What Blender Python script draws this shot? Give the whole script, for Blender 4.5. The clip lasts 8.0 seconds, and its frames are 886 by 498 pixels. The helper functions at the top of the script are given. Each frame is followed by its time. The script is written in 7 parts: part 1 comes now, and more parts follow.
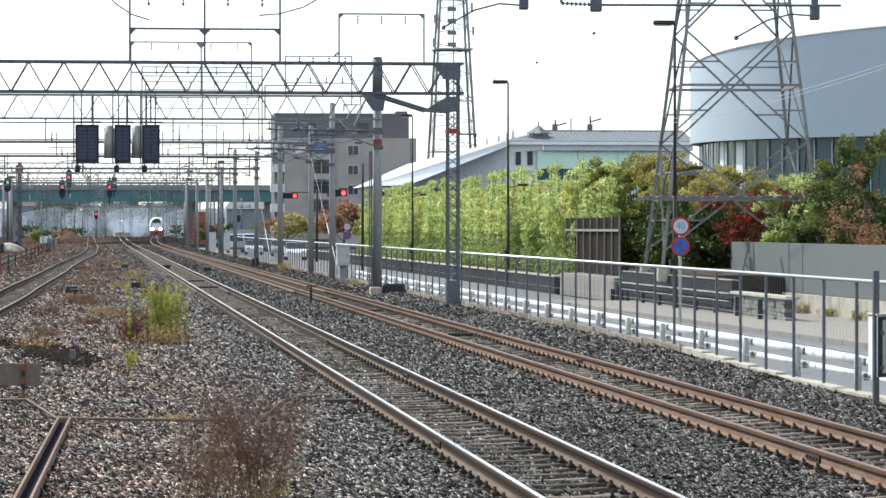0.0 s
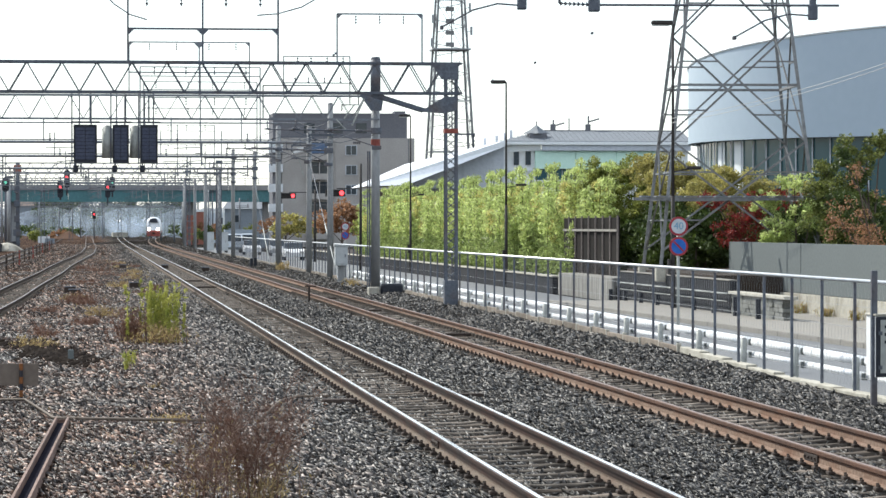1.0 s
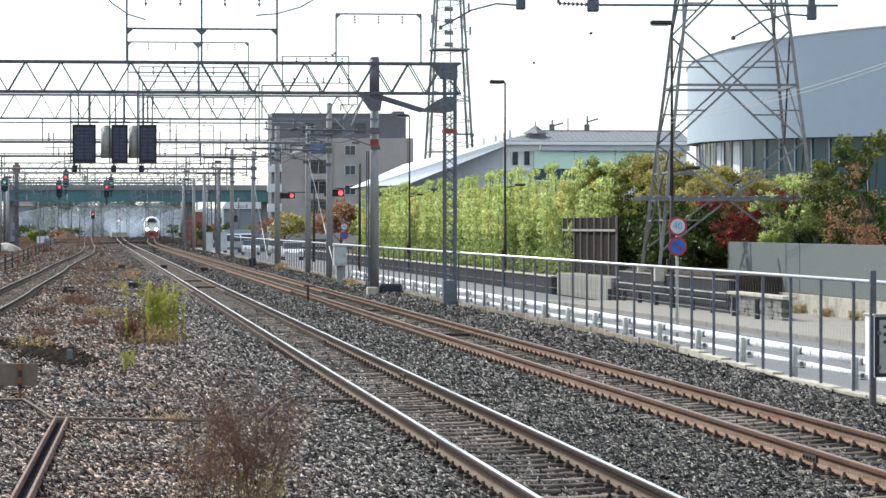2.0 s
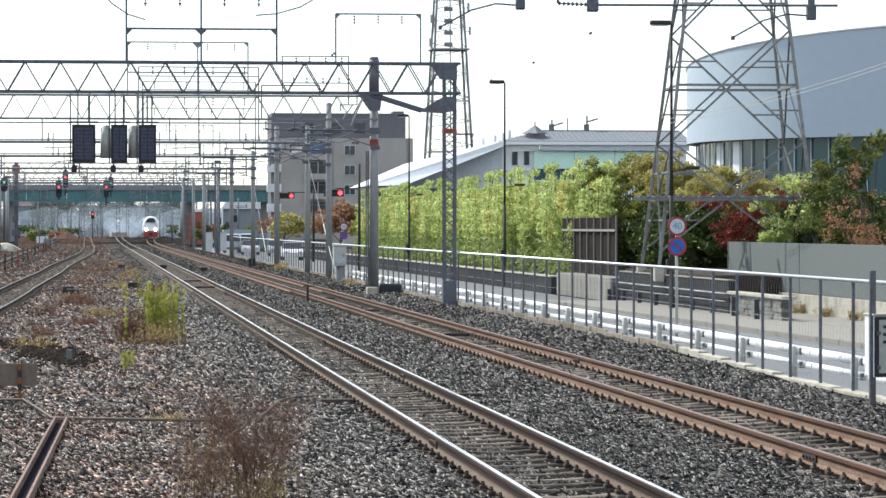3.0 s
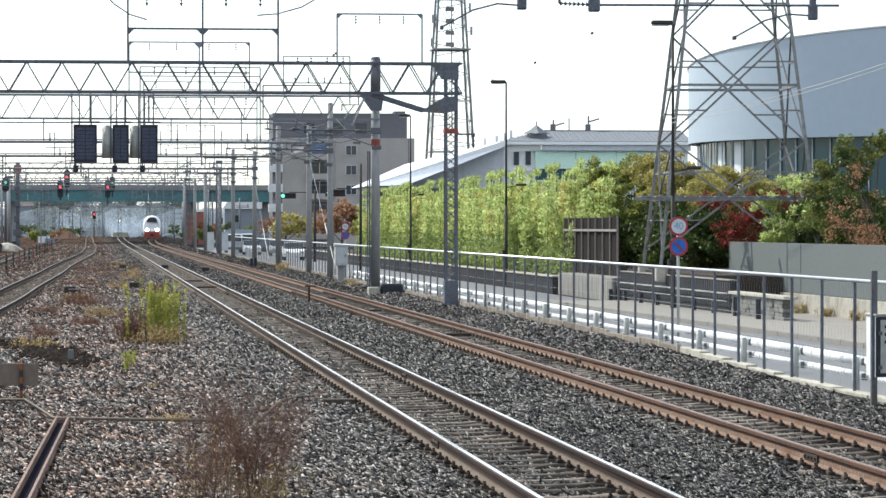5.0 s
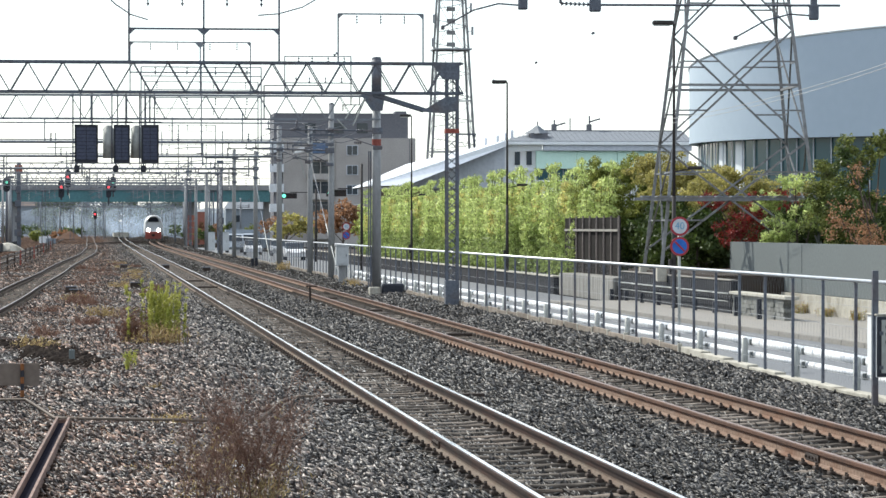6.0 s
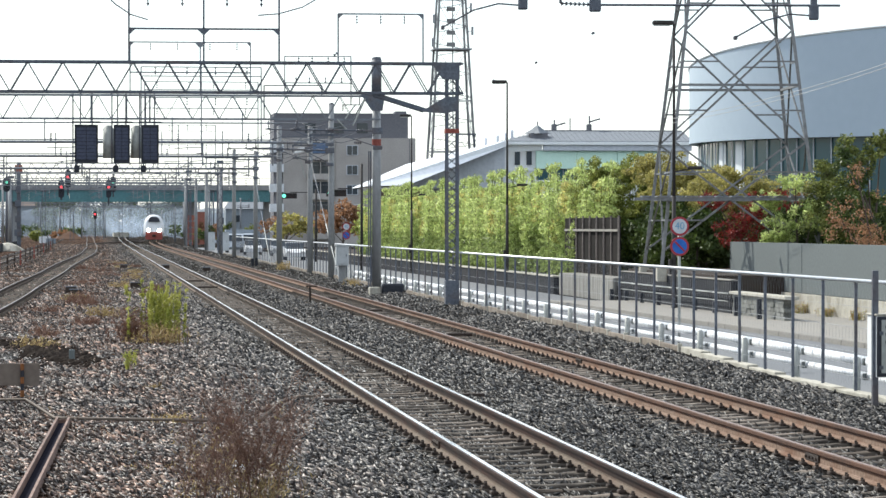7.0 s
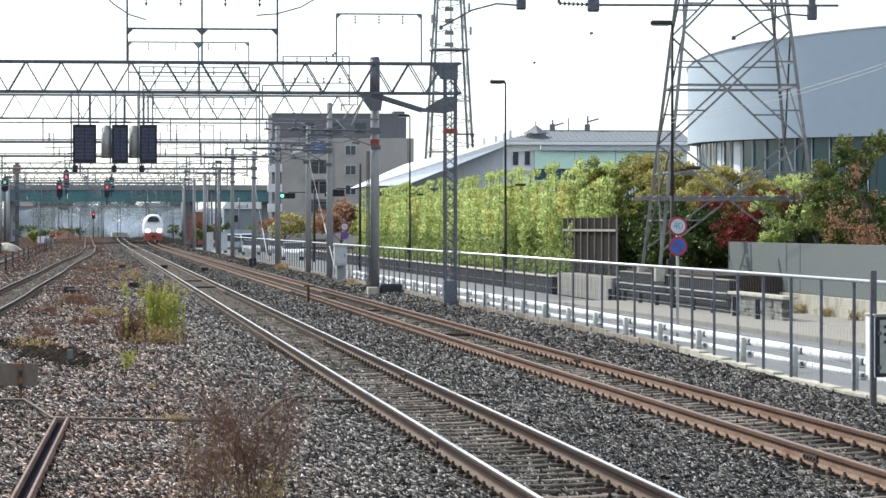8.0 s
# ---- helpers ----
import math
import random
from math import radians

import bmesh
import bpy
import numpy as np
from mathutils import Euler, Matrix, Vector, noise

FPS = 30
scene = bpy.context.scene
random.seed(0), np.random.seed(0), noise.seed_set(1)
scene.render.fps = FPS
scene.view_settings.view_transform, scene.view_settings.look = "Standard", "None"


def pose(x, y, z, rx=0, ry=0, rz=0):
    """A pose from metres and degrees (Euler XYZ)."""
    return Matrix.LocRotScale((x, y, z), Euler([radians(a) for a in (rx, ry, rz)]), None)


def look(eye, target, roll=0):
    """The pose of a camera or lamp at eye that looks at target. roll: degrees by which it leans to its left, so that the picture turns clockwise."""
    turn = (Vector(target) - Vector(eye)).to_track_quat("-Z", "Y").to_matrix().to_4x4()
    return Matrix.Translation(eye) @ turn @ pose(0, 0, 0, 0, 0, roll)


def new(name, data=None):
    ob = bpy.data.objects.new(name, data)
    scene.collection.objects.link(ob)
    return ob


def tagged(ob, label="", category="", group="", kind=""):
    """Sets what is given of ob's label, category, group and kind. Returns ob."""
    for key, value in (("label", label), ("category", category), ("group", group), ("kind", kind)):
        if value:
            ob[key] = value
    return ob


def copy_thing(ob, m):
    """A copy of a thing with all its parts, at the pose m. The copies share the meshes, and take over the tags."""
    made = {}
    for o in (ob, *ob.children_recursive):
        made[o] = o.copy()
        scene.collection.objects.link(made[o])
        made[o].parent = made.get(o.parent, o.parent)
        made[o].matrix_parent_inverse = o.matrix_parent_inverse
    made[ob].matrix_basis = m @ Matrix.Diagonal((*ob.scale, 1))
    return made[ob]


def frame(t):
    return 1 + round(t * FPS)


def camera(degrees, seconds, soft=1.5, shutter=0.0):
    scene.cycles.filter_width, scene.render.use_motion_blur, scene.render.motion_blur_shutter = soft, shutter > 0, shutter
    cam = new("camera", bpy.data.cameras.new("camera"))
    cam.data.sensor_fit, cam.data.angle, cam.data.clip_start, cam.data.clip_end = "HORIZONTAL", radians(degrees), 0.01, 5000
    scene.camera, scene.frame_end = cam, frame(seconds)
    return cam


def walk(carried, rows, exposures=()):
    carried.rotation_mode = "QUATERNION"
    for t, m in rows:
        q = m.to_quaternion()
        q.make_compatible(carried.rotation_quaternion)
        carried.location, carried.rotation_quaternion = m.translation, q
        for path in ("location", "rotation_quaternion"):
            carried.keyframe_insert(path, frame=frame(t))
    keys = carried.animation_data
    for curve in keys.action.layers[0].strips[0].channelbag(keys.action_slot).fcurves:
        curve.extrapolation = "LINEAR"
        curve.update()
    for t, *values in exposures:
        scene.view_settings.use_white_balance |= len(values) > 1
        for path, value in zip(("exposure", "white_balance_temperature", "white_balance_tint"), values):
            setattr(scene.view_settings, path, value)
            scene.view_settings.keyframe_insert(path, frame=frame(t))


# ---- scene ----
cam = camera(16.22, 8.0, 1.5)

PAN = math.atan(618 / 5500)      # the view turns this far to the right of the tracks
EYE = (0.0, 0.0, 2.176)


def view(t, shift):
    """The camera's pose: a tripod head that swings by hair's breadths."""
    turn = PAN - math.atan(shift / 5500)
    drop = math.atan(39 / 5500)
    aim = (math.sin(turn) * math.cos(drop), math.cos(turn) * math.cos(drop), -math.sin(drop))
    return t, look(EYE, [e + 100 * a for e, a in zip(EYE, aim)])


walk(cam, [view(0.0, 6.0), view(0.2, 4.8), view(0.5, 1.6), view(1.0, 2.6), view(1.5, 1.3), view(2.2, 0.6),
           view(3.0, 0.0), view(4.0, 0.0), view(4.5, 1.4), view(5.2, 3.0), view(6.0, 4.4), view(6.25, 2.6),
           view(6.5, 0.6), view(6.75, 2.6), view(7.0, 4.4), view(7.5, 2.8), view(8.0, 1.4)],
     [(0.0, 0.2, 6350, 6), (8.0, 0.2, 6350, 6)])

# ---- world and sun ----
SUN = Vector((-0.46, 0.58, 0.67)).normalized()
world = bpy.data.worlds.new("sky")
scene.world = world
world.use_nodes = True
wn = world.node_tree
sky = wn.nodes.new("ShaderNodeTexSky")
sky.sky_type = "NISHITA"
sky.sun_disc = False
sky.sun_elevation = math.asin(SUN.z)
sky.sun_rotation = math.atan2(SUN.x, SUN.y) % (2 * math.pi)
sky.dust_density, sky.air_density, sky.ozone_density = 0.5, 1.0, 1.4
haze = wn.nodes.new("ShaderNodeMix")      # thin white autumn haze over the clear sky
haze.data_type = "RGBA"
haze.inputs["Factor"].default_value = 0.52
haze.inputs["B"].default_value = (9.4, 9.7, 10.3, 1)
wn.links.new(sky.outputs["Color"], haze.inputs["A"])
wn.links.new(haze.outputs["Result"], wn.nodes["Background"].inputs["Color"])
wn.nodes["Background"].inputs["Strength"].default_value = 0.15
sun = new("sun", bpy.data.lights.new("sun", "SUN"))
sun.data.energy, sun.data.angle, sun.data.color = 4.9, radians(0.6), (1.0, 0.95, 0.87)
sun.matrix_world = look(SUN * 50, (0, 0, 0))


# ---- geometry helpers ----
class Geo:
    """Vertices and faces of one mesh, in world metres."""

    def __init__(self):
        self.v, self.f = [], []

    def add(self, vs, fs):
        n = len(self.v)
        self.v += [tuple(p) for p in vs]
        self.f += [tuple(i + n for i in q) for q in fs]
        return self

    def box(self, x0, x1, y0, y1, z0, z1, bevel=0.0):
        if not bevel:
            vs = [(x, y, z) for z in (z0, z1) for x, y in ((x0, y0), (x1, y0), (x1, y1), (x0, y1))]
            return self.add(vs, [(3, 2, 1, 0), (4, 5, 6, 7), (0, 1, 5, 4), (1, 2, 6, 5), (2, 3, 7, 6), (3, 0, 4, 7)])
        b = bevel
        ring = lambda e, z: [(x0 + e, y0 + b + e * 0, z), (x0 + b + e * 0, y0 + e, z), (x1 - b, y0 + e, z), (x1 - e, y0 + b, z),
                             (x1 - e, y1 - b, z), (x1 - b, y1 - e, z), (x0 + b, y1 - e, z), (x0 + e, y1 - b, z)]
        vs = ring(b * .6, z0) + ring(0, z0 + b) + ring(0, z1 - b) + ring(b * .6, z1)
        fs = [tuple(range(7, -1, -1)), tuple(range(24, 32))]
        for k in range(3):
            fs += [(8 * k + i, 8 * k + (i + 1) % 8, 8 * k + 8 + (i + 1) % 8, 8 * k + 8 + i) for i in range(8)]
        return self.add(vs, fs)

    def frame_of(self, p, q):
        p, q = Vector(p), Vector(q)
        d = (q - p).normalized()
        a = Vector((0, 0, 1)) if abs(d.z) < 0.9 else Vector((0, 1, 0))
        s = d.cross(a).normalized()
        return p, q, s, s.cross(d)

    def bar(self, p, q, w, h=None):
        p, q, s, u = self.frame_of(p, q)
        h = w if h is None else h
        vs = [e + s * (i * w / 2) + u * (j * h / 2) for e in (p, q) for i, j in ((-1, -1), (1, -1), (1, 1), (-1, 1))]
        return self.add(vs, [(3, 2, 1, 0), (4, 5, 6, 7), (0, 1, 5, 4), (1, 2, 6, 5), (2, 3, 7, 6), (3, 0, 4, 7)])

    def angle(self, p, q, w, t=0.012):
        """An L-section steel angle."""
        p, q, s, u = self.frame_of(p, q)
        sec = [(0, 0), (w, 0), (w, t), (t, t), (t, w), (0, w)]
        vs = [e + s * (a - w / 2) + u * (b - w / 2) for e in (p, q) for a, b in sec]
        return self.add(vs, [tuple(range(5, -1, -1)), tuple(range(6, 12))] + [(i, (i + 1) % 6, 6 + (i + 1) % 6, 6 + i) for i in range(6)])

    def tube(self, p, q, r, r2=None, n=8, caps=True):
        p, q, s, u = self.frame_of(p, q)
        r2 = r if r2 is None else r2
        vs = [e + (s * math.cos(2 * math.pi * i / n) + u * math.sin(2 * math.pi * i / n)) * rr for e, rr in ((p, r), (q, r2)) for i in range(n)]
        fs = [(i, (i + 1) % n, n + (i + 1) % n, n + i) for i in range(n)]
        if caps:
            fs += [tuple(range(n - 1, -1, -1)), tuple(range(n, 2 * n))]
        return self.add(vs, fs)

    def path(self, pts, r, n=6):
        """A bent tube through the points, as one skin."""
        pts = [Vector(p) for p in pts]
        m, k = len(self.v), len(pts)
        for i, p in enumerate(pts):
            d = (pts[min(i + 1, k - 1)] - pts[max(i - 1, 0)]).normalized()
            _, _, s, u = self.frame_of((0, 0, 0), d)
            self.v += [tuple(p + (s * math.cos(2 * math.pi * j / n) + u * math.sin(2 * math.pi * j / n)) * r) for j in range(n)]
        self.f += [(m + i * n + j, m + i * n + (j + 1) % n, m + (i + 1) * n + (j + 1) % n, m + (i + 1) * n + j) for i in range(k - 1) for j in range(n)]
        self.f += [tuple(m + j for j in range(n - 1, -1, -1)), tuple(m + (k - 1) * n + j for j in range(n))]
        return self

    def prism(self, poly, d):
        """A polygon of points, pushed out by the vector d."""
        n = len(poly)
        vs = [Vector(p) for p in poly] + [Vector(p) + Vector(d) for p in poly]
        return self.add(vs, [tuple(range(n - 1, -1, -1)), tuple(range(n, 2 * n))] + [(i, (i + 1) % n, n + (i + 1) % n, n + i) for i in range(n)])

    def turned(self, m):
        self.v = [tuple(m @ Vector(p)) for p in self.v]
        return self


def mesh_of(name, geo, material, smooth=False):
    me = bpy.data.meshes.new(name)
    me.from_pydata(geo.v, [], geo.f)
    bm = bmesh.new()
    bm.from_mesh(me)
    bmesh.ops.recalc_face_normals(bm, faces=bm.faces)
    bm.to_mesh(me)
    bm.free()
    me.materials.append(material)
    if smooth:
        me.polygons.foreach_set("use_smooth", [len(p.vertices) == 4 for p in me.polygons])
    return me


def thing(name, at, label, category, group="", kind=""):
    ob = new(name)
    ob.location = at
    ob.empty_display_size = 0.2
    return tagged(ob, label, category, group, kind)


def base_of(ob):
    at = Vector(ob.location)
    while ob.parent:
        ob = ob.parent
        at += ob.location
    return at


def part(name, geo, material, parent, label="", smooth=False):
    """One mesh under a thing or a part; geo is given in world metres."""
    at = base_of(parent)
    geo.v = [(x - at.x, y - at.y, z - at.z) for x, y, z in geo.v]
    ob = new(name, mesh_of(name, geo, material, smooth))
    ob.parent = parent
    return tagged(ob, label)


def shared(name, me, parent, m):
    """One more object on a mesh that alike pieces share; m in the parent's space."""
    ob = new(name, me)
    ob.parent = parent
    ob.matrix_basis = m
    return ob


def solid(name, geo, material, label, category, group="", kind="", smooth=False):
    """A thing that is one mesh, with its origin at the middle of its foot."""
    xs, ys, zs = zip(*geo.v)
    at = Vector(((min(xs) + max(xs)) / 2, (min(ys) + max(ys)) / 2, min(zs)))
    geo.v = [(x - at.x, y - at.y, z - at.z) for x, y, z in geo.v]
    ob = new(name, mesh_of(name, geo, material, smooth))
    ob.location = at
    return tagged(ob, label, category, group, kind)


# ---- materials ----
def rgb(c):
    return (*c, 1.0) if len(c) == 3 else c


def surface(name, dark, light, rough=0.7, metal=0.0, grain=8.0, blotch=0.8, bump=0.3, stain=None, stain_amount=0.35, island=0.0, per_object=0.0, spec=0.22, stretch=(1, 1, 1)):
    """A worn surface: fine grain between two tones, broad blotches, an optional stain colour, fine relief."""
    m = bpy.data.materials.new(name)
    m.use_nodes = True
    nt = m.node_tree
    N, L = nt.nodes, nt.links
    bs = N["Principled BSDF"]
    geo = N.new("ShaderNodeNewGeometry")
    mp = N.new("ShaderNodeMapping")
    mp.inputs["Scale"].default_value = stretch
    L.new(geo.outputs["Position"], mp.inputs["Vector"])
    fine, broad = N.new("ShaderNodeTexNoise"), N.new("ShaderNodeTexNoise")
    fine.inputs["Scale"].default_value, fine.inputs["Detail"].default_value = grain, 6
    broad.inputs["Scale"].default_value, broad.inputs["Detail"].default_value = blotch, 4
    L.new(mp.outputs[0], fine.inputs["Vector"]), L.new(mp.outputs[0], broad.inputs["Vector"])
    ramp = N.new("ShaderNodeMapRange")
    ramp.inputs["From Min"].default_value, ramp.inputs["From Max"].default_value = 0.3, 0.7
    L.new(fine.outputs["Fac"], ramp.inputs["Value"])
    mix = N.new("ShaderNodeMix")
    mix.data_type = "RGBA"
    mix.inputs["A"].default_value, mix.inputs["B"].default_value = rgb(dark), rgb(light)
    L.new(ramp.outputs[0], mix.inputs["Factor"])
    col = mix.outputs["Result"]
    if stain:
        sr = N.new("ShaderNodeMapRange")
        sr.inputs["From Min"].default_value, sr.inputs["From Max"].default_value = 0.45, 0.7
        sr.inputs["To Max"].default_value = stain_amount
        L.new(broad.outputs["Fac"], sr.inputs["Value"])
        m2 = N.new("ShaderNodeMix")
        m2.data_type = "RGBA"
        m2.inputs["B"].default_value = rgb(stain)
        L.new(sr.outputs[0], m2.inputs["Factor"]), L.new(col, m2.inputs["A"])
        col = m2.outputs["Result"]
    for amount, node, sock in ((island, "ShaderNodeNewGeometry", "Random Per Island"), (per_object, "ShaderNodeObjectInfo", "Random")):
        if amount:
            rn = N.new(node)
            vr = N.new("ShaderNodeMapRange")
            vr.inputs["To Min"].default_value, vr.inputs["To Max"].default_value = 1 - amount, 1 + amount
            L.new(rn.outputs[sock], vr.inputs["Value"])
            hs = N.new("ShaderNodeHueSaturation")
            L.new(vr.outputs[0], hs.inputs["Value"]), L.new(col, hs.inputs["Color"])
            col = hs.outputs["Color"]
    L.new(col, bs.inputs["Base Color"])
    rr = N.new("ShaderNodeMapRange")
    rr.inputs["To Min"].default_value, rr.inputs["To Max"].default_value = max(0.02, rough - 0.12), min(1, rough + 0.12)
    L.new(broad.outputs["Fac"], rr.inputs["Value"]), L.new(rr.outputs[0], bs.inputs["Roughness"])
    bs.inputs["Metallic"].default_value = metal
    bs.inputs["Specular IOR Level"].default_value = spec
    if bump:
        bp = N.new("ShaderNodeBump")
        bp.inputs["Strength"].default_value, bp.inputs["Distance"].default_value = bump, 0.02
        L.new(fine.outputs["Fac"], bp.inputs["Height"]), L.new(bp.outputs[0], bs.inputs["Normal"])
    return m


def glow(name, color, strength):
    m = bpy.data.materials.new(name)
    m.use_nodes = True
    bs = m.node_tree.nodes["Principled BSDF"]
    bs.inputs["Base Color"].default_value = rgb(color)
    bs.inputs["Emission Color"].default_value = rgb(color)
    bs.inputs["Emission Strength"].default_value = strength
    return m


def glass(name, color, rough=0.06):
    m = bpy.data.materials.new(name)
    m.use_nodes = True
    bs = m.node_tree.nodes["Principled BSDF"]
    bs.inputs["Base Color"].default_value = rgb(color)
    bs.inputs["Roughness"].default_value = rough
    bs.inputs["Specular IOR Level"].default_value = 0.9
    return m


def leaf(name, dark, light, island=0.35, thin=0.35):
    """Leaves: two greens, every leaf a little different, some light let through."""
    m = surface(name, dark, light, rough=0.5, grain=3.0, blotch=0.9, bump=0.0, island=island)
    nt = m.node_tree
    bs = nt.nodes["Principled BSDF"]
    tr = nt.nodes.new("ShaderNodeBsdfTranslucent")
    nt.links.new(bs.inputs["Base Color"].links[0].from_socket, tr.inputs["Color"])
    mx = nt.nodes.new("ShaderNodeMixShader")
    mx.inputs[0].default_value = thin
    nt.links.new(bs.outputs[0], mx.inputs[1]), nt.links.new(tr.outputs[0], mx.inputs[2])
    nt.links.new(mx.outputs[0], nt.nodes["Material Output"].inputs["Surface"])
    return m


STEEL = surface("galvanised_steel", (.155, .172, .195), (.235, .255, .285), .55, .35, 14, 1.2, .1, (.2, .15, .11), .4)
DARK_STEEL = surface("weathered_dark_steel", (.085, .096, .118), (.142, .157, .187), .6, .3, 16, 1.5, .1, (.13, .08, .05), .45)
CONCRETE = surface("pole_concrete", (.22, .225, .23), (.31, .315, .32), .85, 0, 25, .6, .2, (.18, .17, .15), .5, stretch=(1, 1, .25))
KERB = surface("kerb_concrete", (.36, .34, .29), (.5, .47, .4), .9, 0, 18, 1.4, .3, (.2, .18, .14), .75)
RAIL_RUST = surface("rusty_rail_web", (.14, .092, .068), (.28, .197, .147), .85, 0, 24, 1.4, .2, (.15, .07, .04), .6, spec=.15)
RAIL_SIDE = surface("dusty_rail_web", (.085, .064, .048), (.19, .15, .115), .85, 0, 30, 1.0, .15, (.12, .075, .055), .6, spec=.2)
# rusty head sides; the shadow below the head is part of this colour
HEAD_SIDE = surface("dark_rail_head_side_and_web_shade", (.022, .014, .012), (.05, .032, .026), .6, .1, 30, 1.2, .1, (.075, .036, .026), .6, spec=.08)
HEAD_SIDE_RUST = surface("rusty_rail_head_side_and_web_shade", (.05, .026, .018), (.11, .062, .042), .8, 0, 24, 1.2, .1, (.14, .07, .045), .6, spec=.15)
RAIL_HEAD = surface("polished_rail_head", (.9, .85, .81), (.96, .92, .89), .2, .97, 6, .5, 0)
RAIL_HEAD_B = surface("dull_rail_head", (.14, .095, .078), (.25, .18, .15), .5, .2, 8, .6, .05)
SLEEPER = surface("stained_concrete_sleeper", (.06, .052, .046), (.215, .185, .156), .85, 0, 22, 1.5, .5, (.16, .125, .1), .6, per_object=.5, spec=.05, stretch=(.25, 1, 1))
IRON = surface("rusty_iron_fastening", (.035, .028, .025), (.085, .062, .05), .85, .0, 40, 2, .3, per_object=.25)
ASPHALT = surface("road_asphalt", (.125, .13, .137), (.175, .18, .187), .85, 0, 60, .25, .3, (.2, .2, .2), .5)
PAVING = surface("pavement_concrete", (.2, .188, .17), (.28, .262, .236), .9, 0, 15, .4, .2, (.28, .26, .22), .5)
WHITE_PAINT = surface("white_paint", (.72, .72, .72), (.82, .82, .82), .45, 0, 12, .8, .05, (.55, .55, .54), .3)
WHITE_RAILING = surface("white_guard_pipe_paint", (.74, .75, .77), (.83, .84, .86), .35, 0, 10, .8, .05, (.6, .6, .6), .3)
GREY_WALL = surface("grey_painted_panel", (.115, .13, .13), (.145, .16, .16), .8, 0, 10, .35, .05, (.13, .145, .145), .5, spec=.15)
BROWN_PANEL = surface("brown_steel_panel", (.007, .006, .005), (.015, .012, .011), .9, 0, 12, .7, .1, (.04, .032, .028), .4, spec=.08)
DARK_WALL = surface("dark_retaining_wall", (.016, .017, .021), (.034, .035, .04), .9, 0, 12, .5, .3, (.06, .058, .056), .4, spec=.1)
SOIL = surface("dark_soil", (.024, .017, .014), (.05, .036, .028), .95, 0, 9, .5, .5, (.06, .045, .03), .5)

# ---- ground ----
def gravel_material(name, stones=True):
    m = bpy.data.materials.new(name)
    m.use_nodes = True
    nt = m.node_tree
    N, L = nt.nodes, nt.links
    bs = N["Principled BSDF"]
    geo = N.new("ShaderNodeNewGeometry")
    sep = N.new("ShaderNodeSeparateXYZ")
    L.new(geo.outputs["Position"], sep.inputs[0])
    vor = N.new("ShaderNodeTexVoronoi")
    vor.inputs["Scale"].default_value = 17
    L.new(geo.outputs["Position"], vor.inputs["Vector"])
    big = N.new("ShaderNodeTexNoise")
    big.inputs["Scale"].default_value, big.inputs["Detail"].default_value = 0.35, 6
    L.new(geo.outputs["Position"], big.inputs["Vector"])
    tone = N.new("ShaderNodeValToRGB")
    tone.color_ramp.elements[0].color, tone.color_ramp.elements[1].color = ((.01, .01, .011, 1), (.45, .42, .39, 1)) if stones else ((.014, .013, .013, 1), (.28, .26, .24, 1))
    tone.color_ramp.elements.new(0.72).color = (.08, .074, .068, 1) if stones else (.08, .075, .07, 1)
    if stones:
        rnd = geo.outputs["Random Per Island"]
    else:
        sc = N.new("ShaderNodeSeparateColor")
        L.new(vor.outputs["Color"], sc.inputs[0])
        rnd = sc.outputs[0]
    L.new(rnd, tone.inputs["Fac"])
    # rust-brown ballast on the side of the old siding, bluish grey by the running lines
    side = N.new("ShaderNodeMapRange")
    side.inputs["From Min"].default_value, side.inputs["From Max"].default_value = 3.4, 0.6
    L.new(sep.outputs["X"], side.inputs["Value"])
    addn = N.new("ShaderNodeMath")
    addn.operation = "MULTIPLY"
    bigr = N.new("ShaderNodeMapRange")
    bigr.inputs["From Min"].default_value, bigr.inputs["From Max"].default_value = 0.28, 0.5
    L.new(big.outputs["Fac"], bigr.inputs["Value"])
    L.new(side.outputs[0], addn.inputs[0]), L.new(bigr.outputs[0], addn.inputs[1])
    rust = N.new("ShaderNodeMix")
    rust.data_type = "RGBA"
    rust.blend_type = "MULTIPLY"
    rust.inputs["B"].default_value = (.95, .66, .53, 1)
    L.new(addn.outputs[0], rust.inputs["Factor"]), L.new(tone.outputs[0], rust.inputs["A"])
    mottle = N.new("ShaderNodeTexNoise")
    mottle.inputs["Scale"].default_value, mottle.inputs["Detail"].default_value, mottle.inputs["Roughness"].default_value = 1.6, 10, .7
    L.new(geo.outputs["Position"], mottle.inputs["Vector"])
    mr = N.new("ShaderNodeMapRange")
    mr.inputs["From Min"].default_value, mr.inputs["From Max"].default_value = .3, .7
    mr.inputs["To Min"].default_value, mr.inputs["To Max"].default_value = .55, 1.45
    L.new(mottle.outputs["Fac"], mr.inputs["Value"])
    hs = N.new("ShaderNodeHueSaturation")
    L.new(mr.outputs[0], hs.inputs["Value"]), L.new(rust.outputs["Result"], hs.inputs["Color"])
    x_ramp = N.new("ShaderNodeMapRange")      # darker from the siding across to the two running lines
    x_ramp.inputs["From Min"].default_value, x_ramp.inputs["From Max"].default_value = 1.4, 4.4
    L.new(sep.outputs["X"], x_ramp.inputs["Value"])
    dk = N.new("ShaderNodeMix")
    dk.data_type, dk.blend_type = "RGBA", "MULTIPLY"
    dk.inputs["B"].default_value = (.42, .4, .385, 1)
    L.new(x_ramp.outputs[0], dk.inputs["Factor"]), L.new(hs.outputs["Color"], dk.inputs["A"])
    L.new(dk.outputs["Result"], bs.inputs["Base Color"])
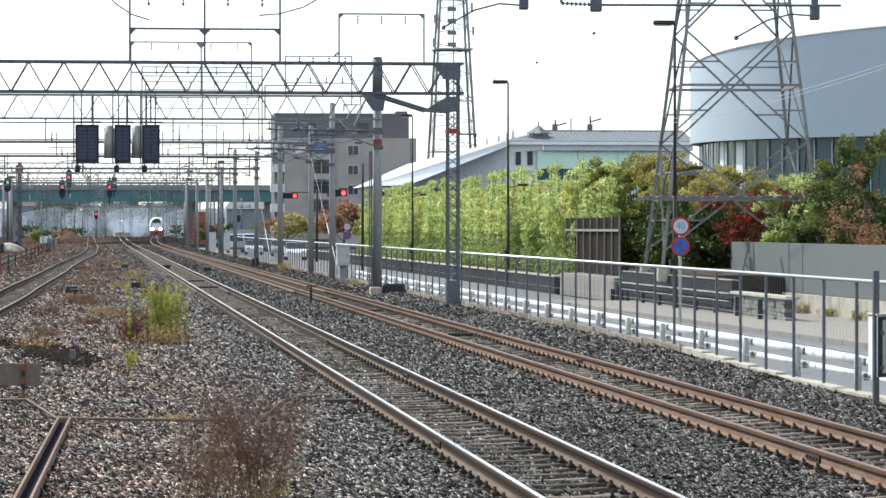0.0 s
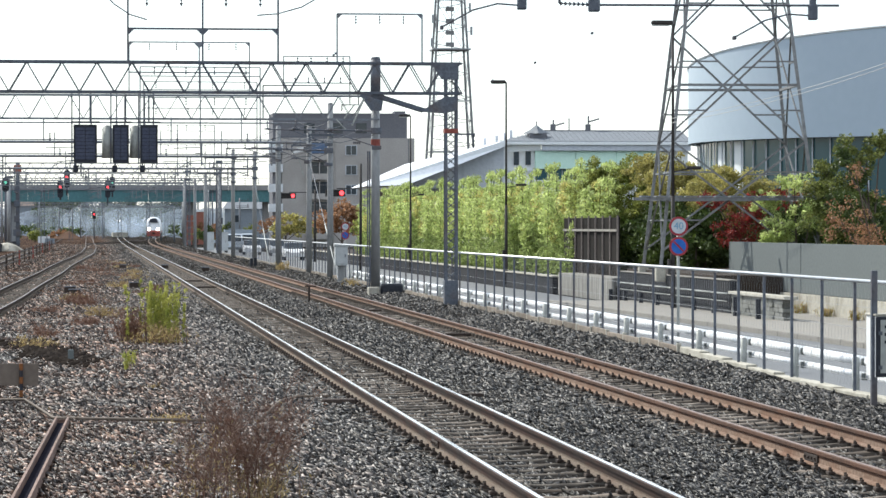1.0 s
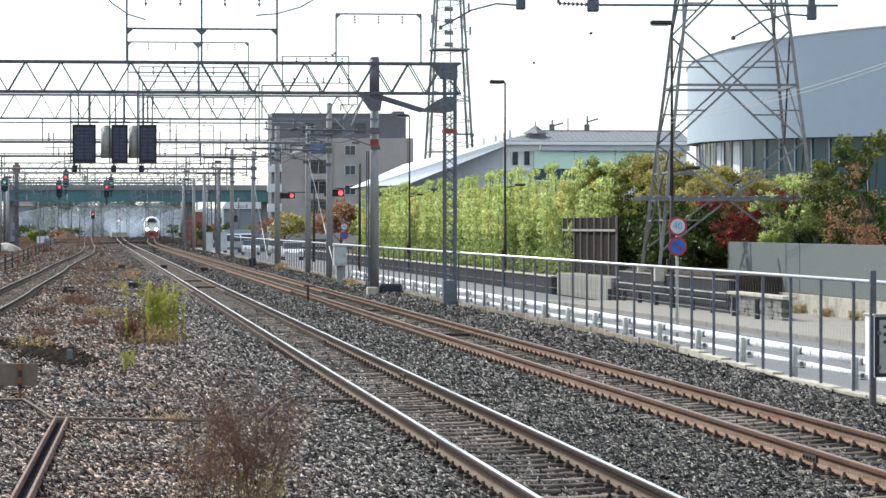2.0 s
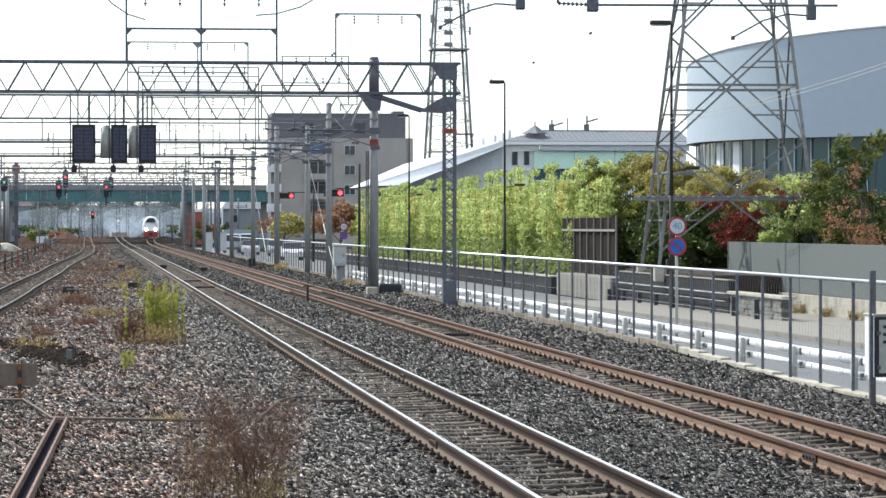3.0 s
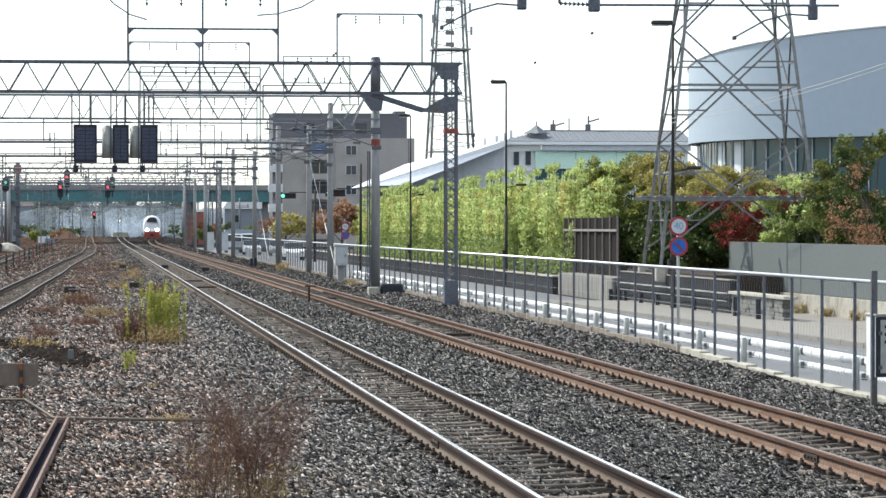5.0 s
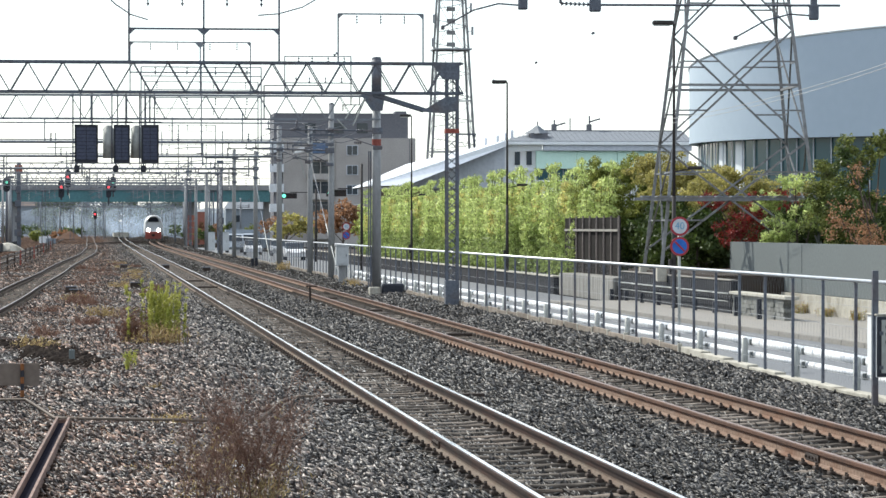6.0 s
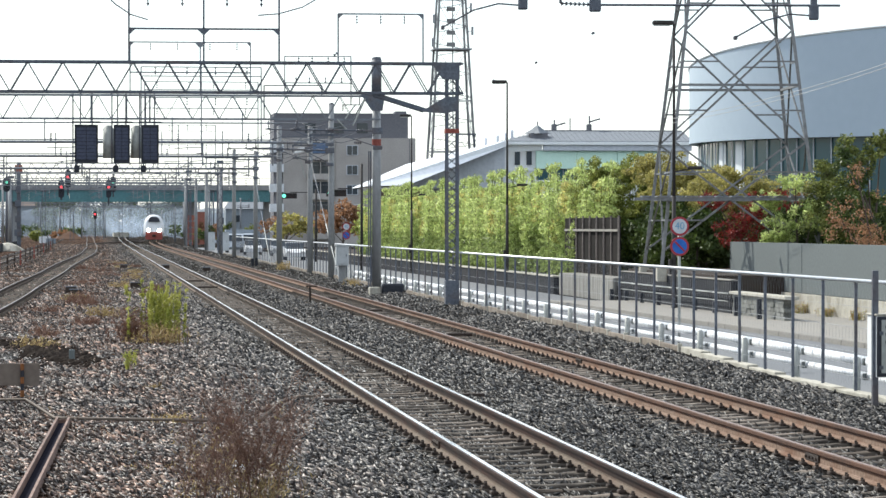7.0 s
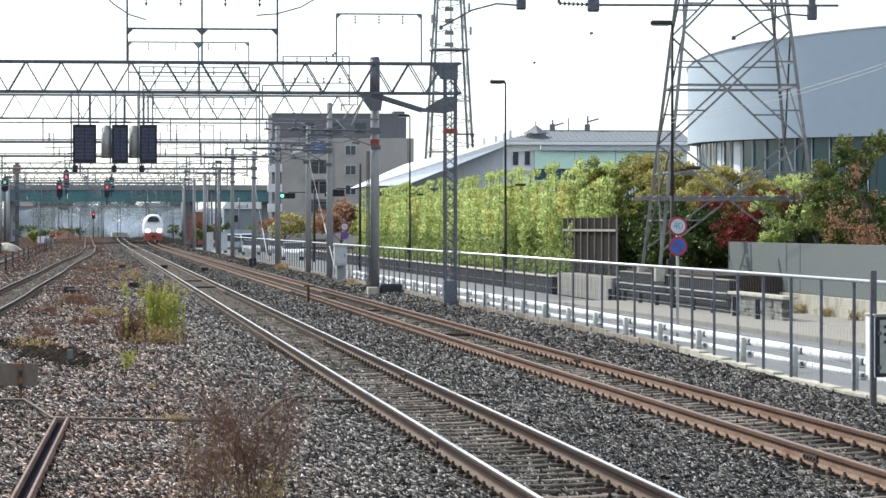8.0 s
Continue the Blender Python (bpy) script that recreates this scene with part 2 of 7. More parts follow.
    bs.inputs["Roughness"].default_value = .48 if stones else .95
    bs.inputs["Specular IOR Level"].default_value = .4 if stones else .0
    fine = N.new("ShaderNodeTexNoise")
    fine.inputs["Scale"].default_value = 60
    L.new(geo.outputs["Position"], fine.inputs["Vector"])
    bp = N.new("ShaderNodeBump")
    bp.inputs["Strength"].default_value, bp.inputs["Distance"].default_value = (.3, .01) if stones else (1.0, .06)
    L.new(fine.outputs["Fac"] if stones else vor.outputs["Distance"], bp.inputs["Height"])
    bp.invert = not stones
    L.new(bp.outputs[0], bs.inputs["Normal"])
    return m


BALLAST = gravel_material("ballast_bed", False)
STONE = gravel_material("ballast_stone", True)


def bed(x, y):
    """Height of the ballast bed over the plan."""
    z = -0.20
    for xc in (4.12, 7.57, track_c(y), track_d(y)):
        z += 0.03 * max(0, 1 - abs(x - xc) / 1.3) - (0.07 if xc == 7.57 else 0.06) * min(1, max(0, 1.5 - abs(x - xc) / 0.5))
    z += min(1, max(0, 2.9 - x)) * (0.05 * noise.noise((x * .5, y * .3, 1.3)) + 0.02)
    if x > 9.0:      # heaped shoulder against the fence footing
        z += min(1, (x - 9.0) / 1.1) * (.01 + .09 * min(1, max(0, (y - 44) / 12)) + .05 * noise.noise((x * .8, y * .4, 5.0)))
    return z + 0.018 * noise.noise((x * 1.7, y * 1.1, 0.0)) + far_rise(y)


def far_rise(y):
    return 0.12 * min(1, max(0, (y - 430) / 150))


def interp(pts, y):
    if y <= pts[0][0]:
        return pts[0][1]
    for (a, u), (b, v) in zip(pts, pts[1:]):
        if y <= b:
            k = (y - a) / (b - a)
            return u + (v - u) * (k * k * (3 - 2 * k) * .5 + k * .5)
    return pts[-1][1]


def track_a(y):
    return 4.12 + max(0, y - 330) ** 2 * 0.00001


def track_b(y):
    return 7.57 + max(0, y - 330) ** 2 * 0.000051


def track_c(y):
    return interp([(10, -4.1), (60, -3.45), (105, -2.75), (160, -2.05), (272, -0.62), (345, -0.45), (430, -0.75), (900, -2)], y)


def track_d(y):
    return -6.3


def build_ground():
    xs = sorted([-4000, -1500, -500, -150, -60, -30, -18, -12, 10.5, 10.56, 10.78, 11.2, 14, 19, 30, 60, 150, 500, 1500, 4000] + [-9 + i * .65 for i in range(30)])
    ys = sorted([-300, -100, -20, 4200, 3000, 2000, 1400, 1100, 900, 800] + [10 + i * 1.5 for i in range(60)] + [100 + i * 10 for i in range(70)])
    g = Geo()
    for y in ys:
        for x in xs:
            if -9.5 < x <= 10.57:
                z = bed(x, y)
            elif x < 0:
                z = -0.3 + far_rise(y)
            else:
                z = -0.68 + far_rise(y)
            g.v.append((x, y, z))
    n = len(xs)
    g.f = [(j * n + i, j * n + i + 1, (j + 1) * n + i + 1, (j + 1) * n + i) for j in range(len(ys) - 1) for i in range(n - 1)]
    me = bpy.data.meshes.new("ground")
    me.from_pydata(g.v, [], g.f)
    me.materials.append(BALLAST)
    me.shade_smooth()
    tagged(new("ground", me), "grey and rust-brown crushed stone ballast ground", "ground", kind="structure")


def rock_pool(rng, count=24):
    """Angular stones: squashed, jittered octahedra with split edges."""
    pool = []
    base = np.array([(1, 0, 0), (-1, 0, 0), (0, 1, 0), (0, -1, 0), (0, 0, 1), (0, 0, -1), (.6, .6, .5), (-.6, .55, -.5)], float)
    tri = np.array([(0, 6, 4), (6, 2, 4), (2, 1, 4), (1, 3, 4), (3, 0, 4), (0, 2, 6), (2, 0, 5), (1, 2, 7), (2, 5, 7), (5, 1, 7), (3, 1, 5), (0, 3, 5)])
    for _ in range(count):
        v = base * rng.uniform(.6, 1.2, (8, 3)) * rng.uniform((1.0, .42, .22), (1.95, .8, .46))
        a = rng.uniform(0, 6.283)
        r = np.array([(math.cos(a), -math.sin(a), 0), (math.sin(a), math.cos(a), 0), (0, 0, 1)])
        b = rng.uniform(-1.1, 1.1)
        e = rng.uniform(-.75, .75)
        tip = np.array([(math.cos(e), 0, -math.sin(e)), (0, 1, 0), (math.sin(e), 0, math.cos(e))])
        s = np.array([(1, 0, 0), (0, math.cos(b), -math.sin(b)), (0, math.sin(b), math.cos(b))])
        pool.append(v @ (r @ tip @ s).T)
    return pool, tri


def build_stones():
    """The loose stones of the ballast bed that lie nearest."""
    rng = np.random.default_rng(4)
    pool, tri = rock_pool(rng)
    vs, fs, n = [], [], 0
    for y0, y1, density, size in ((25.5, 34, 390, .033), (34, 44, 300, .035), (44, 58, 185, .041), (58, 80, 120, .043), (80, 110, 60, .044), (110, 165, 24, .047), (165, 260, 7, .055), (260, 420, 2, .075)):
        x0, x1 = -6.0, 10.45
        for _ in range(int((y1 - y0) * (x1 - x0) * density)):
            x, y = rng.uniform(x0, x1), rng.uniform(y0, y1)
            if x < y * -0.032 - .3 or x > y * .262 + .5:
                continue
            near_rail = min(abs(abs(x - c) - .566) for c in (4.12, 7.57, track_c(y), -6.3))
            if near_rail < .08 + size * 1.2 or (abs(x + .39 + (37.2 - y) * .0209) < .11 and y < 37.3):
                continue
            on_sleeper = min(abs(x - 4.12), abs(x - 7.57)) < 1.0 and abs(y / .6 - round(y / .6)) < .2
            inside = min(abs(x - 4.12), abs(x - 7.57)) < .5
            if on_sleeper and rng.random() < (.72 if inside else .75):
                continue
            k = size * .98 * (.55 + 1.1 * rng.random() ** 1.6)
            p = pool[rng.integers(len(pool))] * k + (x, y, (max(bed(x, y), -.225) if inside else bed(x, y)) + k * .25)
            vs.append(p), fs.append(tri + n)
            n += 8
    v, f = np.concatenate(vs), np.concatenate(fs)
    me = bpy.data.meshes.new("ballast_stones")
    me.vertices.add(len(v)), me.loops.add(len(f) * 3), me.polygons.add(len(f))
    me.vertices.foreach_set("co", v.ravel())
    me.loops.foreach_set("vertex_index", f.ravel())
    me.polygons.foreach_set("loop_start", np.arange(0, len(f) * 3, 3))
    me.update(calc_edges=True)
    me.validate()
    me.materials.append(STONE)
    tagged(new("ballast_stones", me), "loose angular grey and brown ballast stones", "gravel", kind="stuff")


build_ground()
build_stones()

# ---- tracks ----
RAIL = [(-.062, -.15), (.062, -.15), (.062, -.138), (.011, -.122), (.011, -.045), (.033, -.034), (.033, -.004), (.027, 0), (-.027, 0), (-.033, -.004), (-.033, -.034), (-.011, -.045), (-.011, -.122), (-.062, -.138)]


RAIL_DARK = surface("dark_worn_rail_head", (.12, .1, .09), (.2, .17, .15), .45, .3, 8, .6, .05)


def rail_mesh(centre, off, ys, lo=0, hi=14, z=0.0):
    g = Geo()
    sec = RAIL[lo:hi] if (lo, hi) != (0, 14) else RAIL
    for y in ys:
        g.v += [(centre(y) + off + a, y, b + z + far_rise(y)) for a, b in sec]
    n = len(sec)
    for j in range(len(ys) - 1):
        g.f += [(j * n + i, j * n + (i + 1) % n, (j + 1) * n + (i + 1) % n, (j + 1) * n + i) for i in range(n)]
    return g


def sleeper_mesh(rng):
    g = Geo()
    line = [(-1.0, -.19), (-.8, -.168), (-.42, -.168), (-.26, -.182), (0, -.186), (.26, -.182), (.42, -.168), (.8, -.168), (1.0, -.19)]
    for x, z in line:      # waisted concrete sleeper with raised rail seats
        w = .085 if abs(x) > .3 else .066
        g.v += [(x, -w - .03, -.34), (x, -w, z - .012), (x, -w + .015, z), (x, w - .015, z), (x, w, z - .012), (x, w + .03, -.34)]
    for i in range(len(line) - 1):
        g.f += [(6 * i + k, 6 * i + k + 1, 6 * i + 7 + k, 6 * i + 6 + k) for k in range(5)]
    g.f += [(0, 1, 2, 3, 4, 5), tuple(range(48, 54))]
    g.v = [(x, y + rng.uniform(-.005, .005), z + rng.uniform(-.004, .004)) for x, y, z in g.v]
    return mesh_of("sleeper", g, SLEEPER)


def clip_mesh():
    g = Geo().box(-.032, .032, -.06, .06, -.168, -.135, .008)
    g.tube((-.005, -.03, -.14), (-.005, -.03, -.1), .015, n=6).tube((0, .03, -.14), (0, .03, -.112), .016, n=6)
    return mesh_of("rail_clip", g, IRON)


def build_track(label, centre, side, head, y0, y1, y_parts, clips_to):
    tr = thing("railway_track", (centre(y0), y0, -.2), label, "railway track", "parallel railway tracks", "structure")
    ys = [y0 + i * 6 for i in range(int((y1 - y0) / 6) + 1)]
    for s in (-1, 1):
        r = part("rail", rail_mesh(centre, s * .566, ys), side, tr)
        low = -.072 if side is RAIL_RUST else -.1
        hd = Geo()      # the head, and its overhang's shadow put into the dark upper web
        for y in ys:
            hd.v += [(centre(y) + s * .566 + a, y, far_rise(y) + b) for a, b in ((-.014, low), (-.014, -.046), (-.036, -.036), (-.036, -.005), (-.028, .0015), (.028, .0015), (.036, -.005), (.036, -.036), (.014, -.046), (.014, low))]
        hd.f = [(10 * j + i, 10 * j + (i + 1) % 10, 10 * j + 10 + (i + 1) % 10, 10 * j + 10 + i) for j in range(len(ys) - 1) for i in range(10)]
        part("rail_head", hd, HEAD_SIDE_RUST if side is RAIL_RUST else HEAD_SIDE, r, "dark rail head with its shade painted on the upper web")
        top = Geo()
        for y in ys:
            top.v += [(centre(y) + s * .566 + a, y, far_rise(y) + b) for a, b in ((-.021, .002), (-.014, .0045), (.018, .0045), (.025, .002))]
        top.f = [(4 * j + i, 4 * j + i + 1, 4 * j + 5 + i, 4 * j + 4 + i) for j in range(len(ys) - 1) for i in range(3)]
        part("running_surface", top, head, r, "bright worn rail head")
    rng = random.Random(7)
    pool, clip = [sleeper_mesh(rng) for _ in range(4)], clip_mesh()
    at = base_of(tr)
    rest = Geo()
    k = math.ceil(y0 / .6)
    while k * .6 < min(y1, 330):
        y = k * .6
        x = centre(y)
        if y < y_parts:
            shared("sleeper", pool[k % 4], tr, pose(x - at.x + rng.uniform(-.04, .04), y - at.y, -at.z + rng.uniform(-.008, .006), 0, 0, rng.uniform(-2, 2)))
        else:
            rest.box(x - 1.05, x + 1.05, y - .1, y + .1, -.3, -.17)
        for s in (-1, 1):
            for e in (-1, 1):
                if y < clips_to:
                    shared("rail_clip", clip, tr, pose(x - at.x + s * .566 + e * .095, y - at.y, -at.z, 0, 0, 0 if e > 0 else 180))
                elif y < 110:
                    rest.box(x + s * .566 + e * .095 - .035, x + s * .566 + e * .095 + .035, y - .06, y + .06, -.17, -.1)
        k += 1
    far = part("far_sleepers", rest, SLEEPER, tr)
    tagged(far, kind="stuff")
    return tr


build_track("straight running line with bright rails on concrete sleepers", track_a, RAIL_SIDE, RAIL_HEAD, 20, 760, 90, 62)
build_track("straight line with rust-brown rails on concrete sleepers", track_b, RAIL_RUST, RAIL_HEAD_B, 20, 760, 90, 62)
build_track("curving side line with dull worn rails", track_c, RAIL_SIDE, RAIL_DARK, 50, 760, 90, 50)
def crossover(y):
    k = min(1, max(0, (y - 395) / 120))
    return track_c(395) + (7.6 - track_c(395)) * k * k * (3 - 2 * k)


build_track("crossover line between the tracks far off", crossover, RAIL_SIDE, RAIL_DARK, 395, 515, 395, 395)
build_track("far side line with dark rails beside a low wall", track_d, RAIL_SIDE, RAIL_DARK, 90, 760, 91, 50)

# ---- road, kerbs, fence ----
FOOTING = surface("weathered_footing_board", (.15, .125, .1), (.27, .23, .19), .9, 0, 18, 1.6, .3, (.1, .075, .055), .7, per_object=.25)


def build_road():
    solid("road", Geo().box(11.0, 18.9, 20, 420, -.9, -.62), ASPHALT, "grey asphalt street beside the railway", "road", kind="structure")
    solid("pavement", Geo().prism([(18.02, 60, -.9), (30, 60, -.9), (30, 97.4, -.9), (19.5, 112, -.9), (16.5, 112, -.9)], (0, 0, .4)), PAVING, "pale pinkish pavement widening beside the street", "pavement", kind="structure")
    kerb = thing("kerb", (17.93, 60, -.8), "row of pale concrete kerb stones", "kerb", kind="structure")
    me = mesh_of("kerb_stone", Geo().box(-.075, .075, .01, 1.99, -.1, .32, .02), PAVING)
    for i in range(26):
        shared("kerb_stone", me, kerb, pose(-.058 * i, i * 2, 0, 0, 0, 1.66))
    solid("road_line", Geo().box(11.75, 11.87, 24, 380, -.62, -.612), WHITE_PAINT, "worn white painted edge line", "road marking", kind="structure")
    wall = thing("fence_kerb", (10.69, 26, -.5), "low concrete footing wall under the railway fence", "kerb wall", kind="structure")
    me = mesh_of("footing_block", Geo().box(-.09, .09, .006, 1.994, -.4, .34, .012), KERB)
    board = mesh_of("footing_board", Geo().box(-.1, -.045, .03, 1.97, -.3, .34, .008), FOOTING)
    stub = mesh_of("stub_post", Geo().box(-.11, -.03, -.05, .05, -.3, .37, .012), KERB)
    lift = lambda y: .02 + .15 * min(1, max(0, (y - 46) / 10))
    rng = random.Random(31)
    for i in range(118):
        z = lift(26 + i * 2)
        if i < 15:
            shared("footing_block", me, wall, pose(0, i * 2, z, .3 * rng.uniform(-1, 1), rng.uniform(-2, 2), 0))
        else:
            shared("footing_board", board, wall, pose(rng.uniform(-.01, .01), i * 2, z + rng.uniform(-.025, .02), rng.uniform(-.4, .4), 0, 0))
            shared("stub_post", stub, wall, pose(0, i * 2, z + rng.uniform(-.02, .01), 0, rng.uniform(-3, 3), 0))


def build_fence():
    fe = thing("fence", (10.69, 30, -.16), "grey steel mesh railway fence with a bright top rail", "fence", "railway fences")
    post = mesh_of("fence_post", Geo().box(-.022, .022, -.022, .022, 0, 1.56, .005), DARK_STEEL)
    wire = surface("thin_steel_wire", (.2, .21, .22), (.3, .31, .32), .5, .5, 20, 1, 0)
    bright = surface("bright_galvanised_rail", (.62, .63, .64), (.74, .75, .76), .35, .45, 12, .8, .03)
    n = 106
    for i in range(n):
        shared("fence_post", post, fe, pose(0, i * 2.0 - .9, 0))
    part("top_rail", Geo().tube((10.66, 29.1, 1.42), (10.66, 239.1, 1.42), .028, n=8), bright, fe, "bright round top rail", True)
    for z in (.15, .5, .85, 1.15):
        part("strand", Geo().tube((10.72, 29, z - .1), (10.72, 239, z - .1), .003, n=4), wire, fe)
    mesh = Geo()
    for i in range(260):
        y = 29 + i * .2
        mesh.bar((10.735, y, -.1), (10.735, y + .55, 1.38), .0015)
        mesh.bar((10.737, y + .55, -.1), (10.737, y, 1.38), .0015)
    m = part("wire_mesh", mesh, wire, fe)
    tagged(m, kind="stuff")


def build_guard_pipe():
    """White three-pipe road barrier with brackets."""
    gp = thing("guard_pipe", (11.3, 30, -.62), "white painted pipe guard rail along the street", "guard rail")
    post = mesh_of("post", Geo().tube((0, 0, 0), (0, 0, .86), .057, n=10).tube((0, 0, .86), (0, 0, .88), .05, .02, n=10), HOOD_GREY, True)
    bracket = mesh_of("bracket", Geo().box(-.1, -.02, -.05, .05, -.05, .05, .01), GREY_WALL)
    for i in range(28):
        y = i * 4 - 1
        shared("post", post, gp, pose(-.12, y, 0))
        shared("bracket", bracket, gp, pose(.07, y, .58))
        shared("bracket", bracket, gp, pose(.07, y, .8))
    for i in range(27):
        y = 29 + i * 4
        for z, r in ((-.03, .052), (.18, .075)):
            part("pipe", Geo().tube((11.36, y, z), (11.36, y + 4.0, z), r, n=12), WHITE_RAILING, gp, "", True)


# ---- overhead line ----
def lattice_beam(parent, y, x0, x1, z0, z1, panel, mat, depth=.55, w=.05, chord=.085):
    for yy in (y - depth / 2, y + depth / 2):
        for z in (z0, z1):
            part("chord", Geo().angle((x0, yy, z), (x1, yy, z), chord), mat, parent)
        n = max(1, round((x1 - x0) / panel))
        for i in range(n):
            a, b = x0 + (x1 - x0) * i / n, x0 + (x1 - x0) * (i + 1) / n
            m = (a + b) / 2
            part("brace", Geo().angle((a, yy, z0), (m, yy, z1), w), mat, parent)
            part("brace", Geo().angle((m, yy, z1), (b, yy, z0), w), mat, parent)
    n = round((x1 - x0) / panel)
    for i in range(n + 1):
        x = x0 + (x1 - x0) * i / n
        part("tie", Geo().bar((x, y - depth / 2, z0), (x, y + depth / 2, z0), .04), mat, parent)
        part("tie", Geo().bar((x, y - depth / 2, z1), (x, y + depth / 2, z1), .04), mat, parent)


def lattice_mast(parent, x, y, z0, z1, w, mat, pitch=.26):
    for a in (-1, 1):
        for b in (-1, 1):
            part("leg", Geo().angle((x + a * w / 2, y + b * w / 2, z0), (x + a * w / 2, y + b * w / 2, z1), .075), mat, parent)
    n = int((z1 - z0 - .8) / pitch)
    for i in range(n):
        z = z0 + .8 + i * pitch
        for b in (-1, 1):
            for s in (-1, 1):
                part("lacing", Geo().bar((x - s * w / 2, y + b * w / 2, z), (x + s * w / 2, y + b * w / 2, z + pitch), .058, .012), mat, parent)
        s = 1 if i % 2 else -1
        part("lacing", Geo().bar((x - w / 2, y - s * w / 2, z), (x - w / 2, y + s * w / 2, z + pitch), .012, .035), mat, parent)
    part("base_plate", Geo().box(x - w / 2 - .05, x + w / 2 + .05, y - w / 2 - .05, y + w / 2 + .05, z0, z0 + .8, .02), mat, parent)


def insulator(parent, p, q, discs=4, r=.07, mat=None):
    """A string of ribbed insulators between two points."""
    g = Geo().tube(p, q, r * .3, n=6)
    p, q = Vector(p), Vector(q)
    for i in range(discs):
        a, b = p.lerp(q, (i + .25) / discs), p.lerp(q, (i + .75) / discs)
        g.tube(a, b, r, r * .45, n=8)
    part("insulator", g, mat or DARK_STEEL, parent)


def feeder_frame(parent, y, x0, x1, z0, z1, mat, hangers, post=.05):
    """An upright goalpost on the beam that carries feeder wires."""
    for x in (x0, x1):
        part("frame_post", Geo().bar((x, y, z0), (x, y, z1), post), mat, parent)
    part("frame_bar", Geo().bar((x0, y, z1), (x1, y, z1), post), mat, parent)
    for x in hangers:
        insulator(parent, (x, y, z1 - .04), (x, y, z1 - .3), 3, .035, mat)
    for x, s in ((x0, 1), (x1, -1)):
        part("gusset", Geo().prism([(x, y - .02, z1), (x + s * .16, y - .02, z1), (x, y - .02, z1 - .16)], (0, .03, 0)), mat, parent)


def portal_near():
    y = 90.9
    g = thing("catenary_gantry", (10.4, y, -.2), "dark steel lattice gantry across the tracks on a lattice mast", "gantry", "overhead line gantries")
    lattice_mast(g, 10.4, y, -.2, 6.97, .31, DARK_STEEL)
    lattice_beam(g, y, -6.532, 10.698, 6.1, 6.97, 1.014, DARK_STEEL, .55, .035, .075)
    part("corner_plate", Geo().prism([(9.75, y - .3, 7.0), (10.6, y - .3, 7.0), (10.6, y - .3, 6.5), (10.1, y - .3, 6.5)], (0, .02, 0)), DARK_STEEL, g)
    part("knee_plate", Geo().prism([(9.45, y - .3, 5.55), (10.2, y - .3, 6.0), (10.55, y - .3, 6.0), (10.55, y - .3, 5.6), (10.2, y - .3, 5.5)], (0, .03, 0)), DARK_STEEL, g)
    part("knee_brace", Geo().angle((8.1, y - .28, 6.06), (9.6, y - .28, 5.6), .12), DARK_STEEL, g)
    part("knee_brace", Geo().angle((8.1, y + .28, 6.06), (9.6, y + .28, 5.6), .12), DARK_STEEL, g)
    part("band", Geo().box(10.2, 10.6, y - .2, y + .2, 4.93, 5.06), RED_PAINT, g, "faded red painted band")
    part("side_arm", Geo().bar((10.5, y - .2, 4.9), (11.1, y - .2, 4.9), .05), DARK_STEEL, g)
    insulator(g, (11.05, y - .2, 4.9), (11.05, y - .2, 4.5), 3, .05)
    feeder_frame(g, y, 7.05, 9.55, 7.0, 8.42, STEEL, (7.6, 8.3, 9.0), .045)
    for x in (.95, 3.12, 5.32):
        part("frame_post", Geo().bar((x, y, 7.0), (x, y, 9.4), .055), DARK_STEEL, g)
    part("frame_bar", Geo().bar((.95, y, 7.95), (5.32, y, 7.95), .055), DARK_STEEL, g)
    part("frame_bar", Geo().bar((.95, y, 9.0), (5.32, y, 9.0), .055), DARK_STEEL, g)
    for x, s in ((.95, 1), (3.12, 1), (3.12, -1), (5.32, -1)):
        part("gusset", Geo().prism([(x, y - .03, 7.95), (x + s * .2, y - .03, 7.95), (x, y - .03, 7.75)], (0, .03, 0)), DARK_STEEL, g)
    for x in (1.5, 2.5, 3.8, 4.8):
        insulator(g, (x, y, 9.0), (x, y, 8.6), 3, .05, DARK_STEEL)


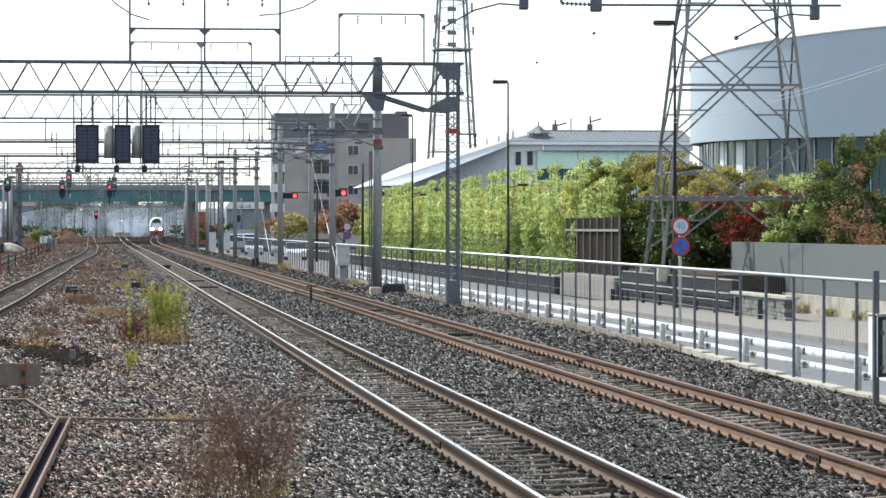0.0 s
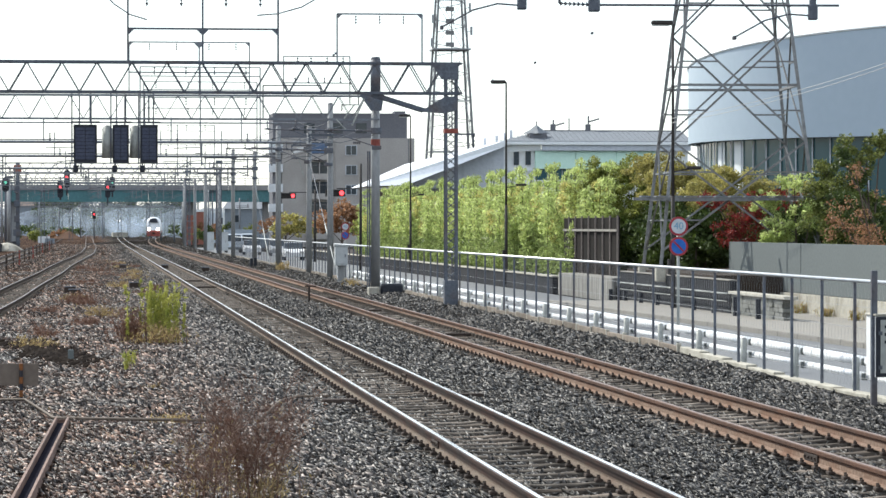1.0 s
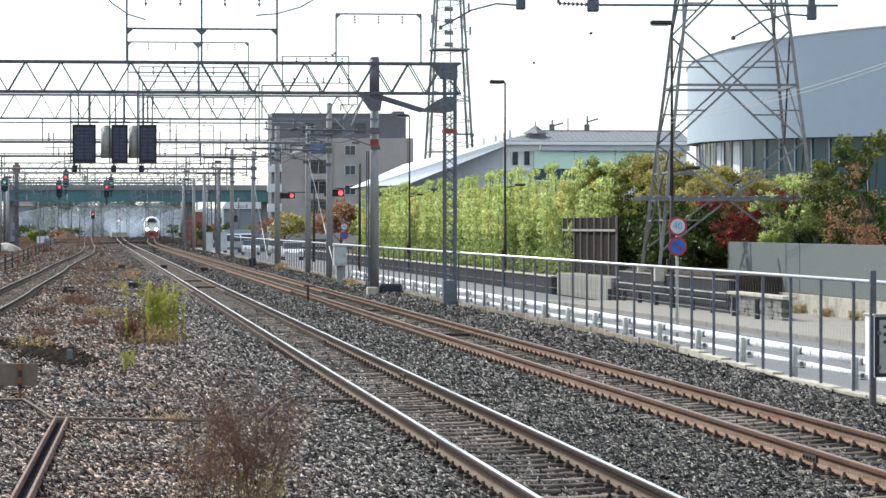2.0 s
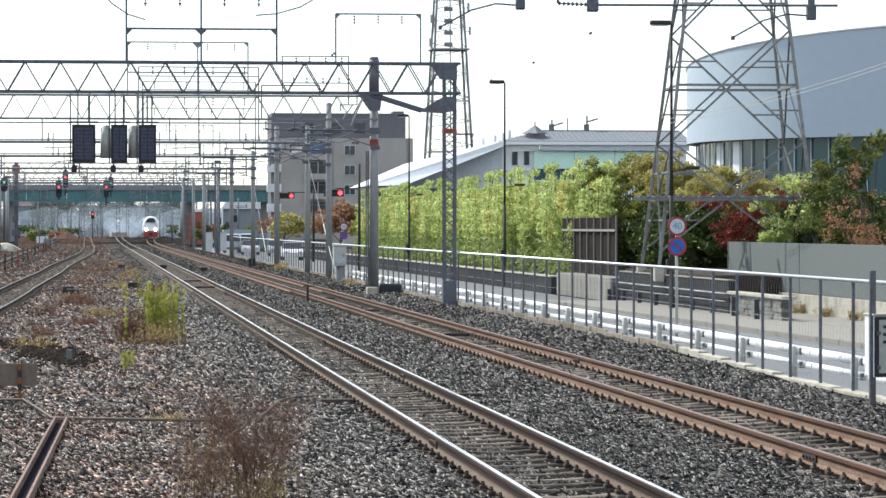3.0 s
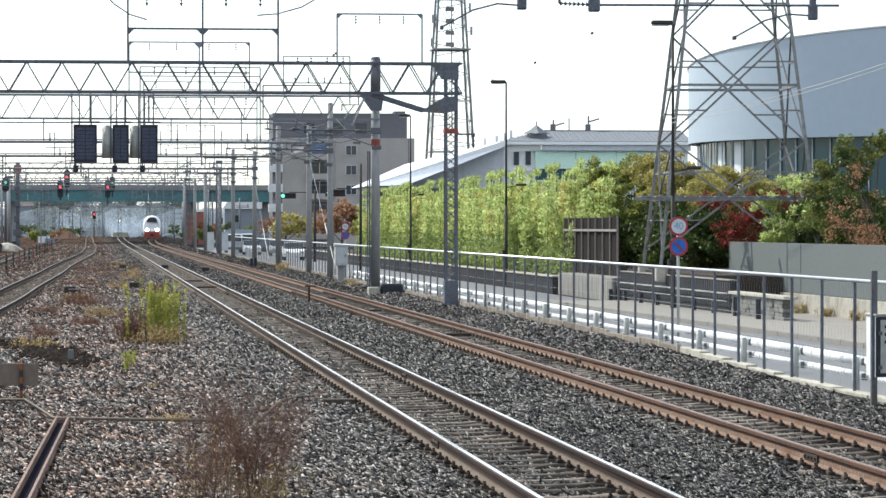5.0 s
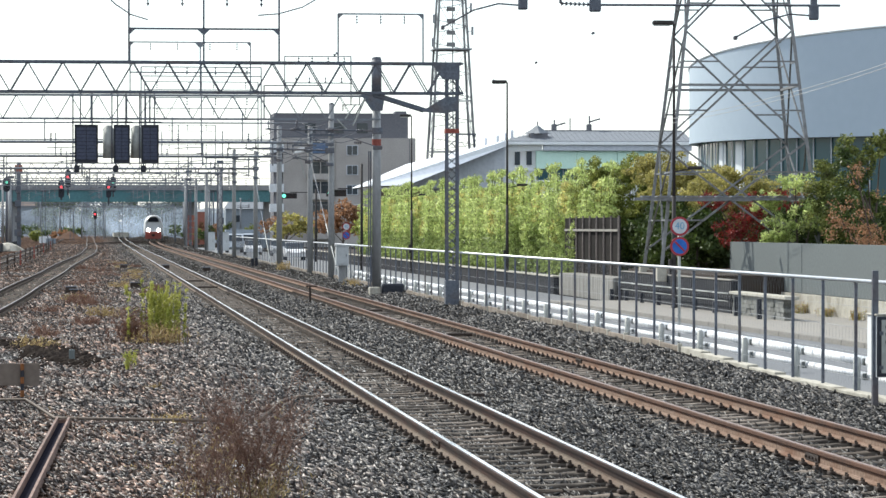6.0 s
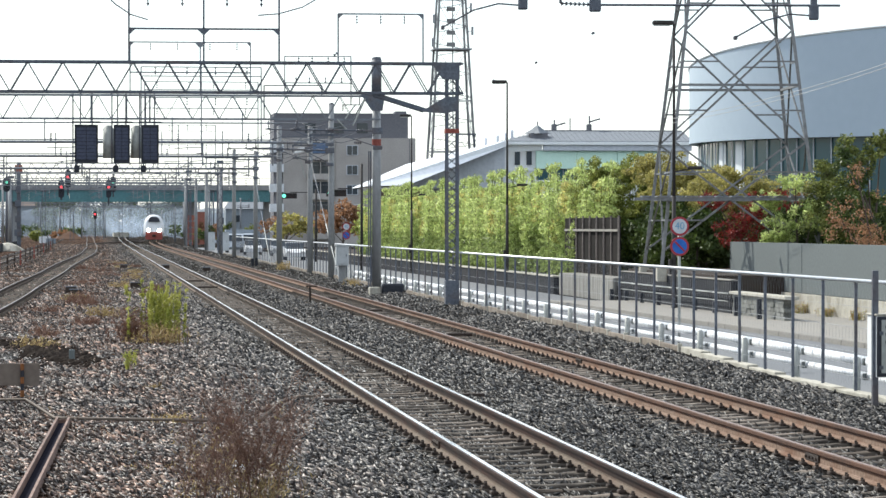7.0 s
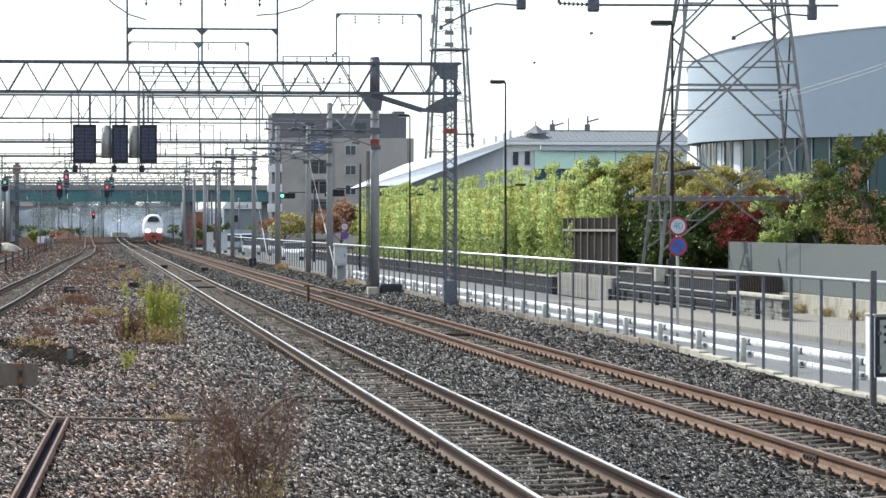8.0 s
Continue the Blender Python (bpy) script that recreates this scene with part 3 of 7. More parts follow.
def portal_second():
    y = 115.6
    g = thing("catenary_gantry", (10.4, y, -.2), "steel lattice gantry on a thick round pole carrying signal boxes", "gantry", "overhead line gantries")
    part("pole", Geo().tube((10.4, y, -.2), (10.4, y, 8.4), .175, .15, n=16), POLE_GREY, g, "thick grey round pole", True)
    part("upper_pole", Geo().tube((10.4, y, 7.0), (10.4, y, 8.42), .19, n=16), DARK_STEEL, g, "dark sheathed pole top", True)
    part("cap", Geo().tube((10.4, y, 8.4), (10.4, y, 8.52), .19, .15, n=16), DARK_STEEL, g, "", True)
    part("band", Geo().tube((10.4, y, 5.2), (10.4, y, 5.45), .175, n=16), RED_PAINT, g, "faded red band")
    lattice_beam(g, y, -8.390, 10.509, 6.18, 7.05, 0.995, STEEL, .5, .026, .06)
    part("corner_plate", Geo().prism([(9.75, y - .3, 7.15), (10.7, y - .3, 7.15), (10.6, y - .3, 6.5), (10.2, y - .3, 6.5)], (0, .03, 0)), DARK_STEEL, g)
    part("cable_pipe", Geo().tube((10.17, y - .1, -.2), (10.17, y - .1, 5.0), .03, n=8), DARK_STEEL, g)
    part("cable_pipe", Geo().tube((10.1, y - .08, -.2), (10.1, y - .08, 5.0), .025, n=8), DARK_STEEL, g)
    feeder_frame(g, y, 1.25, 5.7, 7.05, 9.02, STEEL, (2.0, 3.0, 4.2, 5.2), .045)
    part("frame_post", Geo().bar((3.84, y, 7.05), (3.84, y, 9.02), .05), STEEL, g)
    for s in (1, -1):
        part("gusset", Geo().prism([(3.84, y - .03, 9.0), (3.84 + s * .2, y - .03, 9.0), (3.84, y - .03, 8.78)], (0, .03, 0)), STEEL, g)
    part("frame_bar", Geo().bar((1.25, y, 7.9), (5.7, y, 7.9), .05), STEEL, g)
    for x0, x1, z in ((6.98, 9.45, 8.53), (6.98, 9.45, 7.54), (9.15, 9.77, 6.73)):
        part("wire_bar", Geo().tube((x0, y + .1, z), (x1, y + .1, z), .022, n=6), DARK_STEEL, g)
    for x, z0, z1 in ((6.98, 7.05, 8.55), (9.45, 6.73, 8.55), (9.77, 6.73, 7.1), (9.15, 6.5, 6.75)):
        part("wire_post", Geo().tube((x, y + .1, z0), (x, y + .1, z1), .022, n=6), DARK_STEEL, g)
    for x in (7.5, 8.0, 8.6, 9.2):
        insulator(g, (x, y + .1, 8.5), (x, y + .1, 8.28), 2, .045, DARK_STEEL)
        insulator(g, (x - .1, y + .1, 7.54), (x - .1, y + .1, 7.76), 2, .045, DARK_STEEL)
    insulator(g, (8.8, y, 8.55), (8.95, y, 8.68), 2, .07, DARK_STEEL)
    part("end_frame", Geo().tube((6.2, y - .1, 6.2), (6.2, y - .1, 7.43), .025, n=6).tube((6.2, y - .1, 7.43), (8.35, y - .1, 7.44), .025, n=6).tube((8.35, y - .1, 7.44), (8.35, y - .1, 7.05), .025, n=6), DARK_STEEL, g)
    for p, q in (((9.95, 6.95), (9.5, 5.95)), ((9.2, 6.2), (9.6, 6.75)), ((8.9, 6.18), (9.25, 5.8))):
        part("jumper_stay", Geo().tube((p[0], y - .32, p[1]), (q[0], y - .32, q[1]), .03, n=6), HOOD_GREY, g)
    for x in (-.15, 1.15, 2.0):
        part("hanger_pipe", Geo().bar((x - .03, y - .3, 7.0), (x - .03, y - .3, 6.0), .06), DARK_STEEL, g)


def signal_box(x, w):
    y = 115.28
    s = thing("signal_box", (x + w / 2, y, 6.1), "dark navy rear of a railway signal under the gantry", "railway signal", "signals on the gantry")
    b = part("back_panel", Geo().box(x, x + w, y, y + .12, 4.54, 5.95, .02), SIGNAL_BLACK, s)
    part("border", Geo().box(x, x + .05, y - .03, y - .002, 4.56, 5.93).box(x + w - .05, x + w, y - .03, y - .002, 4.56, 5.93).box(x + .052, x + w - .052, y - .03, y - .002, 5.86, 5.93).box(x + .052, x + w - .052, y - .03, y - .002, 4.56, 4.63), SIGNAL_BLACK, b)
    for e in (0, 1):
        u, v = x + .07 + e * (w - .14) / 2 + .01 * e, x + .07 + (e + 1) * (w - .14) / 2 - .01 * (1 - e)
        for i in range(9):
            z = 4.66 + i * .133
            part("louvre", Geo().box(u, v, y - .02, y - .002, z, z + .115, .006), NAVY, b)
    if x > 0:
        part("hood", Geo().tube((x - .19, y + .35, 4.72), (x - .19, y + .35, 5.8), .2, n=16), HOOD_GREY, s, "pale grey rounded housing", True)
        part("hood_cap", Geo().tube((x - .19, y + .35, 5.8), (x - .19, y + .35, 5.93), .2, .1, n=16), HOOD_GREY, s)
    for u, z in ((x + w * .25, 5.95), (x + w * .75, 5.95), (x - .06, 4.5)):
        part("hanger", Geo().bar((u, y + .16, z), (u, y + .16, 7.2), .05), DARK_STEEL, s)
    part("cross_tube", Geo().bar((x - .1, y + .2, 6.05), (x + w + .1, y + .2, 6.05), .05), DARK_STEEL, s)
    part("lamp_unit", Geo().box(x - .02, x + .18, y + .05, y + .3, 4.2, 4.45, .04), SIGNAL_BLACK, s, "small black lamp unit")
    part("lamp_stem", Geo().bar((x + .08, y + .17, 4.4), (x + .08, y + .17, 4.56), .05), DARK_STEEL, s)


def trackside_pole(x, y, top, r, mat, label, arms=()):
    p = thing("catenary_pole", (x, y, -.3), label, "pole", "poles beside the railway")
    part("shaft", Geo().tube((x, y, -.3), (x, y, top), r, r * .82, n=14), mat, p, "", True)
    part("cap", Geo().tube((x, y, top), (x, y, top + .06), r * .9, r * .4, n=14), DARK_STEEL, p)
    for z, l in arms:
        part("cross_arm", Geo().angle((x - l, y - r, z), (x + .3, y - r, z), .08), DARK_STEEL, p)
        part("stay", Geo().bar((x - l * .9, y - r, z + .03), (x, y - r, z + .75), .03), DARK_STEEL, p)
        insulator(p, (x - l * .95, y - r, z), (x - l * .95, y - r, z - .35), 3, .06)
        insulator(p, (x - l * .5, y - r, z), (x - l * .5, y - r, z + .3), 3, .05)
        part("clamp_band", Geo().tube((x, y, z - .06), (x, y, z + .06), r * 1.08, n=14), DARK_STEEL, p)
    return p


RED_PAINT = surface("faded_red_paint", (.2, .05, .04), (.28, .08, .06), .6, 0, 12, 1, .05)
POLE_GREY = surface("grey_steel_pole", (.24, .245, .25), (.32, .325, .33), .55, .3, 10, .8, .06, (.13, .12, .11), .4, stretch=(1, 1, .3))
NAVY = surface("dark_navy_louvre", (.045, .052, .085), (.07, .08, .12), .5, 0, 14, 1, .05)
SIGNAL_BLACK = surface("black_signal_paint", (.018, .02, .028), (.034, .037, .047), .45, 0, 14, 1, .05)
HOOD_GREY = surface("pale_grey_hood", (.3, .31, .29), (.38, .39, .37), .5, .1, 10, .8, .05)

build_road()
build_fence()
build_guard_pipe()
portal_near()
portal_second()
for sx, sw in ((-.79, .86), (.64, .6), (1.66, .64)):
    signal_box(sx, sw)
trackside_pole(10.5, 139.4, 7.7, .15, CONCRETE, "grey concrete pole with lamp bracket", [(6.3, 1.0)])
trackside_pole(10.5, 153.3, 7.1, .15, CONCRETE, "grey concrete pole beside the fence", [(6.2, .9)])
trackside_pole(10.4, 177.6, 7.9, .17, CONCRETE, "tall pale concrete pole beside the fence", [(7.0, 2.0)])
trackside_pole(10.4, 204.2, 7.1, .15, CONCRETE, "grey concrete pole beside the fence", [(6.6, 1.4)])
trackside_pole(10.4, 236.2, 8.0, .16, CONCRETE, "grey concrete pole beside cabinets", [(7.4, 2.2)])


def cantilever(x, y, z, reach, seed):
    """A hinged bracket that holds the contact wire, with its stays and insulators."""
    rng = random.Random(seed)
    c = thing("catenary_bracket", (x, y, z - .8), "dark insulated catenary bracket on a concrete pole", "bracket", "catenary brackets")
    part("top_tube", Geo().tube((x, y - .2, z), (x - reach, y - .2, z + .04), .028, n=8), DARK_STEEL, c)
    part("stay_tube", Geo().tube((x, y - .2, z - .6), (x - reach * .6, y - .2, z), .02, n=8), DARK_STEEL, c)
    part("tie_rod", Geo().tube((x, y - .2, z + .5), (x - reach * .6, y - .2, z + .05), .012, n=6), STEEL, c)
    part("steady_arm", Geo().path([(x - reach * .4, y - .2, z - .25), (x - reach * .8, y - .2, z - .3), (x - reach * 1.05, y - .2, z - .55)], .014), DARK_STEEL, c)
    for f, zz in ((.18, 0), (.2, -.45), (.55, .02), (.95, .06)):
        px = x - reach * f
        insulator(c, (px, y - .2, z + zz), (px - .28, y - .2, z + zz + rng.uniform(-.02, .04)), 4, .07)
    insulator(c, (x - reach, y - .2, z + .05), (x - reach, y - .2, z + .42), 4, .06)
    part("clamp", Geo().box(x - .2, x + .2, y - .24, y - .15, z - .12, z + .12, .02).box(x - .18, x + .18, y - .24, y - .15, z - .7, z - .55, .02), DARK_STEEL, c)
    part("drop_wire", Geo().path([(x - reach * .9, y - .2, z + .05), (x - reach * .75, y - .2, z - .35), (x - reach * .45, y - .2, z - .45), (x - .1, y - .2, z - .15)], .012, 5), DARK_STEEL, c)


for k, (cx0, cy0, cz0, cr0) in enumerate(((10.4, 139.2, 6.5, 2.75), (10.4, 153.1, 6.0, 2.6), (10.4, 177.4, 6.6, 2.9), (10.4, 115.4, 5.75, 3.0), (10.4, 204.0, 6.0, 2.7), (10.4, 236.0, 6.2, 2.7), (10.4, 139.2, 5.6, 1.9))):
    cantilever(cx0, cy0, cz0, cr0, k)


# ---- pylon ----
def build_pylon():
    cx, cy, z0 = 22.3, 108.0, .75
    py = thing("transmission_pylon", (cx, cy, z0), "tall grey steel lattice transmission pylon among bushes", "pylon")
    half = lambda z: (4.6 - (z - 5.13) * .226) / 2
    rot = Matrix.Rotation(radians(-4), 3, "Z")

    def corner(a, b, z):
        p = rot @ Vector((a * half(z), b * half(z), 0))
        return (cx + p.x, cy + p.y, z)
    cs = [(-1, -1), (1, -1), (1, 1), (-1, 1)]
    for a, b in cs:
        part("leg", Geo().angle(corner(a, b, z0), corner(a, b, 14.5), .115, .03), PYLON, py)
        x, y, _ = corner(a, b, z0)
        part("footing", Geo().box(x - .17, x + .17, y - .17, y + .17, .3, z0 + .06, .03), KERB, py, "pale concrete footing")
    levels = (z0 + .6, 5.13, 9.0, 12.4)
    for i in range(4):
        c, d = cs[i], cs[(i + 1) % 4]
        for z in (3.15, 7.1, 10.8):
            part("girt", Geo().angle(corner(*c, z), corner(*d, z), .09), PYLON, py)
        for lo, hi in zip(levels, levels[1:]):
            part("diagonal", Geo().angle(corner(*c, lo), corner(*d, hi), .065), PYLON, py)
            part("diagonal", Geo().angle(corner(*d, lo), corner(*c, hi), .065), PYLON, py)
            zm, zq = (lo + hi) / 2, lo + (hi - lo) * .28
            for e, f in ((c, d), (d, c)):
                k = .28
                p, q = Vector(corner(*e, lo)), Vector(corner(*f, hi))
                part("secondary_brace", Geo().angle(corner(*e, zq), p.lerp(q, k), .055), PYLON, py)
                p2 = Vector(corner(*e, hi)).lerp(Vector(corner(*f, lo)), .28)
                part("secondary_brace", Geo().angle(corner(*e, hi - (hi - lo) * .28), p2, .055), PYLON, py)
    # walkway with plank ends at the lower level
    x0, y0, _ = corner(-1, -1, 3.15)
    x1, _, _ = corner(1, -1, 3.15)
    for i in range(12):
        xx = x0 - 1.0 + i * (x1 - x0 + 1.2) / 12
        part("plank", Geo().box(xx, xx + .4, y0 - .5, y0 - .06, 3.2, 3.25), STEEL, py)
    part("walkway_beam", Geo().angle((x0 - 1.2, y0 - .5, 3.14), (x1 + .4, y0 - .5, 3.14), .1), PYLON, py)
    part("walkway_beam", Geo().angle((x0 - 1.2, y0 - .1, 3.14), (x1 + .4, y0 - .1, 3.14), .1), PYLON, py)


def build_far_pylon():
    cx, cy, z0 = 37.45, 328, -.65
    py = thing("radio_mast", (cx, cy, z0), "distant slender grey lattice mast", "pylon")
    half = lambda z: (5.6 - z * .108) / 2
    cs = [(-1, -1), (1, -1), (1, 1), (-1, 1)]
    corner = lambda a, b, z: (cx + a * half(z), cy + b * half(z), z)
    for a, b in cs:
        part("leg", Geo().tube(corner(a, b, z0), corner(a, b, 32), .15, .11, n=8), PYLON, py)
    zs = [z0 + i * 5.4 for i in range(7)]
    for i in range(4):
        c, d = cs[i], cs[(i + 1) % 4]
        for lo, hi in zip(zs, zs[1:]):
            part("girt", Geo().bar(corner(*c, hi), corner(*d, hi), .1), FAR_STEEL, py)
            part("diagonal", Geo().bar(corner(*c, lo), corner(*d, hi), .05), FAR_STEEL, py)
            part("diagonal", Geo().bar(corner(*d, lo), corner(*c, hi), .05), FAR_STEEL, py)
    z = 20.9
    part("platform", Geo().box(cx - half(z) - .35, cx + half(z) + .35, cy - half(z) - .35, cy + half(z) + .35, z, z + .15), FAR_STEEL, py)
    for k in range(18):      # close bracing, brackets and aerials round the upper mast
        z = 9.0 + k * 1.25
        h = half(z)
        part("rung", Geo().bar((cx - h, cy - h, z), (cx + h, cy - h, z + (.6 if k % 2 else -.6)), .07), PYLON, py)
        if k > 9:
            d = 1 if k % 2 else -1
            part("aerial_arm", Geo().bar((cx + d * h, cy - h, z), (cx + d * (h + .55), cy - h, z + .2), .07), PYLON, py)
            part("aerial", Geo().box(cx + d * (h + .5) - .12, cx + d * (h + .5) + .12, cy - h - .2, cy - h, z - .3, z + .6, .03), FAR_STEEL, py)
            part("cable_tray", Geo().box(cx - .5, cx + .4, cy - .4, cy - .2, z - .2, z + .25), PYLON, py)
    part("ladder", Geo().bar((cx, cy - 1.8, 12), (cx, cy - 1.3, 31), .12, .1), PYLON, py)


PYLON = surface("grey_pylon_steel", (.17, .175, .18), (.26, .265, .27), .6, .3, 8, .6, .05, (.14, .11, .09), .3)
FAR_STEEL = surface("pale_galvanised_steel", (.28, .29, .3), (.36, .37, .38), .6, .2, 4, .5, .03)
build_pylon()
build_far_pylon()


# ---- buildings ----
ROUND_CLAD = surface("blue_grey_metal_cladding", (.41, .485, .56), (.43, .505, .58), .5, .1, 2, .1, 0, (.44, .51, .585), .3)
CURTAIN_GLASS = glass("curtain_wall_glass", (.03, .085, .1), .12)
CURTAIN_GLASS.node_tree.nodes["Principled BSDF"].inputs["Specular IOR Level"].default_value = 0.4
ROOF_GREY = surface("grey_standing_seam_roof", (.14, .155, .175), (.2, .215, .235), .7, .0, 4, .3, .05)
ROOF_WHITE = surface("white_metal_roof", (.72, .74, .76), (.82, .83, .85), .35, .2, 4, .3, .02)
PALE_WALL = surface("pale_rendered_wall", (.8, .82, .82), (.87, .88, .88), .7, 0, 6, .3, .05)
GREEN_PANEL = surface("mint_green_panel", (.62, .86, .74), (.68, .9, .79), .4, .05, 5, .3, .02)
APARTMENT = surface("beige_apartment_tile", (.37, .347, .33), (.45, .42, .395), .75, 0, 6, .25, .05, (.25, .23, .21), .4)
DARK_FLAT = surface("dark_grey_render", (.13, .13, .145), (.18, .18, .195), .7, 0, 6, .3, .05)
BROWN_WALL = surface("brown_rendered_wall", (.16, .12, .1), (.22, .17, .14), .8, 0, 5, .4, .05)
WINDOW = glass("dark_window_glass", (.03, .04, .05), .05)
WINDOW.node_tree.nodes["Principled BSDF"].inputs["Specular IOR Level"].default_value = 0.4
SHEET_GREY = surface("grey_blue_wall_sheet", (.5, .53, .58), (.6, .63, .68), .6, 0, 4, .3, .03)
WHITE_SIDING = surface("white_house_siding", (.62, .64, .67), (.74, .76, .78), .7, 0, 5, .4, .05, (.5, .5, .5), .5)
TEAL = surface("teal_bridge_paint", (.07, .17, .19), (.1, .23, .25), .5, 0, 3, .2, .05, (.08, .12, .12), .4)


def round_hall():
    cx, cy, r = 56.9, 188.8, 20.2
    b = thing("round_hall", (cx, cy, -.65), "round hall clad in smooth blue-grey metal over a glass band", "building")
    n = 96
    ang = [2 * math.pi * i / n for i in range(n + 1)]
    top = lambda y: 12.02 + (192.6 - y) * .078      # the roof edge rises towards the street

    def at(t, k):
        return cx + math.cos(t) * k, cy + math.sin(t) * k
    for i in range(n):
        p, q = ang[i], ang[i + 1]
        g = Geo()
        for j in range(4):
            t = p + (q - p) * j / 3
            for k in (r, r - .5):
                x, y = at(t, k)
                g.v += [(x, y, 7.35), (x, y, top(y))]
        g.f = [(4 * j + a, 4 * j + c, 4 * j + 4 + c, 4 * j + 4 + a) for j in range(3) for a, c in ((0, 1), (1, 3), (3, 2), (2, 0))]
        part("cladding_panel", g, ROUND_CLAD, b)
        e = .0012
        # plinth in dark grey: shade behind the planting put into the wall colour
        for kk, z0, z1, name, mat in ((r - .7, 3.4, 7.35, "window_pane", CURTAIN_GLASS), (r - .2, -.65, 3.4, "plinth_panel", DARK_FLAT)):
            part(name, Geo().prism([(*at(t, k), z0) for t, k in ((p + e, kk), (q - e, kk), (q - e, kk - .3), (p + e, kk - .3))], (0, 0, z1 - z0)), mat, b)
        part("mullion", Geo().bar((*at(p, r - .6), 3.4), (*at(p, r - .6), 7.35), .06), SHEET_GREY, b)
    for t0 in (168, 189, 196):      # white strips before some panes stand for bright reflections
        t = radians(t0)
        part("glare_strip", Geo().prism([(*at(t + u, k), 4.4) for u, k in ((0, r - .66), (.055, r - .66), (.055, r - .64), (0, r - .64))], (0, 0, 2.9)), PALE_WALL, b, "white strip for a bright reflection in the glass")
    lid = Geo()
    lid.v = [(*at(t, r - .3), top(at(t, r - .3)[1]) - .25) for t in ang[:-1]]
    lid.f = [tuple(range(n))]
    part("roof", lid, ROOF_GREY, b)
    part("coping", Geo().path([(*at(t, r), top(at(t, r)[1]) + .03) for t in ang], .09, 6), PALE_WALL, b, "pale coping strip")


def window(parent, x, y, z, w, h, frame, pane=None):
    f = Geo().box(x - w / 2 - .08, x + w / 2 + .08, y - .06, y + .1, z - .08, z + h + .08)
    fr = part("window", f, frame, parent)
    for s in (-1, 1):
        part("pane", Geo().box(x + s * w / 4 - w / 4 + .04, x + s * w / 4 + w / 4 - .04, y - .09, y - .062, z, z + h), pane or WINDOW, fr)


def hall_with_green_band():
    y = 247.5
    b = thing("school_building", (40, y + 8, -.65), "white low building with mint green band and grey hipped roof", "building")
    part("wall", Geo().box(32.1, 47.6, y, y + 14, -.65, 8.4), PALE_WALL, b)
    part("corner_pier", Geo().box(32.05, 32.5, y - .35, y - .003, -.65, 8.4), PALE_WALL, b, "white corner pier")
    part("eave", Geo().box(32.0, 47.7, y - 1.0, y - .36, 8.75, 9.0, .03), PALE_WALL, b, "white eave board")
    part("fascia", Geo().box(35.6, 47.7, y - .8, y - .36, 8.3, 8.745, .02), SHEET_GREY, b, "grey fascia under the eave")
    part("soffit", Geo().prism([(32.1, y - .5, 8.745), (35.55, y - .5, 8.745), (35.55, y - .5, 8.35), (32.1, y - .5, 8.1)], (0, .14, 0)), PALE_WALL, b)
    for i in range(3):
        part("green_panel", Geo().box(35.1 + i * 3.3, 38.37 + i * 3.3, y - .35, y - .005, 6.85, 8.28, .02), GREEN_PANEL, b, "mint green panel")
    for i in range(9):
        part("window_pane", Geo().box(35.15 + i * 1.1, 36.2 + i * 1.1, y - .12, y - .02, 5.95, 6.82), CURTAIN_GLASS, b)
        part("window_post", Geo().box(36.21 + i * 1.1, 36.24 + i * 1.1, y - .14, y - .02, 5.95, 6.82), SHEET_GREY, b)
    part("sill", Geo().box(35.0, 45.2, y - .3, y - .005, 5.8, 5.94), PALE_WALL, b)
    for x in (33.4, 34.35):
        part("side_window", Geo().box(x, x + .42, y - .1, y - .02, 7.15, 8.25), WINDOW, b)
    for x in (33.2, 34.1, 34.6):
        part("balcony_bar", Geo().box(x, x + .09, y - .3, y - .22, 5.2, 6.6), SHEET_GREY, b)
    part("balcony_rail", Geo().box(32.6, 35.0, y - .3, y - .22, 6.602, 6.7), SHEET_GREY, b)
    n = 38
    for i in range(n):      # roof sheets up to the ridge, cut back by the hip at the near end
        x = 32.2 + i * .41
        lift = min(1.0, (x - 32.0) / 4.0)
        f = max(.06, lift)
        part("roof_sheet", Geo().prism([(x, y - .9, 9.003), (x + .385, y - .9, 9.003), (x + .385, y - .9 + 5 * f, 9.003 + .98 * f), (x, y - .9 + 5 * f, 9.003 + .98 * f)], (0, 0, .05)), ROOF_GREY, b)
        part("seam", Geo().bar((x + .397, y - .9, 9.06), (x + .397, y - .9 + 5 * f, 9.06 + .98 * f), .03, .06), ROOF_GREY, b)
    part("ridge_cap", Geo().bar((36.2, y + 4.1, 10.05), (47.8, y + 4.1, 10.05), .2, .1), DARK_FLAT, b)
    part("roof_end", Geo().prism([(47.72, y - .9, 9.0), (47.72, y + 4.1, 9.98), (47.72, y + 9, 9.0)], (.1, 0, 0)), SHEET_GREY, b)
    part("roof_back", Geo().prism([(33, y + 9, 9.0), (47.7, y + 9, 9.0), (47.7, y + 4.15, 9.95), (36.3, y + 4.15, 9.95)], (0, 0, .05)), ROOF_GREY, b)
    part("turret", Geo().box(34.75, 36.15, y + .5, y + 1.9, 9.2, 9.75), DARK_FLAT, b, "dark louvred ridge turret")
    part("turret_roof", Geo().tube((35.42, y + 1.2, 9.7), (35.42, y + 1.2, 10.02), 1.15, .55, 4).tube((35.42, y + 1.2, 10.02), (35.42, y + 1.2, 10.4), .55, .04, 4), ROOF_GREY, b, "small grey pyramid roof")
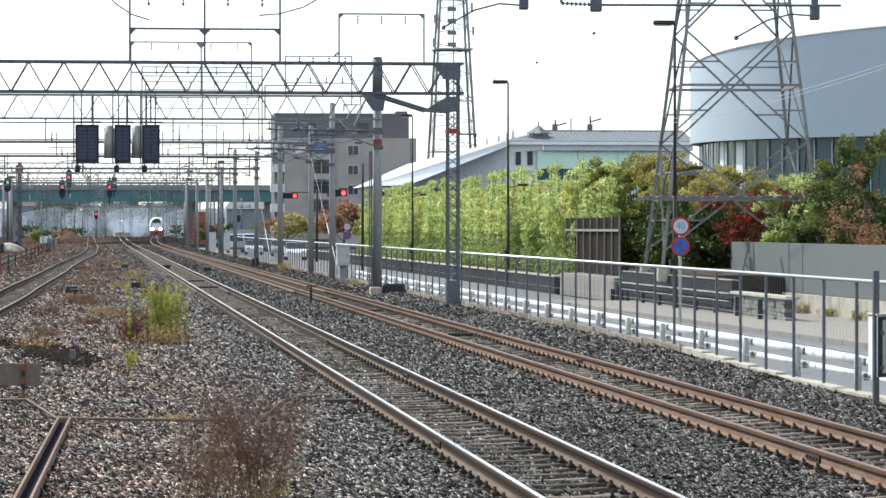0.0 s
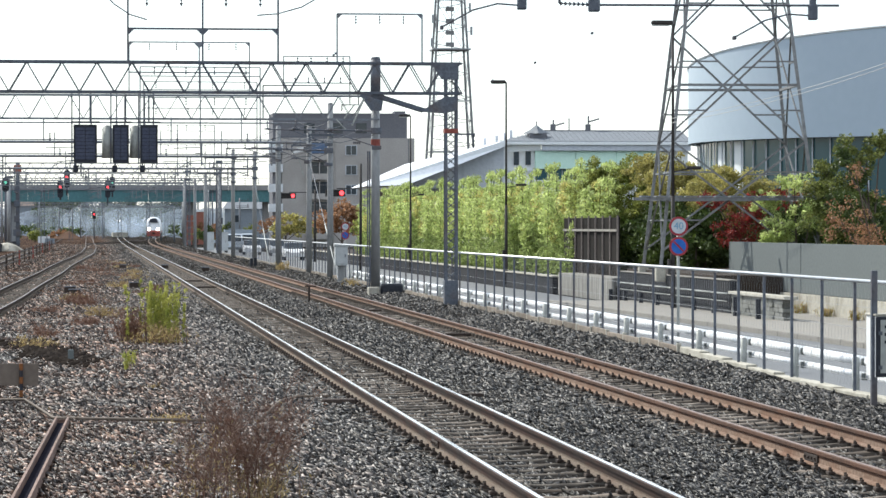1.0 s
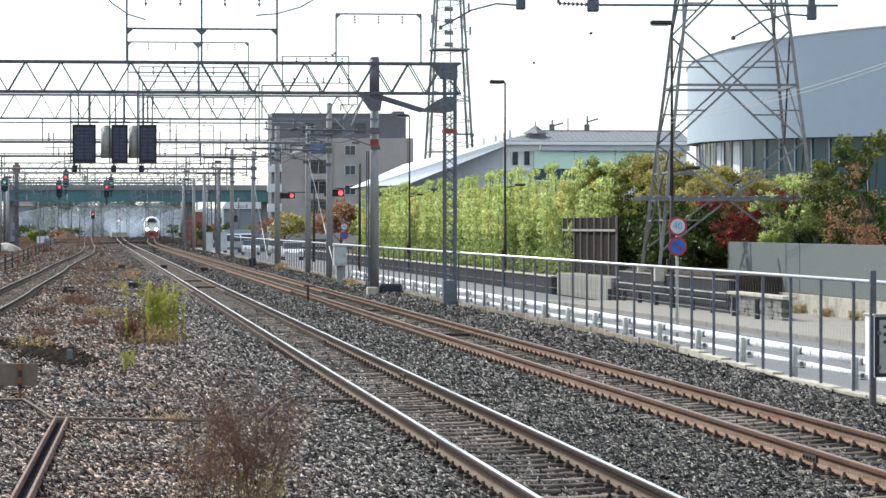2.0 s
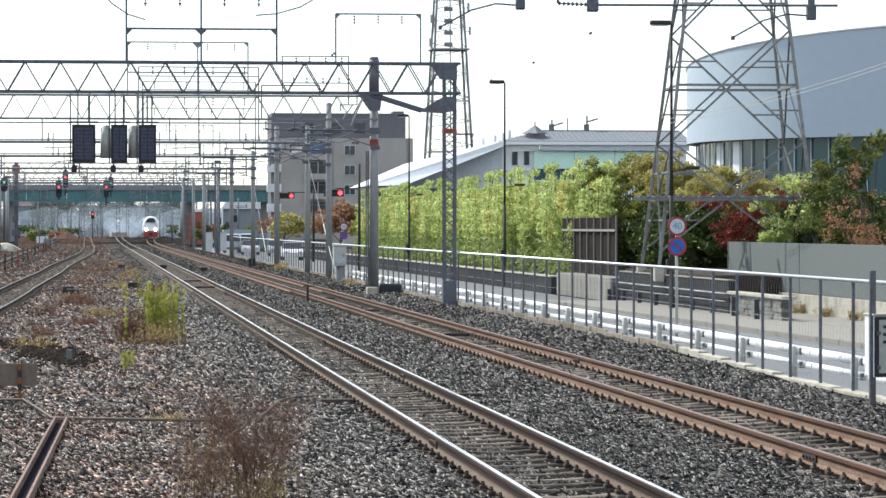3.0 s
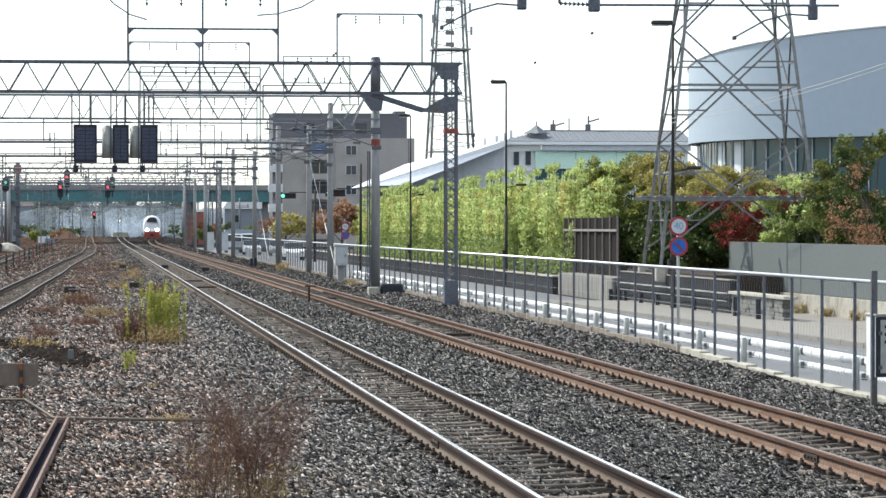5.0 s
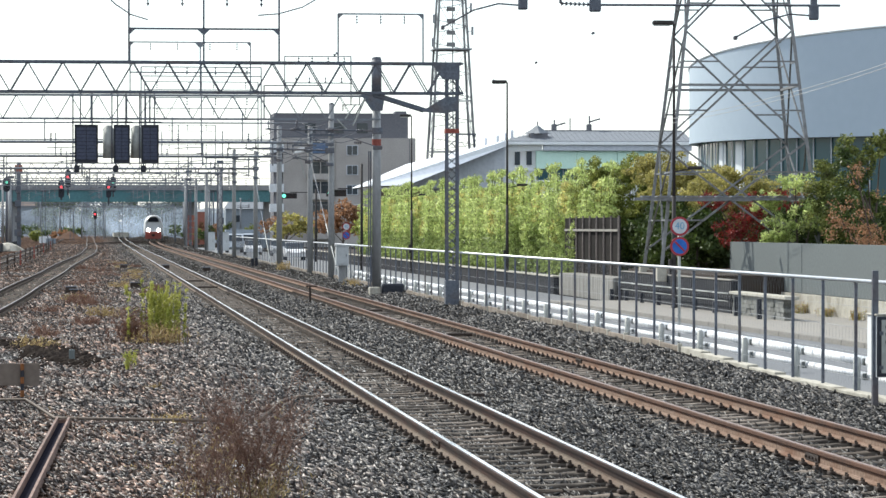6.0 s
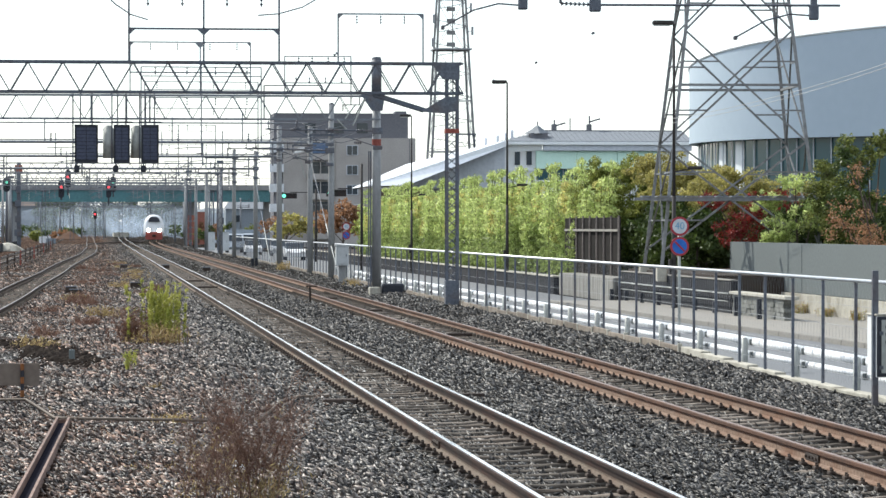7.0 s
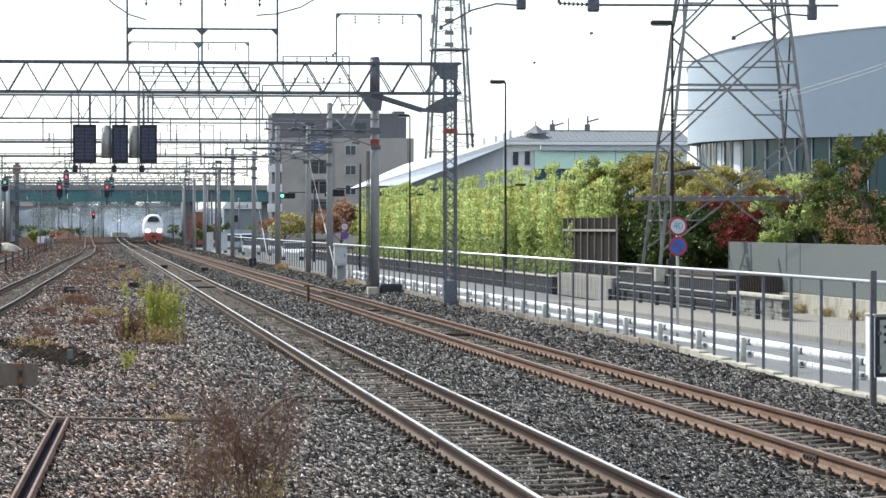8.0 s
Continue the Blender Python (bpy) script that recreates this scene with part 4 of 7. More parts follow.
    part("finial", Geo().tube((35.42, y + 1.2, 10.35), (35.42, y + 1.2, 10.7), .05, n=6), DARK_FLAT, b)
    for i, x in enumerate((32.0, 33.0, 33.7, 34.2)):
        part("roof_vent", Geo().box(x, x + .22, y + 8.2, y + 8.5, 8.9, 9.55 + .22 * i, .04), SHEET_GREY, b)
    for x, h in ((36.3 + .95, 10.95), (40.15, 11.3)):
        part("roof_post", Geo().tube((x + .05, y + 4.6, 9.9), (x + .05, y + 4.6, h), .07, n=8), DARK_FLAT, b)
        part("control_box", Geo().box(x - .2, x + .22, y + 4.4, y + 4.75, 9.95, 10.6, .04), DARK_FLAT, b)
        part("floodlight", Geo().bar((x + .1, y + 4.55, h - .5), (x + .95, y + 4.55, h - .25), .2, .13), DARK_FLAT, b)
    part("aerial", Geo().tube((38.6, y + 4.6, 9.9), (38.6, y + 4.6, 11.1), .05, n=6), DARK_FLAT, b)




def gym():
    y = 246
    b = thing("gymnasium", (27, y + 8, -.65), "gymnasium with bright white sloping roof and grey ribbed wall", "building")
    top = [(20.9, 5.55), (25.9, 7.3), (32.6, 9.0)]
    part("brown_wall", Geo().prism([(22.6, y + 1, -.65), (32.5, y + 1, -.65), (32.5, y + 1, 5.2), (22.6, y + 1, 5.2)], (0, 10, 0)), BROWN_WALL, b, "brown lower wall")
    n = 34
    for i in range(n):
        x0, x1 = 24.6 + i * 7.9 / n, 24.6 + (i + 1) * 7.9 / n - .01
        h = lambda x: 5.5 + (x - 24.0) * .385
        part("wall_sheet", Geo().prism([(x0, y + .6, 5.25), (x1, y + .6, 5.25), (x1, y + .6, min(8.7, h(x1))), (x0, y + .6, min(8.7, h(x0)))], (0, .3, 0)), SHEET_GREY, b)
    part("eave_trim", Geo().box(24.0, 32.6, y + .4, y + .9, 5.05, 5.25), DARK_FLAT, b)
    part("roof", Geo().prism([(20.9, y - 4, 5.35), (24.2, y - 4, 5.45), (32.6, y, 8.65), (32.6, y, 9.1), (25.9, y, 7.45)], (0, 14, 0)), ROOF_WHITE, b, "sunlit white metal roof")


SIGN_BLUE_GREY = surface("faded_blue_screen", (.09, .14, .23), (.13, .18, .28), .7, 0, 4, .4, .03)


def apartment():
    y = 438.5
    b = thing("apartment_block", (35, y + 6, -.65), "beige apartment block with dark rounded rooftop storey", "building")
    part("wall", Geo().box(26.2, 45.0, y, y + 14, -.65, 14.75), APARTMENT, b)
    part("joint", Geo().box(44.1, 44.2, y - .03, y - .004, 4, 14.7), DARK_FLAT, b)
    arc = [(42.2 + 2.1 * math.sin(radians(a)), y + 3.6 - 2.1 * math.cos(radians(a))) for a in range(0, 91, 15)]
    plan = [(25.0, y + 1.5)] + arc + [(44.3, y + 12), (25.0, y + 12)]
    part("rooftop_storey", Geo().prism([(px, py, 14.753) for px, py in plan], (0, 0, 3.3)), DARK_FLAT, b, "dark recessed rooftop storey")
    part("rooftop_slab", Geo().prism([(px * 1.002 - .05, py - .05, 18.056) for px, py in plan], (0, 0, .25)), DARK_FLAT, b)
    part("roof_hut", Geo().box(42.6, 44.2, y + 5, y + 8, 18.31, 18.75), DARK_FLAT, b)
    for x in (29.4, 33.4, 36.8):
        part("rooftop_window", Geo().box(x, x + 1.5, y + 1.42, y + 1.49, 15.5, 16.9), WINDOW, b)
    part("balcony_stack", Geo().box(24.9, 26.15, y + .5, y + 9, -.65, 14.4), DARK_FLAT, b)
    part("blue_screen", Geo().box(30.2, 32.7, y - 1.16, y - 1.105, 12.55, 14.0), SIGN_BLUE_GREY, b, "faded blue balcony screen")
    for k in range(5):
        z = 1.2 + k * 2.8
        window(b, 36.0, y - .02, z, 1.5, 1.25, SHEET_GREY)
        part("balcony_opening", Geo().box(29.7, 32.7, y - .1, y - .02, z + .1, z + 1.75), WINDOW, b)
        part("balcony_divider", Geo().box(31.4, 31.5, y - 1.0, y - .11, z + .105, z + 1.75), APARTMENT, b)
        part("balcony", Geo().box(29.6, 32.8, y - 1.1, y - .12, z - .75, z + .1), APARTMENT, b)
        part("washing_pole", Geo().bar((29.8, y - .9, z + 1.3), (32.6, y - .9, z + 1.3), .05), STEEL, b)
        # white ends: sunlight from the left put into the balcony colour
        part("balcony_front", Geo().box(24.3, 26.3, y - .6, y + .45, z + .3, z + 1.45), WHITE_SIDING, b, "balcony end with its sunlit edge painted white")
    for k in range(4):
        part("drain_pipe", Geo().tube((33.6 + k * .01, y - .12, .2 + k * 3.6), (33.6 + k * .01, y - .12, 3.75 + k * 3.6), .06, n=6), APARTMENT, b)


def overpass():
    y = 470
    b = thing("road_overpass", (0, y + 4, -.3), "teal painted road overpass crossing the railway", "bridge")
    for i in range(12):
        x0 = -40 + i * 6.0
        part("girder", Geo().box(x0, x0 + 5.97, y, y + .8, 5.95, 7.7), TEAL, b)
        part("stiffener", Geo().box(x0 + 2.9, x0 + 3.1, y - .15, y - .005, 6.0, 7.65), TEAL, b)
        part("parapet", Geo().box(x0, x0 + 5.97, y - .3, y, 7.73, 8.5), CONCRETE, b)
        for k in range(3):
            part("rail_post", Geo().bar((x0 + 2 * k + .5, y - .1, 8.5), (x0 + 2 * k + .5, y - .1, 9.5), .08), STEEL, b)
        for z in (8.8, 9.15, 9.5):
            part("handrail", Geo().bar((x0, y - .1, z), (x0 + 5.97, y - .1, z), .07), STEEL, b)
    part("deck", Geo().box(-40, 32, y + .8, y + 9, 7.3, 7.75), CONCRETE, b)
    for x in (-20, -12.5, 14.5, 26):
        part("pier", Geo().box(x - .6, x + .6, y + 2, y + 6, -.3, 7.3), CONCRETE, b)


round_hall()
hall_with_green_band()
gym()
apartment()
overpass()


# ---- walls and panels beyond the street ----
BOARD_BROWN = surface("weathered_upright", (.14, .12, .11), (.2, .17, .155), .8, 0, 12, 1, .1)


STREAKED = surface("rain_streaked_concrete", (.13, .125, .11), (.36, .345, .32), .9, 0, 6, 2.2, .2, (.15, .14, .125), .85, stretch=(1.6, 1.6, .15))


def far_side():
    w = thing("panel_wall", (22.1, 96, -.6), "tall grey sheet-metal site wall on a pale concrete base", "wall", kind="structure")
    for i in range(9):
        y0 = 70 + i * 4.07
        if i % 3 == 0:
            part("panel", Geo().box(22.0, 22.08, y0 + 1.3, min(y0 + 13.43, 106.6), .1, 1.66, .008), GREY_WALL, w)
        part("base_block", Geo().box(21.9, 22.2, y0, y0 + 4.05, -.6, .08, .015), KERB, w)
    part("end_panel", Geo().box(22.0, 24.4, 106.7, 106.78, .1, 1.66), GREY_WALL, w)
    lw = thing("retaining_wall", (19.1, 180, -.65), "dark low retaining wall below the hedge", "wall", kind="structure")
    for i in range(60):
        y0 = 128.6 + i * 3
        part("wall_block", Geo().box(19.0, 19.3, y0, y0 + 2.98, -.65, .07, .012), DARK_WALL, lw)
        part("coping", Geo().box(18.95, 19.35, y0, y0 + 2.98, .074, .13, .01), KERB, lw)
    solid("embankment", Geo().box(19.77, 34, 98.2, 114.75, -.66, .62), SOIL, "dark planted soil bank below the pylon", "ground", kind="structure")
    solid("embankment", Geo().box(19.35, 34, 114.8, 310, -.66, -.05), SOIL, "dark planted soil bank behind the wall", "ground", kind="structure")
    c = solid("concrete_block", Geo().box(19.2, 21.5, 114.8, 128.4, -.65, .27, .03), STREAKED, "stained concrete retaining block", "wall", kind="structure")
    s = thing("steel_screen", (20, 125.4, .27), "dark brown steel sheet screen with a pale rail", "screen")
    for i in range(8):
        y0 = 118.3 + i * 1.77
        part("sheet", Geo().box(20.06, 20.1, y0, y0 + 1.75, .27, 2.55), BROWN_PANEL, s)
        part("upright", Geo().box(19.99, 20.05, y0, y0 + .1, .27, 2.62), BOARD_BROWN, s)
    part("rail", Geo().box(19.95, 19.985, 118.3, 132.0, 2.0, 2.09), PAVING, s, "pale horizontal rail")


far_side()

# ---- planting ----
# lower leaves: the shade inside the hedge is put into a darker green
BAMBOO_SHADED = leaf("shaded_bamboo_leaf", (.13, .19, .05), (.44, .51, .19), .5, .5)
BAMBOO_LEAF = leaf("bamboo_leaf", (.28, .36, .1), (.64, .7, .3), .45, .55)
BAMBOO_PALE = leaf("yellowed_bamboo_leaf", (.37, .37, .1), (.68, .62, .26), .45, .5)
TREE_LEAF = leaf("tree_leaf", (.1, .135, .03), (.36, .37, .1), .5, .45)
YELLOW_LEAF = leaf("yellowing_leaf", (.18, .18, .05), (.5, .43, .15), .45, .45)
GLOSSY_LEAF = leaf("glossy_green_leaf", (.05, .075, .02), (.27, .29, .08), .5, .35)
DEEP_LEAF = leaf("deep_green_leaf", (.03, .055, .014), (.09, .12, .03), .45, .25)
RED_LEAF = leaf("autumn_red_leaf", (.1, .014, .016), (.26, .04, .028), .45, .4)
ORANGE_LEAF = leaf("autumn_orange_leaf", (.24, .12, .06), (.36, .21, .12), .4, .4)
BARK = surface("bark", (.07, .055, .045), (.13, .105, .085), .9, 0, 14, 1.5, .5, stretch=(1, 1, .3))
CULM = surface("bamboo_culm", (.09, .11, .035), (.16, .17, .06), .5, 0, 10, 2, .1)


def leaves(rng, blobs, count, size, slim=.35, droop=0.0):
    """Many small leaves scattered in soft clumps; blobs are (x, y, z, radius, flatness)."""
    b = np.array(blobs, float)
    w = b[:, 3] ** 2
    pick = rng.choice(len(b), count, p=w / w.sum())
    d = rng.normal(size=(count, 3))
    d /= np.linalg.norm(d, axis=1)[:, None]
    r = rng.uniform(.15, 1.15, count) ** .6
    c = b[pick, :3] + d * (b[pick, 3] * r)[:, None] * np.stack([np.ones(count), np.ones(count), b[pick, 4]], 1)
    t = rng.normal(size=(count, 3))
    t[:, 2] -= droop
    t /= np.linalg.norm(t, axis=1)[:, None]
    s = np.cross(t, rng.normal(size=(count, 3)))
    s /= np.linalg.norm(s, axis=1)[:, None]
    k = size * rng.uniform(.6, 1.4, count)[:, None]
    v = np.stack([c - t * k * .5, c + s * k * slim * .5, c + t * k * .5, c - s * k * slim * .5], 1).reshape(-1, 3)
    g = Geo()
    g.v = [tuple(p) for p in v]
    g.f = [(4 * i, 4 * i + 1, 4 * i + 2, 4 * i + 3) for i in range(count)]
    return g


def plain_part(name, geo, material, parent):
    at = base_of(parent)
    me = bpy.data.meshes.new(name)
    me.from_pydata([(x - at.x, y - at.y, z - at.z) for x, y, z in geo.v], [], geo.f)
    me.materials.append(material)
    ob = new(name, me)
    ob.parent = parent
    return ob


def bamboo(seed, h):
    rng = np.random.default_rng(seed)
    p = thing("bamboo", (0, 0, 0), "bright yellow-green bamboo clump in the street hedge", "bamboo", "bamboo hedge")
    blobs = []
    for i in range(6):
        x, y = rng.uniform(-.9, .9, 2)
        top = h * rng.uniform(.55, 1.15)
        lx, ly = rng.uniform(-.5, .5, 2)
        part("culm", Geo().path([(x, y, 0), (x + lx * .3, y + ly * .3, top * .6), (x + lx, y + ly, top)], .018, 5), CULM, p)
        for k in range(7):
            f = .18 + .82 * k / 6
            blobs.append((x + lx * f * f, y + ly * f * f, top * f, .6 - .36 * f, .9))
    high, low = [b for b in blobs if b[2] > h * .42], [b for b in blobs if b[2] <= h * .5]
    plain_part("foliage", leaves(rng, high, 1900, .22, .28, .5), BAMBOO_PALE if seed % 5 == 3 else BAMBOO_LEAF, p)
    plain_part("lower_foliage", leaves(rng, low, 1500, .22, .3, .4), BAMBOO_SHADED, p)
    return p


def tree(name, at, label, trunk_h, blobs, count, size, mat, seed, category="tree"):
    rng = np.random.default_rng(seed)
    t = thing(name, at, label, category, "street side planting")
    x, y, z = at
    part("trunk", Geo().tube((x, y, z), (x + .05, y, z + trunk_h), .12, .07, 8), BARK, t)
    bl = []
    for bx, by, bz, r, fl in blobs:
        part("limb", Geo().tube((x + .03, y, z + trunk_h * .7), (x + bx, y + by, z + bz), .05, .015, 6), BARK, t)
        for _ in range(26):
            d = rng.normal(size=3)
            d /= np.linalg.norm(d)
            e = r * rng.uniform(.25, 1.1)
            bl.append((x + bx + d[0] * e, y + by + d[1] * e, z + bz + d[2] * e * fl, r * rng.uniform(.14, .42), rng.uniform(.5, 1.0)))
    plain_part("crown", leaves(rng, bl, count, size, .5), mat, t)
    return t


def build_planting():
    kinds = [bamboo(20 + i, 4.2 + .15 * (i % 3)) for i in range(5)]
    rng = random.Random(3)
    first = set()
    for i in range(124):
        y = 130 + i * .87 + rng.uniform(-.6, .6)
        x = 20.5 + (i * 7 % 5) * .5 + rng.uniform(-.4, .4)
        k = i % 5
        m = pose(x, y, -.05, 0, 0, rng.uniform(0, 360))
        if k not in first:
            first.add(k)
            kinds[k].matrix_basis = m
        else:
            copy_thing(kinds[k], m)
    tree("tree", (23.0, 133, -.05), "round yellow-green street tree beside the hedge", 2.6, [(-1.0, 0, 4.5, .9, .9), (-1.7, .5, 3.8, .9, .9), (-.2, -1.0, 4.4, .9, .9), (.2, -1.4, 3.8, 1.0, .9), (-1.3, -1, 3.0, 1.1, .9), (-.2, -2, 2.9, 1.1, .9), (-1.0, 0, 2.2, 1.2, .9)], 30000, .11, TREE_LEAF, 1)
    tree("tree", (24.3, 128, -.05), "yellowing broad tree behind a steel screen", 2.4, [(-1.3, 0, 4.6, .9, .8), (-.3, -1, 4.5, .9, .8), (.7, 1, 4.2, .9, .8), (1.6, -1, 4.0, .9, .8), (-1.0, -2, 3.6, 1.1, .8), (.6, -3, 3.5, 1.1, .8)], 20000, .12, YELLOW_LEAF, 2)
    tree("bush", (24.6, 118, -.05), "mixed green and yellow shrub behind the pylon", 1.4, [(-1.4, 0, 3.7, .8, .8), (-.4, -1, 4.0, .8, .8), (.7, -1, 3.6, .9, .8), (1.9, -2, 3.3, .9, .8), (0, -1, 2.8, .9, .8), (2.6, -2, 2.6, .8, .8)], 13000, .11, YELLOW_LEAF, 3, "bush")
    tree("bush", (24.1, 112.2, -.05), "red-leaved autumn shrub behind the pylon", 1.2, [(0, 0, 2.9, .8, .7), (-1.4, .5, 3.1, .6, .7), (-.9, -.5, 2.2, .8, .9), (.9, -1.0, 3.0, .8, .8), (-.4, 0, 1.5, .9, .9), (.8, -1, 2.0, .7, .9)], 7000, .1, RED_LEAF, 4, "bush")
    tree("tree", (25.6, 101, -.6), "tall dense green tree behind the grey wall", 2.6, [(-.9, 0, 5.3, .5, 1), (-1.5, .3, 4.6, .55, .9), (-.3, -.5, 5.0, .6, 1), (.3, 0, 5.6, .45, .9), (-1.9, 0, 3.9, .6, .9), (-.8, -.4, 3.9, .8, .9), (-.2, 0, 3.2, .7, 1), (-1.4, 0, 2.8, .8, 1), (-.6, 0, 2.0, .9, 1)], 17000, .1, GLOSSY_LEAF, 5)
    tree("bush", (24.0, 105.0, -.6), "bright yellow-green shrub hanging over the wall", 1.4, [(-.4, 0, 2.7, .7, .9), (-.9, .8, 3.6, .5, .9), (.3, -1, 3.2, .6, .9), (-1.0, 0, 2.2, .6, .8), (-.2, -.5, 4.2, .5, 1)], 7000, .1, BAMBOO_LEAF, 6, "bush")
    tree("tree", (25.9, 99.5, -.6), "green tree with a few orange leaves behind the wall", 2.2, [(-1.6, 0, 5.0, .5, 1), (-.9, 1, 4.3, .6, 1), (-1.7, -1, 3.6, .6, 1), (.3, -2, 3.4, .7, .9), (-1.2, 0, 2.6, .8, .9), (.4, 0, 2.2, .9, .9)], 8000, .1, DEEP_LEAF, 7)
    tree("tree", (24.4, 95.5, -.6), "sparse shrub with orange and brown leaves", 1.8, [(-1.2, 0, 3.0, .7, 1), (-.5, -.5, 2.5, .7, 1), (.3, -1.5, 3.5, .7, 1), (-.8, -.5, 4.4, .4, 1), (0, 0, 2.2, .8, .8)], 2300, .09, ORANGE_LEAF, 8)
    # shrubs added to fill the recess, its shade put into their dark leaves
    for i in range(15):
        tree("bush", (25.2 + (i % 3) * 1.3, 104 + i * 2.1, -.05), "added dark green shrub standing for the shade behind the pylon", .9, [(0, 0, 1.4, 1.5, .9), (0, 1.2, 2.3, 1.3, .9), (.3, -1.2, 2.4, 1.2, .9)], 3000, .24, DEEP_LEAF, 30 + i, "bush")
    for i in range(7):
        tree("bush", (22.9 + (i % 2) * .7, 117.5 + i * 2.0, -.05), "added dark green shrub standing for the shade behind the pylon", .9, [(0, 0, 1.3, 1.3, .9), (.2, .8, 2.2, 1.1, .9)], 2600, .22, DEEP_LEAF, 60 + i, "bush")
    tree("tree", (17.6, 290, -.6), "dark green tree beyond the street corner", 2, [(.5, 0, 3.2, 1.2, .9), (1.8, 0, 2.8, 1.3, .9), (-.6, 0, 2.4, .9, .9)], 1700, .32, YELLOW_LEAF, 41)
    tree("tree", (21.8, 276, -.6), "russet autumn tree beyond the street corner", 2, [(0, 0, 3.8, 1.7, .9), (1.6, 0, 3.2, 1.5, .9), (-1.4, 0, 3.0, 1.4, .9)], 2600, .33, ORANGE_LEAF, 42)
    tree("tree", (24.6, 262, -.6), "green tree in front of the gymnasium", 2, [(0, 0, 3.0, 1.6, .9), (1.6, 0, 2.6, 1.4, .9), (-1.4, 0, 2.6, 1.4, .9)], 2400, .33, TREE_LEAF, 43)


build_planting()


# ---- street furniture ----
LAMP_DARK = surface("dark_lamp_post_paint", (.03, .027, .026), (.05, .045, .044), .7, .0, 12, 1, .05)
LAMP_GLASS = surface("opal_lamp_glass", (.5, .5, .48), (.6, .6, .58), .3, 0, 6, 1, 0)
# red and white toned down: the backlit side's shade is in the paint
SIGN_RED = surface("red_sign_paint", (.27, .03, .045), (.34, .045, .055), .45, 0, 10, 2, 0)
SIGN_DIM_WHITE = surface("faded_backlit_white_sign_face", (.44, .47, .5), (.54, .57, .6), .5, 0, 10, 2, 0)
SIGN_PALE_BLUE = surface("faded_blue_numeral_paint", (.13, .28, .42), (.18, .33, .48), .5, 0, 10, 2, 0)
SIGN_BLUE = surface("blue_sign_paint", (.02, .1, .38), (.03, .13, .45), .45, 0, 10, 2, 0)


def street_lamp(y):
    x = 19.0
    l = thing("street_lamp", (x, y, -.5), "tall slim street lamp with a second lower lamp", "street lamp", "street lamps")
    part("post", Geo().tube((x, y, -.5), (x, y, 3.2), .085, .065, 10), LAMP_DARK, l, "", True)
    part("upper_post", Geo().tube((x, y, 3.2), (x, y, 8.9), .055, .04, 10), LAMP_DARK, l, "", True)
    h = part("lamp_head", Geo().box(x - .72, x - .02, y - .14, y + .14, 8.85, 9.0, .05), LAMP_DARK, l)
    part("lens", Geo().box(x - .68, x - .15, y - .1, y + .1, 8.82, 8.848), LAMP_GLASS, h)
    part("side_arm", Geo().bar((x, y, 4.0), (x + .55, y, 4.1), .04), LAMP_DARK, l)
    part("lower_lamp", Geo().box(x + .45, x + .95, y - .11, y + .11, 4.08, 4.19, .04), LAMP_DARK, l)
    part("control_box", Geo().box(x - .17, x - .08, y - .1, y + .1, .6, 1.1, .015), LAMP_DARK, l)


def traffic_sign(x, y, top):
    s = thing("road_sign", (x, y, -.62), "speed limit sign above a no parking sign on a white post", "road sign", "road signs")
    part("post", Geo().tube((x, y, -.62), (x, y, top - .05), .03, n=10), HOOD_GREY, s, "", True)
    r = .19
    for z, face in ((top - r, SIGN_DIM_WHITE), (top - 3 * r - .02, SIGN_BLUE)):
        d = part("disc", Geo().tube((x, y - .035, z), (x, y - .05, z), r, n=28), SIGN_RED, s, "round red-rimmed plate")
        part("face", Geo().tube((x, y - .051, z), (x, y - .054, z), r * .77, n=28), face, d)
        if face is SIGN_BLUE:
            c = r * .72 * .7071
            part("slash", Geo().bar((x - c, y - .057, z + c), (x + c, y - .057, z - c), .005, .034), SIGN_RED, d)
        else:
            cu = bpy.data.curves.new("numerals", "FONT")
            cu.body, cu.size, cu.align_x, cu.align_y, cu.extrude = "40", .2, "CENTER", "CENTER", .001
            cu.materials.append(SIGN_PALE_BLUE)
            o = new("numerals", cu)
            o.parent = d
            o.matrix_basis = pose(x - s.location.x, y - .058 - s.location.y, z - s.location.z, 90)


